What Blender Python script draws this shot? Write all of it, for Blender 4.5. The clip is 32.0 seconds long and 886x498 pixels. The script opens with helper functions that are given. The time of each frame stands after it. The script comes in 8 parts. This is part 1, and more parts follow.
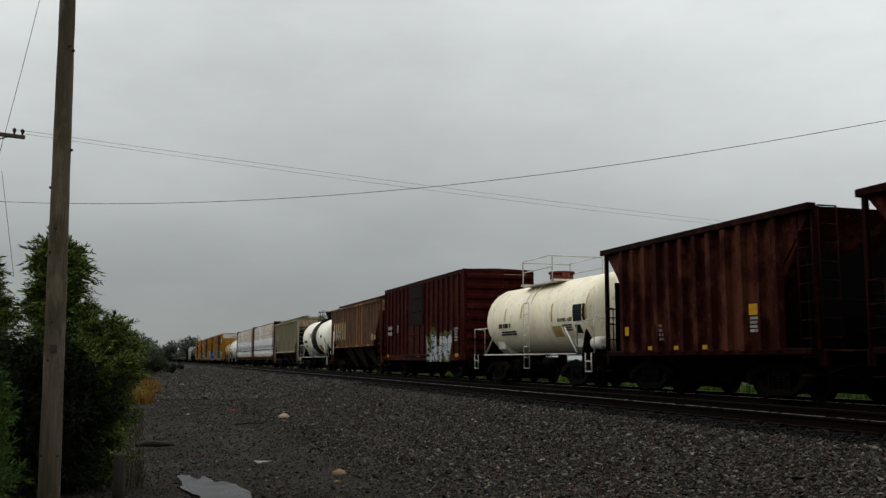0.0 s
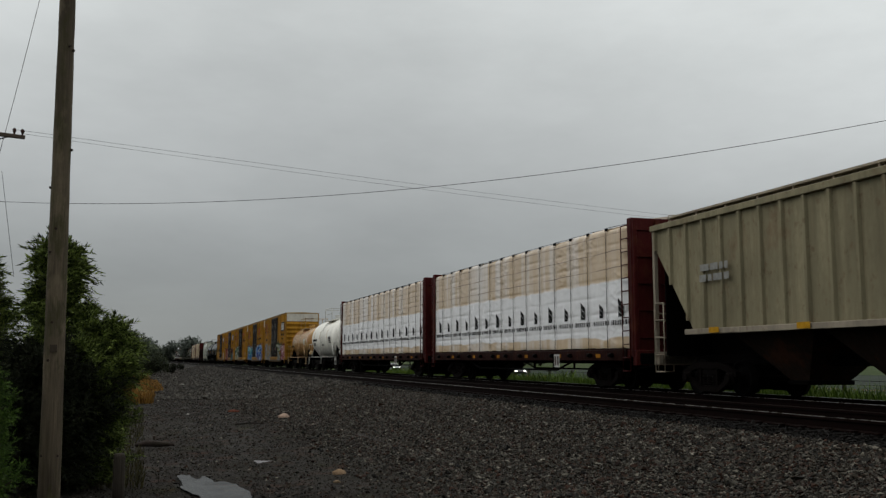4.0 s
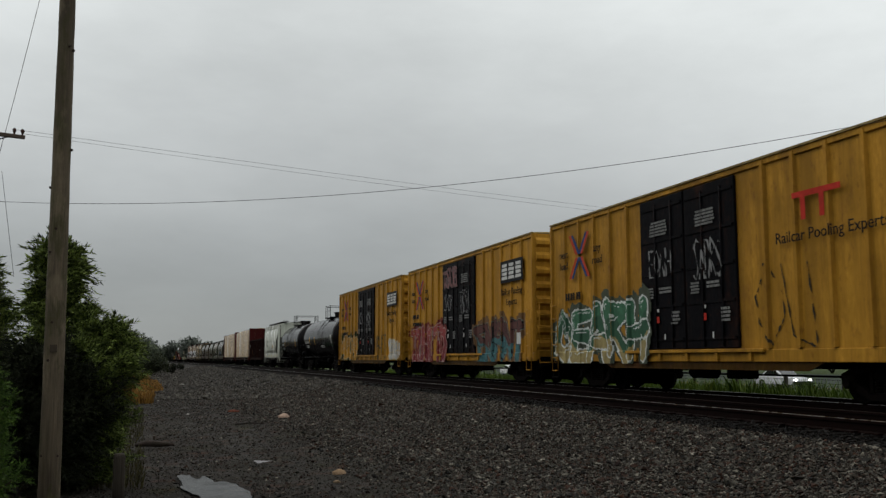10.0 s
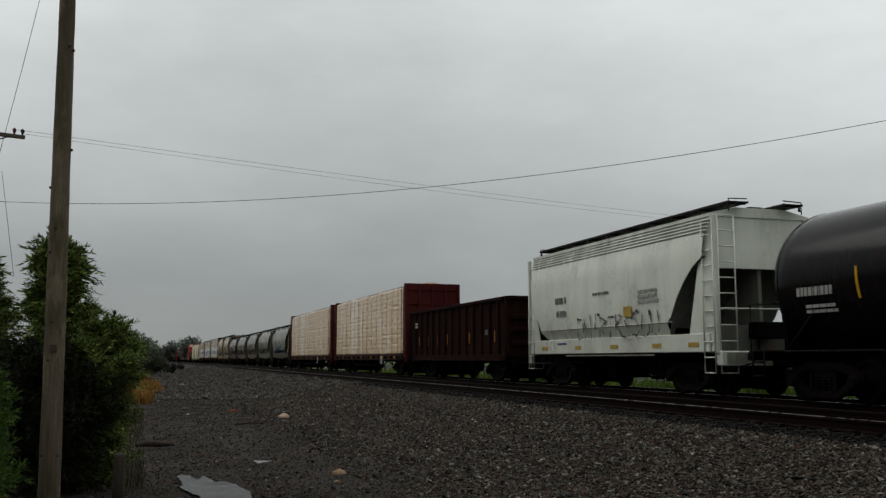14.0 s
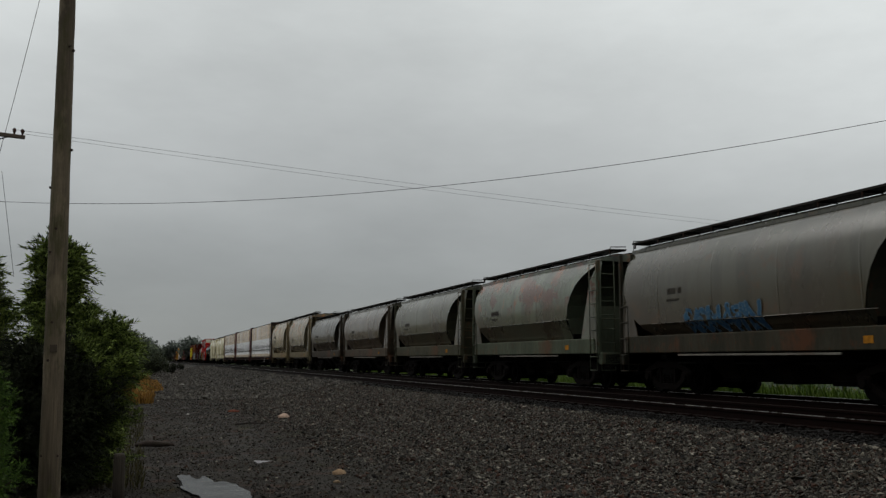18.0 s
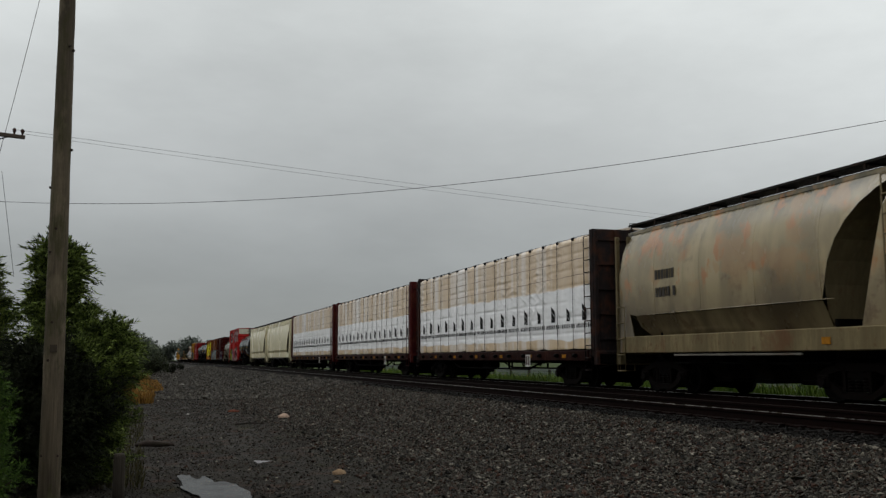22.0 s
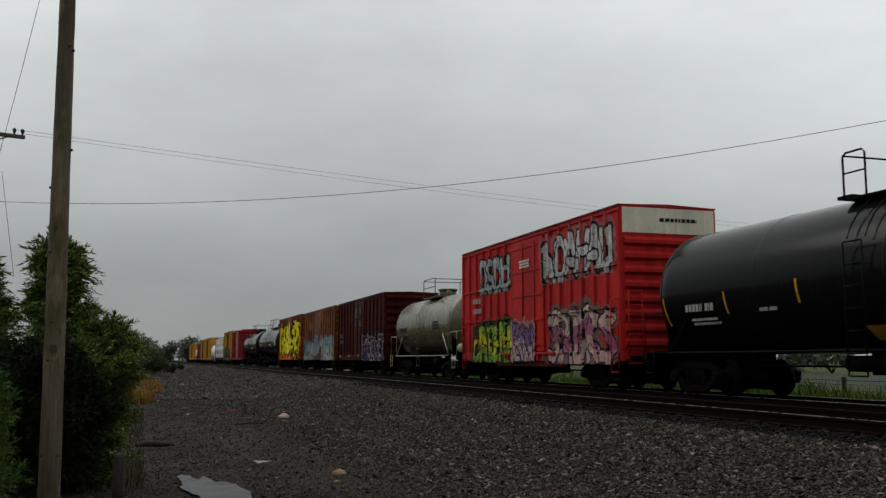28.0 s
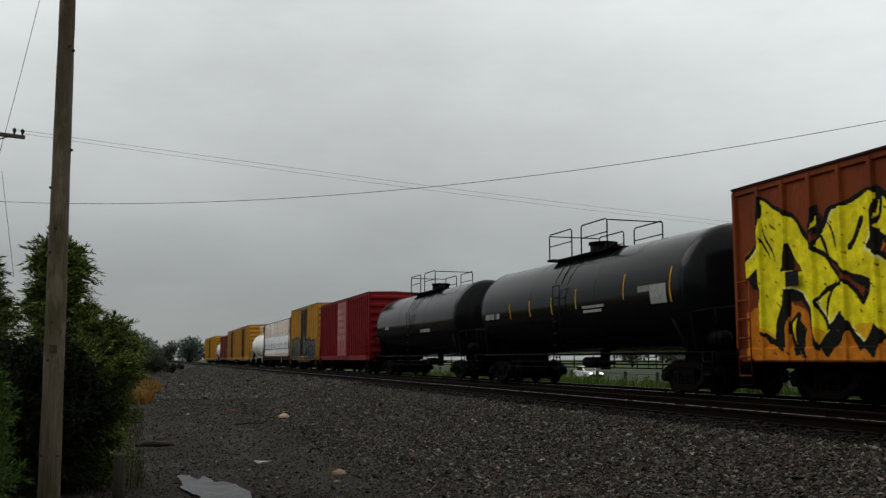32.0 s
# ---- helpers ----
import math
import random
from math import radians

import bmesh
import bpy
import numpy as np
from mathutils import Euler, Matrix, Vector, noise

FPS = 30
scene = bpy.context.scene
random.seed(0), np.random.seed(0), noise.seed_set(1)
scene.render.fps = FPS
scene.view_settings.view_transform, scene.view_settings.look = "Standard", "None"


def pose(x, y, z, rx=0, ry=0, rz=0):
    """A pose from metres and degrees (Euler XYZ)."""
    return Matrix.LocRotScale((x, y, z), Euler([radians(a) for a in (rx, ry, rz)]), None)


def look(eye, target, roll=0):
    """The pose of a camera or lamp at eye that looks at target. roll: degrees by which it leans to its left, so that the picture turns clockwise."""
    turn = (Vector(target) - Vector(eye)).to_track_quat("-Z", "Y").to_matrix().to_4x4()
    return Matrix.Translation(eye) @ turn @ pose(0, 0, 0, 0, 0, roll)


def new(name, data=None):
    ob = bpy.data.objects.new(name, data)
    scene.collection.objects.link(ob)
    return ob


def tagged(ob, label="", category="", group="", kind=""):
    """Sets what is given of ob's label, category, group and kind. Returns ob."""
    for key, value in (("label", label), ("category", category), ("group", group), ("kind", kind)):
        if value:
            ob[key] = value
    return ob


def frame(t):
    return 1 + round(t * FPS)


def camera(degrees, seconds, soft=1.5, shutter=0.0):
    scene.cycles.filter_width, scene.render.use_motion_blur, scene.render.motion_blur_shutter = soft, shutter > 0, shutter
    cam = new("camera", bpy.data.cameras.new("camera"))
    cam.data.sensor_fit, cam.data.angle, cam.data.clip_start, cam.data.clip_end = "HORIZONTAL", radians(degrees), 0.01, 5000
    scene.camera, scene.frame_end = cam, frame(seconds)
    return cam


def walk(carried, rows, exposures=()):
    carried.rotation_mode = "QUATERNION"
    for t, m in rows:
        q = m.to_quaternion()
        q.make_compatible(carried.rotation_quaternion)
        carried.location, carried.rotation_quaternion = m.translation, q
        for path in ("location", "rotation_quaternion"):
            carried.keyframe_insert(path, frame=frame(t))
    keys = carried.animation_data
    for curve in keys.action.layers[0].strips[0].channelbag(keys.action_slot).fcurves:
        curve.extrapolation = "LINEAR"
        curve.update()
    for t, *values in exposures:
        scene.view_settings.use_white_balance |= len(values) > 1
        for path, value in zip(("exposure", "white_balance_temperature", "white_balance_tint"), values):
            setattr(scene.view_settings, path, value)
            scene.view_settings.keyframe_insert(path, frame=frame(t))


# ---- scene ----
# The camera stands still beside the line; the train runs past on the far track.
SPEED = 18.6            # metres a second, towards the camera
TX, RZ = 14.1, 0.68     # far track: centre line and rail top
NX, NZ = 9.95, 0.74     # near track
EYE = (0.0, 0.0, 1.55)

cam = camera(50.83, 32.0, soft=1.36, shutter=0.05)
STAND = pose(*EYE, 90 + 6.74, 0, -17.66)
# the clip's camera trims its exposure a little as bright and dark cars pass
walk(cam, [(0, STAND), (32, STAND)], exposures=[(0, 0.02), (1, -0.06), (2, 0.0), (3, -0.1), (5.5, -0.15), (7, -0.17), (8, -0.05), (9, 0.05), (12, 0.06), (13, 0.02), (14, -0.05), (16.5, -0.15), (17.5, -0.12), (19, -0.08), (21, 0.0), (22, -0.04), (24, -0.15), (25, -0.12), (28, 0.0), (30, 0.06), (32, 0.08)])


# ---- world and light: a low overcast ----
def sky():
    world = bpy.data.worlds.new("overcast_sky")
    scene.world = world
    world.use_nodes = True
    n, l = world.node_tree.nodes, world.node_tree.links
    n.clear()
    out, bg = n.new("ShaderNodeOutputWorld"), n.new("ShaderNodeBackground")
    air = n.new("ShaderNodeTexSky")
    air.sky_type, air.sun_disc = "NISHITA", False
    air.sun_elevation, air.sun_rotation = radians(46), radians(315)
    dim = n.new("ShaderNodeVectorMath")
    dim.operation, dim.inputs[3].default_value = "SCALE", 0.05
    l.new(air.outputs[0], dim.inputs[0])
    co = n.new("ShaderNodeTexCoord")
    sep = n.new("ShaderNodeSeparateXYZ")
    l.new(co.outputs["Generated"], sep.inputs[0])
    ramp = n.new("ShaderNodeValToRGB")
    e = ramp.color_ramp.elements
    e[0].position, e[0].color = 0.0, (0.245, 0.262, 0.262, 1)
    e[1].position, e[1].color = 1.0, (0.98, 1.0, 0.99, 1)
    for p, c in ((0.08, (0.27, 0.285, 0.287)), (0.19, (0.40, 0.418, 0.418)), (0.34, (0.56, 0.585, 0.58)), (0.6, (0.8, 0.83, 0.82))):
        k = e.new(p)
        k.color = (*c, 1)
    l.new(sep.outputs["Z"], ramp.inputs[0])
    flat = n.new("ShaderNodeMapping")
    flat.inputs["Scale"].default_value = (1.0, 1.0, 2.6)
    l.new(co.outputs["Generated"], flat.inputs[0])
    cloud = n.new("ShaderNodeTexNoise")
    cloud.inputs["Scale"].default_value, cloud.inputs["Detail"].default_value, cloud.inputs["Roughness"].default_value = 3.2, 6, 0.58
    l.new(flat.outputs[0], cloud.inputs["Vector"])
    rng = n.new("ShaderNodeMapRange")
    for i, v in ((1, 0.3), (2, 0.7), (3, 0.9), (4, 1.1)):
        rng.inputs[i].default_value = v
    l.new(cloud.outputs[0], rng.inputs[0])
    mul = n.new("ShaderNodeVectorMath")
    mul.operation = "SCALE"
    l.new(ramp.outputs[0], mul.inputs[0])
    # the cloud cover thins towards both sides of the line
    east = n.new("ShaderNodeMapRange")
    for i, v in ((1, -0.14), (2, 1.0), (3, -0.14), (4, 1.0)):
        east.inputs[i].default_value = v
    l.new(sep.outputs["X"], east.inputs[0])
    curve = n.new("ShaderNodeMath")
    curve.operation, curve.inputs[1].default_value, curve.inputs[2].default_value = "MULTIPLY_ADD", 1.2, -0.36
    l.new(east.outputs[0], curve.inputs[0])
    glare = n.new("ShaderNodeMath")
    glare.operation, glare.inputs[2].default_value = "MULTIPLY_ADD", 1.19
    l.new(curve.outputs[0], glare.inputs[0])
    l.new(east.outputs[0], glare.inputs[1])
    both = n.new("ShaderNodeMath")
    both.operation = "MULTIPLY"
    l.new(rng.outputs[0], both.inputs[0])
    l.new(glare.outputs[0], both.inputs[1])
    l.new(both.outputs[0], mul.inputs[3])
    mix = n.new("ShaderNodeMix")
    mix.data_type, mix.inputs[0].default_value = "RGBA", 0.92
    l.new(dim.outputs[0], mix.inputs[6])
    l.new(mul.outputs[0], mix.inputs[7])
    l.new(mix.outputs[2], bg.inputs[0])
    bg.inputs[1].default_value = 1.0
    l.new(bg.outputs[0], out.inputs[0])


sky()
lamp = bpy.data.lights.new("sun", "SUN")
lamp.energy, lamp.angle, lamp.color = 0.8, radians(40), (1.0, 0.97, 0.93)
new("sun", lamp).matrix_world = look((0, 0, 60), (38, -42, 0))
scene.view_settings.exposure = 0.0


# ---- materials ----
MATS = {}


def nodes_of(name):
    m = bpy.data.materials.new(name)
    m.use_nodes = True
    return m, m.node_tree.nodes, m.node_tree.links, m.node_tree.nodes["Principled BSDF"]


def noise_node(n, l, scale, detail=4, stretch=(1, 1, 1), space="Object", rough=0.6):
    co, mp, t = n.new("ShaderNodeTexCoord"), n.new("ShaderNodeMapping"), n.new("ShaderNodeTexNoise")
    mp.inputs["Scale"].default_value = stretch
    l.new(co.outputs[space], mp.inputs[0])
    l.new(mp.outputs[0], t.inputs["Vector"])
    t.inputs["Scale"].default_value, t.inputs["Detail"].default_value, t.inputs["Roughness"].default_value = scale, detail, rough
    return t.outputs[0]


def ranged(n, l, src, a, b, c=0.0, d=1.0):
    r = n.new("ShaderNodeMapRange")
    for i, v in ((1, a), (2, b), (3, c), (4, d)):
        r.inputs[i].default_value = v
    l.new(src, r.inputs[0])
    return r.outputs[0]


def mixed(n, l, fac, a, b):
    m = n.new("ShaderNodeMix")
    m.data_type = "RGBA"
    if isinstance(fac, float):
        m.inputs[0].default_value = fac
    else:
        l.new(fac, m.inputs[0])
    for i, v in ((6, a), (7, b)):
        if isinstance(v, tuple):
            m.inputs[i].default_value = (*v[:3], 1)
        else:
            l.new(v, m.inputs[i])
    return m.outputs[2]


def bumped(n, l, b, src, strength, distance=0.02):
    k = n.new("ShaderNodeBump")
    k.inputs["Strength"].default_value, k.inputs["Distance"].default_value = strength, distance
    l.new(src, k.inputs["Height"])
    l.new(k.outputs[0], b.inputs["Normal"])


def paint(colour, rust=0.2, grime=0.5, rough=0.5, rust_colour=(0.10, 0.035, 0.016), key="", panel=0.0):
    """Weathered paint on steel: streaks that run down, soot, rust patches. panel: the width of sheets that weathered apart."""
    name = "paint_%02x%02x%02x_%d%d%s_%d_%d" % (*[int(c * 255) for c in colour], int(rust * 10), int(grime * 10), key, int(panel * 100), int(rough * 100))
    if name in MATS:
        return MATS[name]
    m, n, l, b = nodes_of(name)
    streak = ranged(n, l, noise_node(n, l, 2.6, 6, (1, 1, 0.12), rough=0.7), 0.40, 0.70)
    fine = ranged(n, l, noise_node(n, l, 14, 4, (1, 1, 0.35)), 0.35, 0.75)
    patch = ranged(n, l, noise_node(n, l, 0.9, 6, (1, 1, 0.7), rough=0.7), 0.62 - 0.22 * rust, 0.70 - 0.16 * rust)
    dark = tuple(c * (1 - 0.6 * grime) + 0.002 * grime for c in colour)
    light = tuple(min(1, c * 1.12 + 0.001) for c in colour)
    runs = ranged(n, l, noise_node(n, l, 1.5, 5, (1, 1, 0.07), rough=0.65), 0.46, 0.60, 0, 0.7 * grime)
    thin = ranged(n, l, noise_node(n, l, 7.0, 5, (1, 1, 0.035), rough=0.7), 0.52, 0.64, 0, 0.6 * grime)
    soot = ranged(n, l, noise_node(n, l, 0.5, 5, (1, 1, 0.8), rough=0.6), 0.47, 0.62, 0, 0.65 * grime)
    chips = ranged(n, l, noise_node(n, l, 6.5, 5, (1, 1, 0.6), rough=0.7), 0.575, 0.65, 0, min(1.0, 1.4 * rust))
    c1 = mixed(n, l, streak, light, dark)
    c2 = mixed(n, l, fine, c1, tuple(c * (1 - 0.3 * grime) for c in colour))
    c2 = mixed(n, l, runs, c2, tuple(0.42 * c for c in colour))
    c2 = mixed(n, l, thin, c2, tuple(0.45 * a + 0.25 * b for a, b in zip(colour, rust_colour)))
    c2 = mixed(n, l, soot, c2, tuple(0.40 * c for c in colour))
    k = n.new("ShaderNodeMath")
    k.operation, k.inputs[1].default_value = "MULTIPLY", min(1, rust * 1.3)
    l.new(patch, k.inputs[0])
    c3 = mixed(n, l, k.outputs[0], c2, rust_colour)
    if panel:
        co, sep = n.new("ShaderNodeTexCoord"), n.new("ShaderNodeSeparateXYZ")
        l.new(co.outputs["Object"], sep.inputs[0])
        cell, pick = n.new("ShaderNodeMath"), n.new("ShaderNodeTexWhiteNoise")
        cell.operation, cell.inputs[1].default_value = "SNAP", panel
        pick.noise_dimensions = "1D"
        l.new(sep.outputs["Y"], cell.inputs[0])
        l.new(cell.outputs[0], pick.inputs["W"])
        c3 = mixed(n, l, ranged(n, l, pick.outputs[0], 0.55, 0.95, 0, 0.75), c3, tuple(0.45 * c for c in colour))
        c3 = mixed(n, l, ranged(n, l, pick.outputs[0], 0.25, 0.02, 0, 0.6), c3, tuple(min(1, 1.5 * c + 0.02) for c in rust_colour))
    l.new(mixed(n, l, chips, c3, tuple(0.75 * c for c in rust_colour)), b.inputs["Base Color"])
    wet = sum(colour) < 0.06 and rough < 0.35
    l.new(ranged(n, l, fine, 0, 1, (0.12 if rough < 0.29 else 0.04) if wet else rough - 0.12, (0.22 if rough < 0.29 else 0.10) if wet else rough + (0.2 if rough > 0.35 else 0.05)), b.inputs["Roughness"])
    b.inputs["Specular IOR Level"].default_value = 0.5 if rough < 0.35 else 0.3 if rough < 0.45 else 0.05
    if rough > 0.35:
        bumped(n, l, b, noise_node(n, l, 5, 3), 0.05, 0.02)
    if sum(colour) < 0.06 and rough >= 0.35:
        b.inputs["Specular IOR Level"].default_value = 0.02
    if wet:
        b.inputs["Specular IOR Level"].default_value = 0.075 if rough < 0.29 else 0.17
    MATS[name] = m
    return m


def stained(colour, stain=(0.05, 0.03, 0.016), amount=0.6, z_top=4.0, z_low=1.9, blotch=0.0):
    """Smooth dull paint with broad stains: runs from the roof, brown dirt that also paints the belly's shade, a few
    rusty blotches.
    """
    name = "stained_%02x%02x%02x_%d_%d_%d" % (*[int(c * 255) for c in colour], int(amount * 10), int(z_top * 10), int(blotch * 10))
    if name in MATS:
        return MATS[name]
    m, n, l, b = nodes_of(name)
    co, sep = n.new("ShaderNodeTexCoord"), n.new("ShaderNodeSeparateXYZ")
    l.new(co.outputs["Object"], sep.inputs[0])
    broad = noise_node(n, l, 0.55, 5, (1, 1, 0.55), rough=0.6)
    runs = noise_node(n, l, 1.7, 5, (1, 1, 0.10), rough=0.6)
    blot = noise_node(n, l, 1.1, 6, (1, 1, 1.2), rough=0.65)
    k = amount
    c1 = mixed(n, l, ranged(n, l, broad, 0.45, 0.58, 0, 0.75 * k), colour, tuple(0.35 * a + 0.65 * s for a, s in zip(colour, stain)))
    c2 = mixed(n, l, ranged(n, l, runs, 0.48, 0.62, 0, 0.55 * k), c1, tuple(0.45 * c for c in colour))

    def both(a, c):
        t = n.new("ShaderNodeMath")
        t.operation = "MULTIPLY"
        l.new(a, t.inputs[0])
        l.new(c, t.inputs[1])
        return t.outputs[0]
    top = both(ranged(n, l, sep.outputs["Z"], z_top - 0.75, z_top - 0.15), ranged(n, l, runs, 0.33, 0.6, 0.25, 1.0))
    c3 = mixed(n, l, both(top, ranged(n, l, broad, 0.0, 1.0, 0.9 * k, 0.9 * k)), c2, (0.022, 0.023, 0.014))
    # brown dirt heaviest below the crease, also painting the belly's shade
    mud_dark = both(ranged(n, l, sep.outputs["Z"], z_low - 0.1, z_low + 0.85, 1, 0), ranged(n, l, broad, 0.3, 0.6, 0.6, 1.0))
    c4 = mixed(n, l, both(mud_dark, ranged(n, l, runs, 0.0, 1.0, 0.8 * k, 0.8 * k)), c3, stain)
    c5 = mixed(n, l, ranged(n, l, blot, 0.575, 0.65, 0, 0.6 * k), c4, (0.075, 0.04, 0.02))
    if blotch:
        # big flakes of primer and rust under the roof edge
        patch = noise_node(n, l, 0.95, 5, (1, 1, 1.3), rough=0.55)
        high = ranged(n, l, sep.outputs["Z"], 2.35, 2.8)
        pale = sum(colour) > 0.5
        c5 = mixed(n, l, both(ranged(n, l, patch, 0.53, 0.585, 0, 0.6 * blotch if pale else blotch), high), c5, (0.27, 0.155, 0.065) if pale else (0.085, 0.032, 0.016))
        inner = noise_node(n, l, 1.9, 5, (1, 1, 0.6), rough=0.6)
        c5 = mixed(n, l, both(ranged(n, l, inner, 0.57, 0.63, 0, 0.8 * blotch), high), c5, (0.30, 0.12, 0.035) if pale else (0.17, 0.06, 0.02))
    l.new(c5, b.inputs["Base Color"])
    l.new(ranged(n, l, broad, 0.3, 0.7, 0.15, 0.34), b.inputs["Roughness"])
    b.inputs["Specular IOR Level"].default_value = 0.62
    MATS[name] = m
    return m


def plain(name, colour, rough=0.7, metal=0.0, scale=8.0, spread=0.35, bump=0.2, space="Object"):
    if name in MATS:
        return MATS[name]
    m, n, l, b = nodes_of(name)
    v = noise_node(n, l, scale, 6, space=space)
    w = noise_node(n, l, scale * 0.13, 3, space=space)
    c1 = mixed(n, l, ranged(n, l, v, 0.3, 0.7), tuple(c * (1 - spread) for c in colour), tuple(min(1, c * (1 + spread)) for c in colour))
    c2 = mixed(n, l, ranged(n, l, w, 0.35, 0.7, 0, 0.5), c1, tuple(c * 0.6 for c in colour))
    l.new(c2, b.inputs["Base Color"])
    l.new(ranged(n, l, v, 0.3, 0.7, rough - 0.1, min(1, rough + 0.12)), b.inputs["Roughness"])
    b.inputs["Metallic"].default_value = metal
    b.inputs["Specular IOR Level"].default_value = 0.5 if metal or rough < 0.3 else 0.04
    bumped(n, l, b, v, bump)
    MATS[name] = m
    return m


def island(name, colours, rough=0.8, source="Random Per Island", sheen=0.3):
    """Loose pieces, each with a tone of its own."""
    if name in MATS:
        return MATS[name]
    m, n, l, b = nodes_of(name)
    g = n.new("ShaderNodeNewGeometry")
    ramp = n.new("ShaderNodeValToRGB")
    ramp.color_ramp.interpolation = "LINEAR"
    e = ramp.color_ramp.elements
    e[0].position, e[0].color = 0.0, (*colours[0], 1)
    e[1].position, e[1].color = 1.0, (*colours[-1], 1)
    for i, c in enumerate(colours[1:-1], 1):
        e.new(i / (len(colours) - 1)).color = (*c, 1)
    l.new(g.outputs[source], ramp.inputs[0])
    v = noise_node(n, l, 30, 4)
    l.new(mixed(n, l, ranged(n, l, v, 0.35, 0.7, 0, 0.5), ramp.outputs[0], tuple(0.5 * x for x in colours[0])), b.inputs["Base Color"])
    b.inputs["Roughness"].default_value = rough
    b.inputs["Specular IOR Level"].default_value = sheen
    MATS[name] = m
    return m


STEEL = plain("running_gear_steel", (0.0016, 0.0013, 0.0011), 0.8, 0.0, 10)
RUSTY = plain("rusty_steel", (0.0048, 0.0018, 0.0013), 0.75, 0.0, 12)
SHINE = plain("polished_rail_head", (0.40, 0.39, 0.38), 0.28, 1.0, 6, 0.2, 0.05)
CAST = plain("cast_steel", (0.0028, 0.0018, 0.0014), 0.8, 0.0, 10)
BLACK = paint((0.012, 0.012, 0.013), 0.05, 0.3, 0.42)
WHITE = plain("white_marking", (0.48, 0.48, 0.46), 0.6, 0, 9, 0.25, 0.05)
YELLOW = plain("yellow_marking", (0.42, 0.22, 0.015), 0.55, 0, 9, 0.25, 0.05)
RED = plain("red_marking", (0.38, 0.03, 0.02), 0.55, 0, 9, 0.25, 0.05)
TINT = plain("grey_marking", (0.25, 0.25, 0.235), 0.6, 0, 9, 0.25, 0.05)


# ---- mesh building ----
class Geo:
    """Collects the vertices and faces of one mesh."""

    def __init__(self):
        self.v, self.f, self.s = [], [], []

    def add(self, verts, faces, smooth=False):
        o = len(self.v)
        self.v += [tuple(p) for p in verts]
        self.f += [tuple(i + o for i in f) for f in faces]
        self.s += [smooth] * len(faces)
        return self

    def box(self, x0, x1, y0, y1, z0, z1, c=0.0):
        """A box, its edges cut by c."""
        if c <= 0:
            v = [(x, y, z) for x in (x0, x1) for y in (y0, y1) for z in (z0, z1)]
            return self.add(v, [(0, 1, 3, 2), (4, 6, 7, 5), (0, 4, 5, 1), (2, 3, 7, 6), (0, 2, 6, 4), (1, 5, 7, 3)])
        bm = bmesh.new()
        bmesh.ops.create_cube(bm, size=1)
        for p in bm.verts:
            p.co = ((x0 + x1) / 2 + p.co.x * (x1 - x0), (y0 + y1) / 2 + p.co.y * (y1 - y0), (z0 + z1) / 2 + p.co.z * (z1 - z0))
        bmesh.ops.bevel(bm, geom=bm.edges[:], offset=c, segments=1, affect="EDGES")
        return self.take(bm)

    def take(self, bm, smooth=False):
        bm.verts.index_update()
        self.add([p.co[:] for p in bm.verts], [[p.index for p in f.verts] for f in bm.faces], smooth)
        bm.free()
        return self

    def tube(self, points, r, n=6, caps=True, radii=None):
        """A round bar along points."""
        pts = [Vector(p) for p in points]
        rings = []
        for i, p in enumerate(pts):
            d = (pts[min(i + 1, len(pts) - 1)] - pts[max(i - 1, 0)]).normalized()
            a = d.cross(Vector((0, 0, 1)) if abs(d.z) < 0.9 else Vector((1, 0, 0))).normalized()
            b = d.cross(a)
            q = float(radii[i] if radii else r)
            rings.append([p + q * (math.cos(2 * math.pi * k / n) * a + math.sin(2 * math.pi * k / n) * b) for k in range(n)])
        v = [p for ring in rings for p in ring]
        f = [(i * n + k, i * n + (k + 1) % n, (i + 1) * n + (k + 1) % n, (i + 1) * n + k) for i in range(len(pts) - 1) for k in range(n)]
        self.add(v, f, True)
        if caps:
            o = len(self.v) - len(v)
            self.f += [tuple(o + k for k in range(n)), tuple(o + len(v) - 1 - k for k in range(n))]
            self.s += [False, False]
        return self

    def loft(self, rings, smooth=False, closed=True, caps=True):
        """A skin over rings of equal length."""
        n = len(rings[0])
        v = [p for r in rings for p in r]
        m = n if closed else n - 1
        f = [(i * n + k, i * n + (k + 1) % n, (i + 1) * n + (k + 1) % n, (i + 1) * n + k) for i in range(len(rings) - 1) for k in range(m)]
        self.add(v, f, smooth)
        if caps:
            o = len(self.v) - len(v)
            self.f += [tuple(o + n - 1 - k for k in range(n)), tuple(o + len(v) - n + k for k in range(n))]
            self.s += [False, False]
        return self

    def mesh(self, name, mat):
        me = bpy.data.meshes.new(name)
        me.from_pydata(self.v, [], self.f)
        me.polygons.foreach_set("use_smooth", self.s)
        me.materials.append(mat)
        bm = bmesh.new()
        bm.from_mesh(me)
        bmesh.ops.recalc_face_normals(bm, faces=bm.faces)
        bm.to_mesh(me)
        bm.free()
        return me


def part(name, geo, mat, parent=None, label=""):
    me = geo if isinstance(geo, bpy.types.Mesh) else geo.mesh(name, mat)
    ob = new(name, me)
    ob.parent = parent
    return tagged(ob, label)


def thing(name, label, category, group="", kind="", at=None):
    ob = tagged(new(name), label, category, group, kind)
    if at is not None:
        ob.matrix_basis = at
    return ob


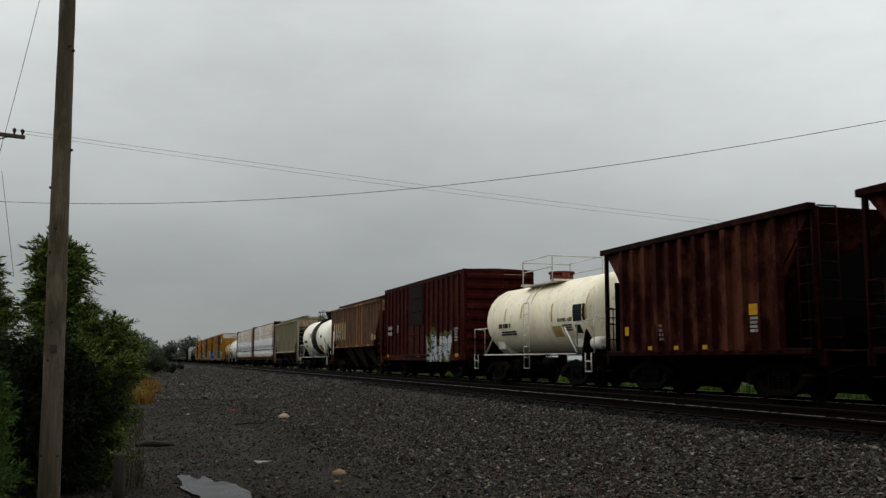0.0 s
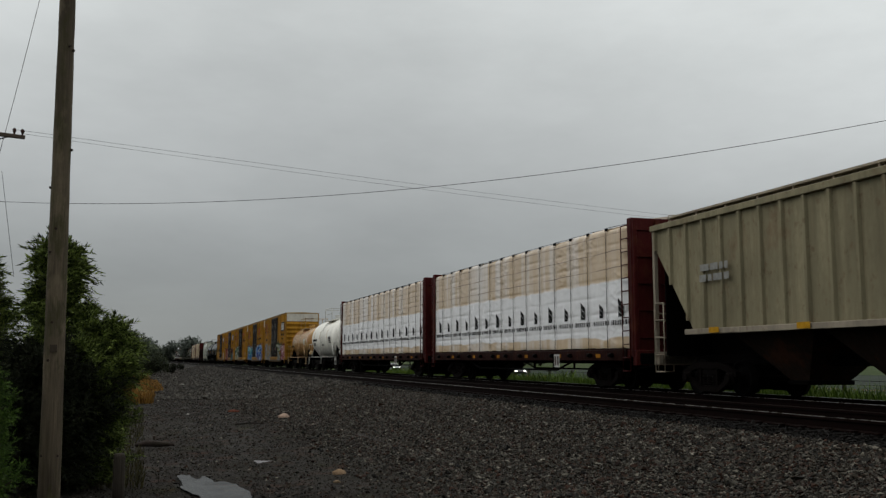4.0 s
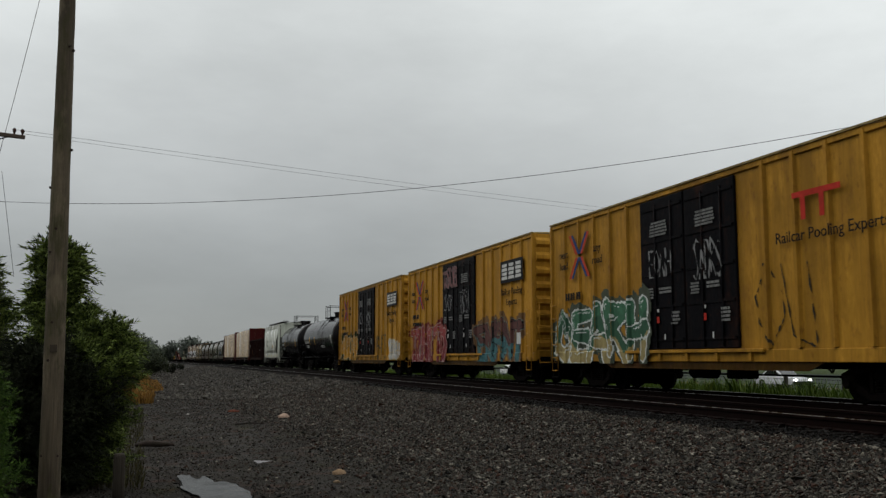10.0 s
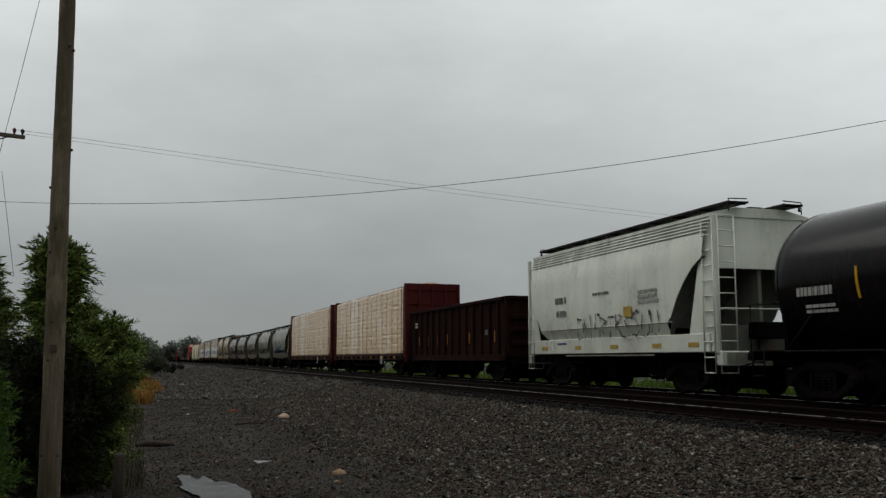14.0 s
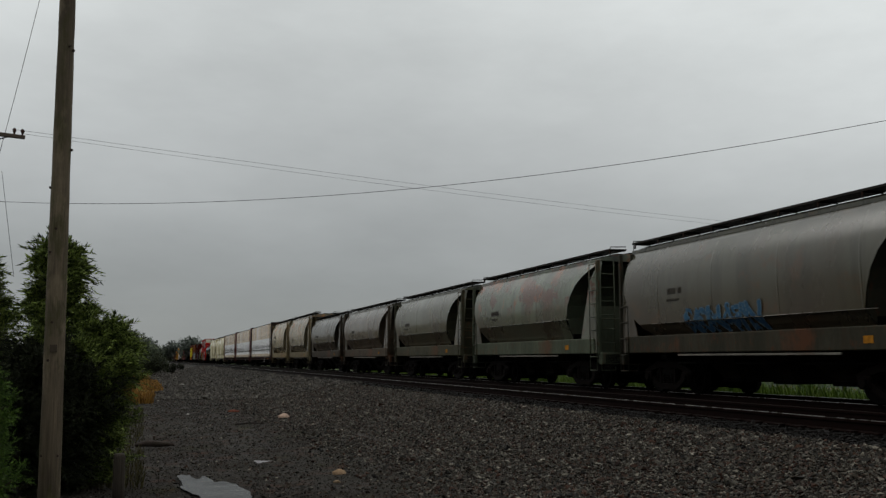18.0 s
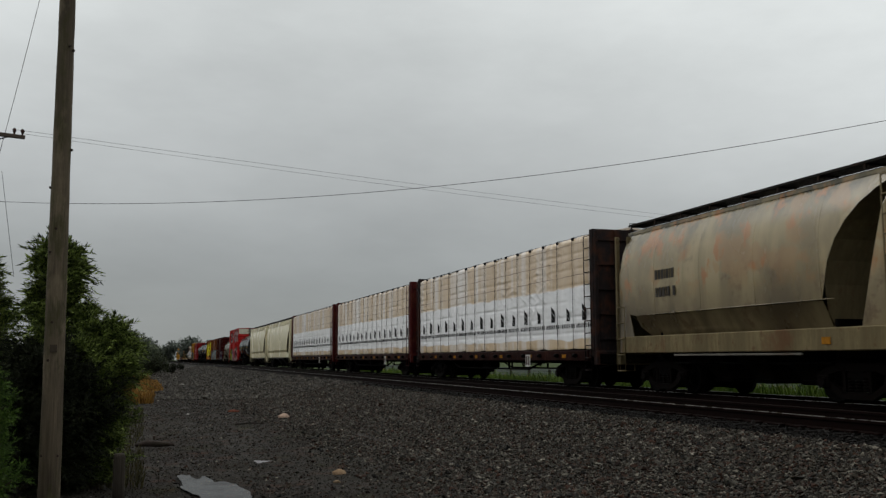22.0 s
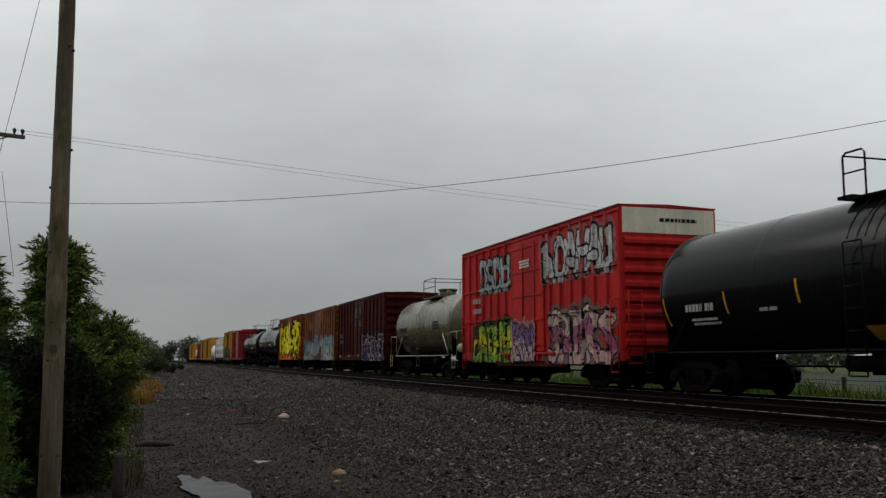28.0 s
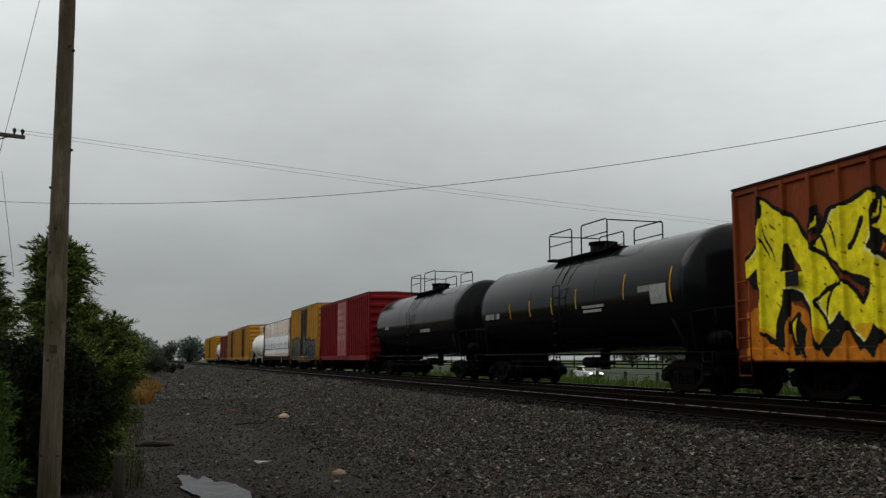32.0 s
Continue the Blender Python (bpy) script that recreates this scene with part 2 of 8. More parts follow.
# ---- the ground ----
def height(x, y):
    """Ground level: a lot, the ballast bank with two tracks, a lower field behind."""
    toe = 4.3 + 0.25 * math.sin(y * 0.21)
    top = 0.545
    if x < toe:
        z = 0.0
        z += 0.03 * math.sin(x * 0.9 + y * 0.23) - 0.05 * math.exp(-((x + 0.9) ** 2 / 0.8 + (y - 8.6) ** 2 / 2.2))
        return z
    if x < 8.1:
        k = (x - toe) / (8.1 - toe)
        return top * (k * k * (3 - 2 * k) * 0.55 + k * 0.45)
    if x < 11.9:
        return top
    if x < 16.0:
        return top - 0.06 * min(1.0, (x - 11.9) / 0.4)
    if x < 18.5:
        return 0.485 - (x - 16.0) / 2.5 * 0.775
    if x < 40:
        return -0.29 - (x - 18.5) / 21.5 * 0.45
    return -0.74


def ground():
    xs = np.concatenate([[-2600, -900, -300, -120, -60, -30, -18], np.arange(-12, 19, 0.35), [19.5, 22, 26, 32, 40, 46, 60, 90, 150, 300, 900, 2600]])
    ys = np.concatenate([[-900, -200, -60, -25, -10], np.arange(-4, 40, 0.5), np.arange(40, 120, 3), [130, 160, 200, 260, 340, 500, 800, 1400, 2600]])
    v = [(x, y, height(x, y)) for y in ys for x in xs]
    n = len(xs)
    f = [(j * n + i, j * n + i + 1, (j + 1) * n + i + 1, (j + 1) * n + i) for j in range(len(ys) - 1) for i in range(n - 1)]
    m, nn, l, b = nodes_of("lot_ballast_and_field")
    co, sep = nn.new("ShaderNodeTexCoord"), nn.new("ShaderNodeSeparateXYZ")
    l.new(co.outputs["Object"], sep.inputs[0])
    wob = ranged(nn, l, noise_node(nn, l, 0.6, 5), 0, 1, -1.2, 1.2)
    addx = nn.new("ShaderNodeMath")
    l.new(sep.outputs["X"], addx.inputs[0])
    l.new(wob, addx.inputs[1])
    small = noise_node(nn, l, 16, 6, rough=0.75)
    cell = nn.new("ShaderNodeTexVoronoi")
    cell.inputs["Scale"].default_value = 17
    l.new(co.outputs["Object"], cell.inputs["Vector"])
    stone = mixed(nn, l, ranged(nn, l, small, 0.3, 0.7), (0.006, 0.006, 0.0055), (0.03, 0.027, 0.023))
    stone = mixed(nn, l, ranged(nn, l, cell.outputs["Distance"], 0.1, 0.6), stone, (0.006, 0.006, 0.006))
    grit = nn.new("ShaderNodeTexVoronoi")
    grit.inputs["Scale"].default_value = 19
    l.new(co.outputs["Object"], grit.inputs["Vector"])
    tone = nn.new("ShaderNodeSeparateColor")
    l.new(grit.outputs["Color"], tone.inputs[0])
    pick = ranged(nn, l, tone.outputs[0], 0.72, 1.0)
    stone = mixed(nn, l, pick, stone, (0.10, 0.092, 0.08))
    warm = ranged(nn, l, tone.outputs[1], 0.7, 1.0, 0, 0.6)
    stone = mixed(nn, l, warm, stone, (0.034, 0.02, 0.013))
    lot = mixed(nn, l, ranged(nn, l, small, 0.32, 0.72), (0.010, 0.009, 0.0075), (0.036, 0.032, 0.026))
    lot = mixed(nn, l, ranged(nn, l, tone.outputs[2], 0.9, 1.0, 0, 0.35), lot, (0.05, 0.046, 0.04))
    mud_dark = mixed(nn, l, ranged(nn, l, noise_node(nn, l, 0.5, 5), 0.45, 0.65), lot, (0.018, 0.015, 0.013))
    red = mixed(nn, l, ranged(nn, l, noise_node(nn, l, 1.7, 4), 0.56, 0.68, 0, 0.7), mud_dark, (0.045, 0.021, 0.013))
    moss = ranged(nn, l, noise_node(nn, l, 1.1, 5, (1, 0.6, 1)), 0.58, 0.7, 0, 0.6)
    red = mixed(nn, l, moss, red, (0.03, 0.032, 0.013))
    c1 = mixed(nn, l, ranged(nn, l, addx.outputs[0], 3.2, 4.8), red, stone)
    # near-black mix over the whole width of the track bed
    dark_bed = mixed(nn, l, ranged(nn, l, small, 0.3, 0.7), (0.0014, 0.0012, 0.001), (0.004, 0.0032, 0.0026))
    c1 = mixed(nn, l, ranged(nn, l, sep.outputs["X"], 7.95, 8.2), c1, dark_bed)
    turf = mixed(nn, l, ranged(nn, l, noise_node(nn, l, 3, 5), 0.35, 0.65), (0.022, 0.036, 0.010), (0.05, 0.066, 0.024))
    c2 = mixed(nn, l, ranged(nn, l, addx.outputs[0], 16.2, 17.6), c1, turf)
    weeds = mixed(nn, l, ranged(nn, l, noise_node(nn, l, 2, 5), 0.35, 0.65), (0.03, 0.04, 0.012), (0.09, 0.06, 0.02))
    c3 = mixed(nn, l, ranged(nn, l, addx.outputs[0], -5.6, -4.4, 1, 0), c2, weeds)
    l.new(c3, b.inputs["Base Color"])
    l.new(ranged(nn, l, noise_node(nn, l, 0.8, 5), 0.35, 0.65, 0.55, 0.85), b.inputs["Roughness"])
    b.inputs["Specular IOR Level"].default_value = 0.02
    bumped(nn, l, b, small, 0.6, 0.05)
    g = Geo().add(v, f, True)
    ob = part("ground", g, m)
    tagged(ob, "wet dark gravel lot rising to a grey ballast bank, grass field beyond", "ground", kind="structure")


def track(cx, top, name, label, polished):
    t = thing(name, label, "track", kind="structure")
    for side in (-1, 1):
        x = cx + side * 0.752
        prof = [(-0.075, -0.17), (-0.075, -0.158), (-0.012, -0.14), (-0.010, -0.045), (-0.036, -0.035), (-0.036, -0.006), (-0.028, 0), (0.028, 0), (0.036, -0.006), (0.036, -0.035), (0.010, -0.045), (0.012, -0.14), (0.075, -0.158), (0.075, -0.17)]
        rail = part("rail", Geo().loft([[(x + a, y, top + c) for a, c in prof] for y in (-80, 40, 160, 900)]), RUSTY, t, "rusty steel rail")
        part("running_surface", Geo().box(x - 0.02, x + 0.02, -80, 900, top - 0.004, top + 0.004), SHINE if polished[side > 0] else RUSTY, rail, "worn rail head")
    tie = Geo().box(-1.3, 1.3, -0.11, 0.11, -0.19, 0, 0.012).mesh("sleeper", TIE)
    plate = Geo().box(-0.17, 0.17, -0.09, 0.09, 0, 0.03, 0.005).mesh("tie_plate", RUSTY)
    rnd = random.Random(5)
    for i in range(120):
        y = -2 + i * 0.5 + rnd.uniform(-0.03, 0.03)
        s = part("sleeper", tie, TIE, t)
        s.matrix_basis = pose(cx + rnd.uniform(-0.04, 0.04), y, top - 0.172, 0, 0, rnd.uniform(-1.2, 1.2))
        if y < 40 and name == "near_track":
            for side in (-1, 1):
                p = part("tie_plate", plate, RUSTY, s)
                p.matrix_basis = pose(side * 0.752, 0, 0.0)
    rest = Geo()
    for i in range(500):
        y = 58 + i * 0.5
        rest.box(cx - 1.3, cx + 1.3, y - 0.11, y + 0.11, top - 0.36, top - 0.172)
    tagged(part("far_sleepers", rest, TIE, t), kind="stuff")


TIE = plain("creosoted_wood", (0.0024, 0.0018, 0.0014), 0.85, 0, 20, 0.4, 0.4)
ground()
track(NX, NZ, "near_track", "empty near railway track with rusty rails on dark sleepers", (True, False))
track(TX, RZ, "far_track", "railway track that carries the freight train", (True, True))


# ---- running gear ----
def wheel_mesh():
    g = Geo()
    prof = [(-0.07, 0.06), (-0.07, 0.16), (-0.03, 0.18), (-0.03, 0.36), (-0.065, 0.38), (-0.065, 0.42), (0.045, 0.425), (0.05, 0.455), (0.075, 0.45), (0.075, 0.37), (0.0, 0.35), (0.0, 0.18), (0.06, 0.15), (0.06, 0.06)]
    n = 24
    g.loft([[(x, r * math.cos(2 * math.pi * k / n), r * math.sin(2 * math.pi * k / n)) for k in range(n)] for x, r in prof], True)
    return g.mesh("wheel", STEEL)


def frame_mesh(side):
    """Cast side frame: an arched top, a spring group in the middle, boxes over the journals."""
    s, g = side, Geo()
    x0, x1 = (1.0, 1.12)
    top = [(-1.12, 0.58), (-0.92, 0.66), (-0.50, 0.80), (0.50, 0.80), (0.92, 0.66), (1.12, 0.58)]
    up = [(-1.12, 0.46), (-0.92, 0.52), (-0.50, 0.64), (0.50, 0.64), (0.92, 0.52), (1.12, 0.46)]
    dn = [(-0.98, 0.50), (-0.72, 0.42), (-0.40, 0.24), (0.40, 0.24), (0.72, 0.42), (0.98, 0.50)]
    low = [(-0.98, 0.36), (-0.72, 0.27), (-0.40, 0.10), (0.40, 0.10), (0.72, 0.27), (0.98, 0.36)]
    for a, b in ((top, up), (dn, low)):
        g.loft([[(s * x0, y, z), (s * x1, y, z), (s * x1, y, w), (s * x0, y, w)] for (y, z), (_, w) in zip(a, b)])
    for y in (-0.38, 0.30):
        g.box(min(s * x0, s * x1), max(s * x0, s * x1), y, y + 0.08, 0.2, 0.68)
    for y in (-0.2, 0.0, 0.2):
        for z in (0.25, 0.31, 0.37, 0.43):
            g.tube([(s * 1.05, y, z), (s * 1.05, y, z + 0.045)], 0.075, 8)
    g.box(min(s * 0.95, s * 1.1), max(s * 0.95, s * 1.1), -0.3, 0.3, 0.49, 0.63, 0.03)
    for y in (-0.89, 0.89):
        g.box(min(s * 0.98, s * 1.16), max(s * 0.98, s * 1.16), y - 0.16, y + 0.16, 0.3, 0.56, 0.03)
        g.tube([(s * 1.14, y, 0.42), (s * 1.22, y, 0.42)], 0.1, 10)
    return g.mesh("side_frame", CAST)


WHEEL = wheel_mesh()
SIDES = {-1: frame_mesh(-1), 1: frame_mesh(1)}
AXLE = Geo().tube([(-0.72, 0, 0), (0.72, 0, 0)], 0.08, 10).mesh("axle", STEEL)
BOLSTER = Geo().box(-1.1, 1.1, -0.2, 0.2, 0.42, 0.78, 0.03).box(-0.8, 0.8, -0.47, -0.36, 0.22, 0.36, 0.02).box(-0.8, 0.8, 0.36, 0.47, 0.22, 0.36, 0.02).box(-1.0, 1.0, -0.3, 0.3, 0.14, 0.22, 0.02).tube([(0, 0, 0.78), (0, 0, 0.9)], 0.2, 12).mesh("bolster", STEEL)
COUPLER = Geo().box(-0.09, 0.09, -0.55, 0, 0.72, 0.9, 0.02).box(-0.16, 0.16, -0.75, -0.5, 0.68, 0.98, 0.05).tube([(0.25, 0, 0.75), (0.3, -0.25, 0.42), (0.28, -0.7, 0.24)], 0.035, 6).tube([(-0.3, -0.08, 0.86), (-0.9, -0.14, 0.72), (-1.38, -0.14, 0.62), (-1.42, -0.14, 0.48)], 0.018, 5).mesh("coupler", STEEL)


def gear(car, half, inset=1.9):
    """Two bogies and two couplers."""
    for s in (-1, 1):
        y = s * (half - inset)
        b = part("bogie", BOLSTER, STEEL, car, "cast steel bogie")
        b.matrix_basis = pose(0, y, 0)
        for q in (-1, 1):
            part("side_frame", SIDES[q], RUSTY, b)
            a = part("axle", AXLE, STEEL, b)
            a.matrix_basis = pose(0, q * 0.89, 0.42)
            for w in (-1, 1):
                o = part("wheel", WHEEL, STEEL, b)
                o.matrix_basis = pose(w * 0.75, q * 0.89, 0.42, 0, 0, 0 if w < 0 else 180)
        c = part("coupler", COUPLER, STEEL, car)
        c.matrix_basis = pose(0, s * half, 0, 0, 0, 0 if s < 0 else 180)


def ladder(car, x, y0, y1, z0, z1, mat, axis="y", rungs=0, r=0.017):
    """A ladder on a side (axis y) or an end (axis x, between y0 and y1 as x)."""
    g = Geo()
    at = (lambda a, z: (x, a, z)) if axis == "y" else (lambda a, z: (a, x, z))
    for a in (y0, y1):
        g.tube([at(a, z0), at(a, z1)], r, 5)
    k = rungs or max(2, int((z1 - z0) / 0.36))
    for i in range(k + 1):
        z = z0 + (z1 - z0) * i / k
        g.tube([at(y0, z), at(y1, z)], r, 5)
    return part("ladder", g, mat, car)


def underframe(car, half, mat, z=0.95, drop=True, x=0.3):
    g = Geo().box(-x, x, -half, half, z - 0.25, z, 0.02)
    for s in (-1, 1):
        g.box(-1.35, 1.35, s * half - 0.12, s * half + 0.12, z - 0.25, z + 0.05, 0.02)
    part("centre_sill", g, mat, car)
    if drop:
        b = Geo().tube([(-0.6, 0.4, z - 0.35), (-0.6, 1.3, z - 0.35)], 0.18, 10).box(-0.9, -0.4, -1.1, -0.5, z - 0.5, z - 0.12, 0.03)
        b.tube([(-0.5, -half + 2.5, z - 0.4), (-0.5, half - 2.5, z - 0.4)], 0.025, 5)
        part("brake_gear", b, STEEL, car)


CARS = []


def car_at(name, label, first, last, group="freight cars"):
    """A car whose near side passes between two moments; gives the thing and half its length."""
    car = thing(name, label, "railway car", group)
    CARS.append((car, SPEED * (first + last) / 2 - 4.18))
    return car, SPEED * (last - first) / 2


# ---- boxcars ----
SPEC, BELTS, COATS = {}, {}, {}


def rib_lines(half, pitch, skip=None):
    n = max(2, round(2 * half / pitch))
    ys = [-half + 2 * half * i / n for i in range(n + 1)]
    return [y for y in ys if not (skip and skip[0] - 0.05 < y < skip[1] + 0.05)]


def boxcar(label, first, last, colour, top=5.2, door=(0.0, 2.6), double=True, door_colour=None, rust=0.3, grime=0.5, pitch=0.95, belts=(), roof_colour=(0.3, 0.3, 0.29), end_top=None, sill=0.86, rib=0.075, rust_colour=(0.10, 0.035, 0.016), end_ribs=8, panel=0.0):
    car, half = car_at("boxcar", label, first, last)
    top += 0.12
    mat = paint(colour, rust, grime, 0.5, rust_colour, panel=panel)
    dmat = paint(door_colour, 0.1, 0.4) if door_colour else mat
    w, z0, z1 = 1.5, sill, top - 0.18
    y0, y1 = -door[0] - door[1] / 2, -door[0] + door[1] / 2
    BELTS[car] = (sill, belts)
    SPEC[car] = (half, w, rib, rib_lines(half - 0.06, pitch, (y0 - 0.1, y1 + 0.1)), y0, y1)
    part("body", Geo().box(-w, w, -half, half, z0, z1, 0.03), mat, car)
    for s in (-1, 1):
        for y in rib_lines(half - 0.06, pitch, (y0 - 0.1, y1 + 0.1)):
            r = Geo().loft([[(s * w, y - 0.075, z), (s * (w + rib), y - 0.045, z), (s * (w + rib), y + 0.045, z), (s * w, y + 0.075, z)] for z in (z0 + 0.24, z1 - 0.03)])
            part("side_post", r, mat, car)
        for z in belts:
            for a, b in ((-half, y0 - 0.1), (y1 + 0.1, half)):
                part("belt_rail", Geo().box(min(s * w, s * (w + rib * 0.8)), max(s * w, s * (w + rib * 0.8)), a, b, z - 0.03, z + 0.03), mat, car)
        part("side_sill", Geo().box(min(s * 1.42, s * (w + 0.035)), max(s * 1.42, s * (w + 0.035)), -half, half, z0 - 0.05, z0 + 0.22, 0.012), mat, car)
        part("top_rail", Geo().box(min(s * 1.42, s * (w + 0.05)), max(s * 1.42, s * (w + 0.05)), -half, half, z1 - 0.12, z1 + 0.02, 0.012), mat, car)
        leaves = ((y0, (y0 + y1) / 2 - 0.03), ((y0 + y1) / 2 + 0.03, y1)) if double else ((y0, y1),)
        for a, b in leaves:
            d = Geo().box(min(s * w, s * (w + 0.07)), max(s * w, s * (w + 0.07)), a, b, z0 + 0.26, z1 - 0.15, 0.015)
            leaf = part("door", d, dmat, car, "black plug door" if door_colour else "sliding door")
            x = s * (w + 0.068)
            for z in np.linspace(z0 + 0.5, z1 - 0.4, 5):
                q = Geo().box(min(x, x + s * 0.03), max(x, x + s * 0.03), a + 0.06, b - 0.06, z - 0.035, z + 0.035)
                part("door_rib", q, dmat, leaf)
            for t in (0.25, 0.62):
                yy = a + (b - a) * t
                q = Geo().tube([(x + s * 0.025, yy, z0 + 0.3), (x + s * 0.025, yy, z1 - 0.3)], 0.022, 6)
                q.box(min(x, x + s * 0.045), max(x, x + s * 0.045), yy - 0.05, yy + 0.05, z0 + 1.2, z0 + 1.34)
                part("lock_bar", q, dmat, leaf)
        part("door_track", Geo().box(min(s * w, s * (w + 0.12)), max(s * w, s * (w + 0.12)), y0 - 0.9, y1 + 0.9, z0 + 0.16, z0 + 0.24, 0.01), mat, car)
    roof = Geo().loft([[(-w - 0.04, y, z1 + 0.02), (-w - 0.04, y, z1 + 0.05), (0, y, z1 + 0.10), (w + 0.04, y, z1 + 0.05), (w + 0.04, y, z1 + 0.02)] for y in (-half - 0.02, half + 0.02)])
    rf = part("roof", roof, paint(roof_colour, 0.3, 0.5), car, "ribbed sheet-metal roof")
    for s in (-1, 1):
        part("roof_lip", Geo().box(min(s * (w + 0.035), s * (w + 0.085)), max(s * (w + 0.035), s * (w + 0.085)), -half, half, z1 + 0.012, z1 + 0.058), paint(tuple(0.55 * c for c in roof_colour), 0.3, 0.5), rf, "folded roof edge")
    seams = Geo()
    for y in np.linspace(-half + 0.5, half - 0.5, 14):
        seams.loft([[(-w, y + d, z1 + 0.05 + e), (0, y + d, z1 + 0.10 + e), (w, y + d, z1 + 0.05 + e)] for d, e in ((-0.05, 0), (-0.03, 0.035), (0.03, 0.035), (0.05, 0))], closed=False, caps=False)
    part("roof_seam", seams, paint(roof_colour, 0.3, 0.5), rf)
    em = paint(end_top, 0.1, 0.4) if end_top else mat
    for s in (-1, 1):
        e = part("end_wall", Geo().box(-w, w, min(s * half, s * (half + 0.03)), max(s * half, s * (half + 0.03)), z0, z1, 0.006), mat, car)
        split = z1 - 0.75 if end_top else z1
        if end_top:
            part("end_panel", Geo().box(-w + 0.02, w - 0.02, min(s * half, s * (half + 0.05)), max(s * half, s * (half + 0.05)), split, z1 - 0.03), em, e, "pale upper end panel")
        step = (split - z0 - 0.3) / end_ribs
        for i in range(end_ribs):
            z = z0 + 0.3 + i * step
            q = Geo().loft([[(x, s * half, z), (x, s * (half + 0.13), z + step * 0.25), (x, s * (half + 0.13), z + step * 0.5), (x, s * half, z + step * 0.8)] for x in (-w + 0.05, w - 0.05)])
            part("end_corrugation", q, mat, e)
        ladder(car, s * (half + 0.16), -w + 0.1, -w + 0.52, z0 - 0.1, z0 + 1.9, mat, "x")
        ladder(car, -w - 0.09, s * (half - 0.55), s * (half - 0.12), z0 - 0.35, z0 + 1.7, mat)
        part("brake_platform", Geo().box(-0.6, 0.6, min(s * half, s * (half + 0.35)), max(s * half, s * (half + 0.35)), z0 + 0.2, z0 + 0.24), STEEL, car)
        for q in (-1, 1):
            g = Geo().box(q * (w + 0.06) - 0.012, q * (w + 0.06) + 0.012, s * (half - 0.55), s * (half - 0.55) + 0.04, z0 - 0.55, z0)
            g.box(q * (w + 0.06) - 0.012, q * (w + 0.06) + 0.012, s * (half - 0.15), s * (half - 0.15) + 0.04, z0 - 0.55, z0)
            g.box(q * (w + 0.06) - 0.04, q * (w + 0.06) + 0.04, min(s * (half - 0.55), s * (half - 0.11)), max(s * (half - 0.55), s * (half - 0.11)), z0 - 0.57, z0 - 0.53)
            part("stirrup_step", g, STEEL, car)
    if top > 5.2:
        for s in (-1, 1):
            e = half - 3.4
            deep = [(-e, z0 - 0.045), (-e + 0.5, z0 - 0.23), (e - 0.5, z0 - 0.23), (e, z0 - 0.045)]
            part("fish_belly_sill", Geo().loft([[(s * 1.44, y, z) for y, z in deep], [(s * 1.49, y, z) for y, z in deep]]), paint(tuple(0.16 * k for k in colour), 0.3, 1.0, 0.5), car, "dark lower sill, a deeper tone of the body colour")
            for y in np.linspace(y0 - 0.4, y1 + 0.4, 5):
                part("sill_bracket", Geo().box(min(s * 1.5, s * 1.6), max(s * 1.5, s * 1.6), y - 0.05, y + 0.05, z0 - 0.02, z0 + 0.16), mat, car)
    underframe(car, half, STEEL, sill + 0.05)
    gear(car, half, 2.3)
    return car, half


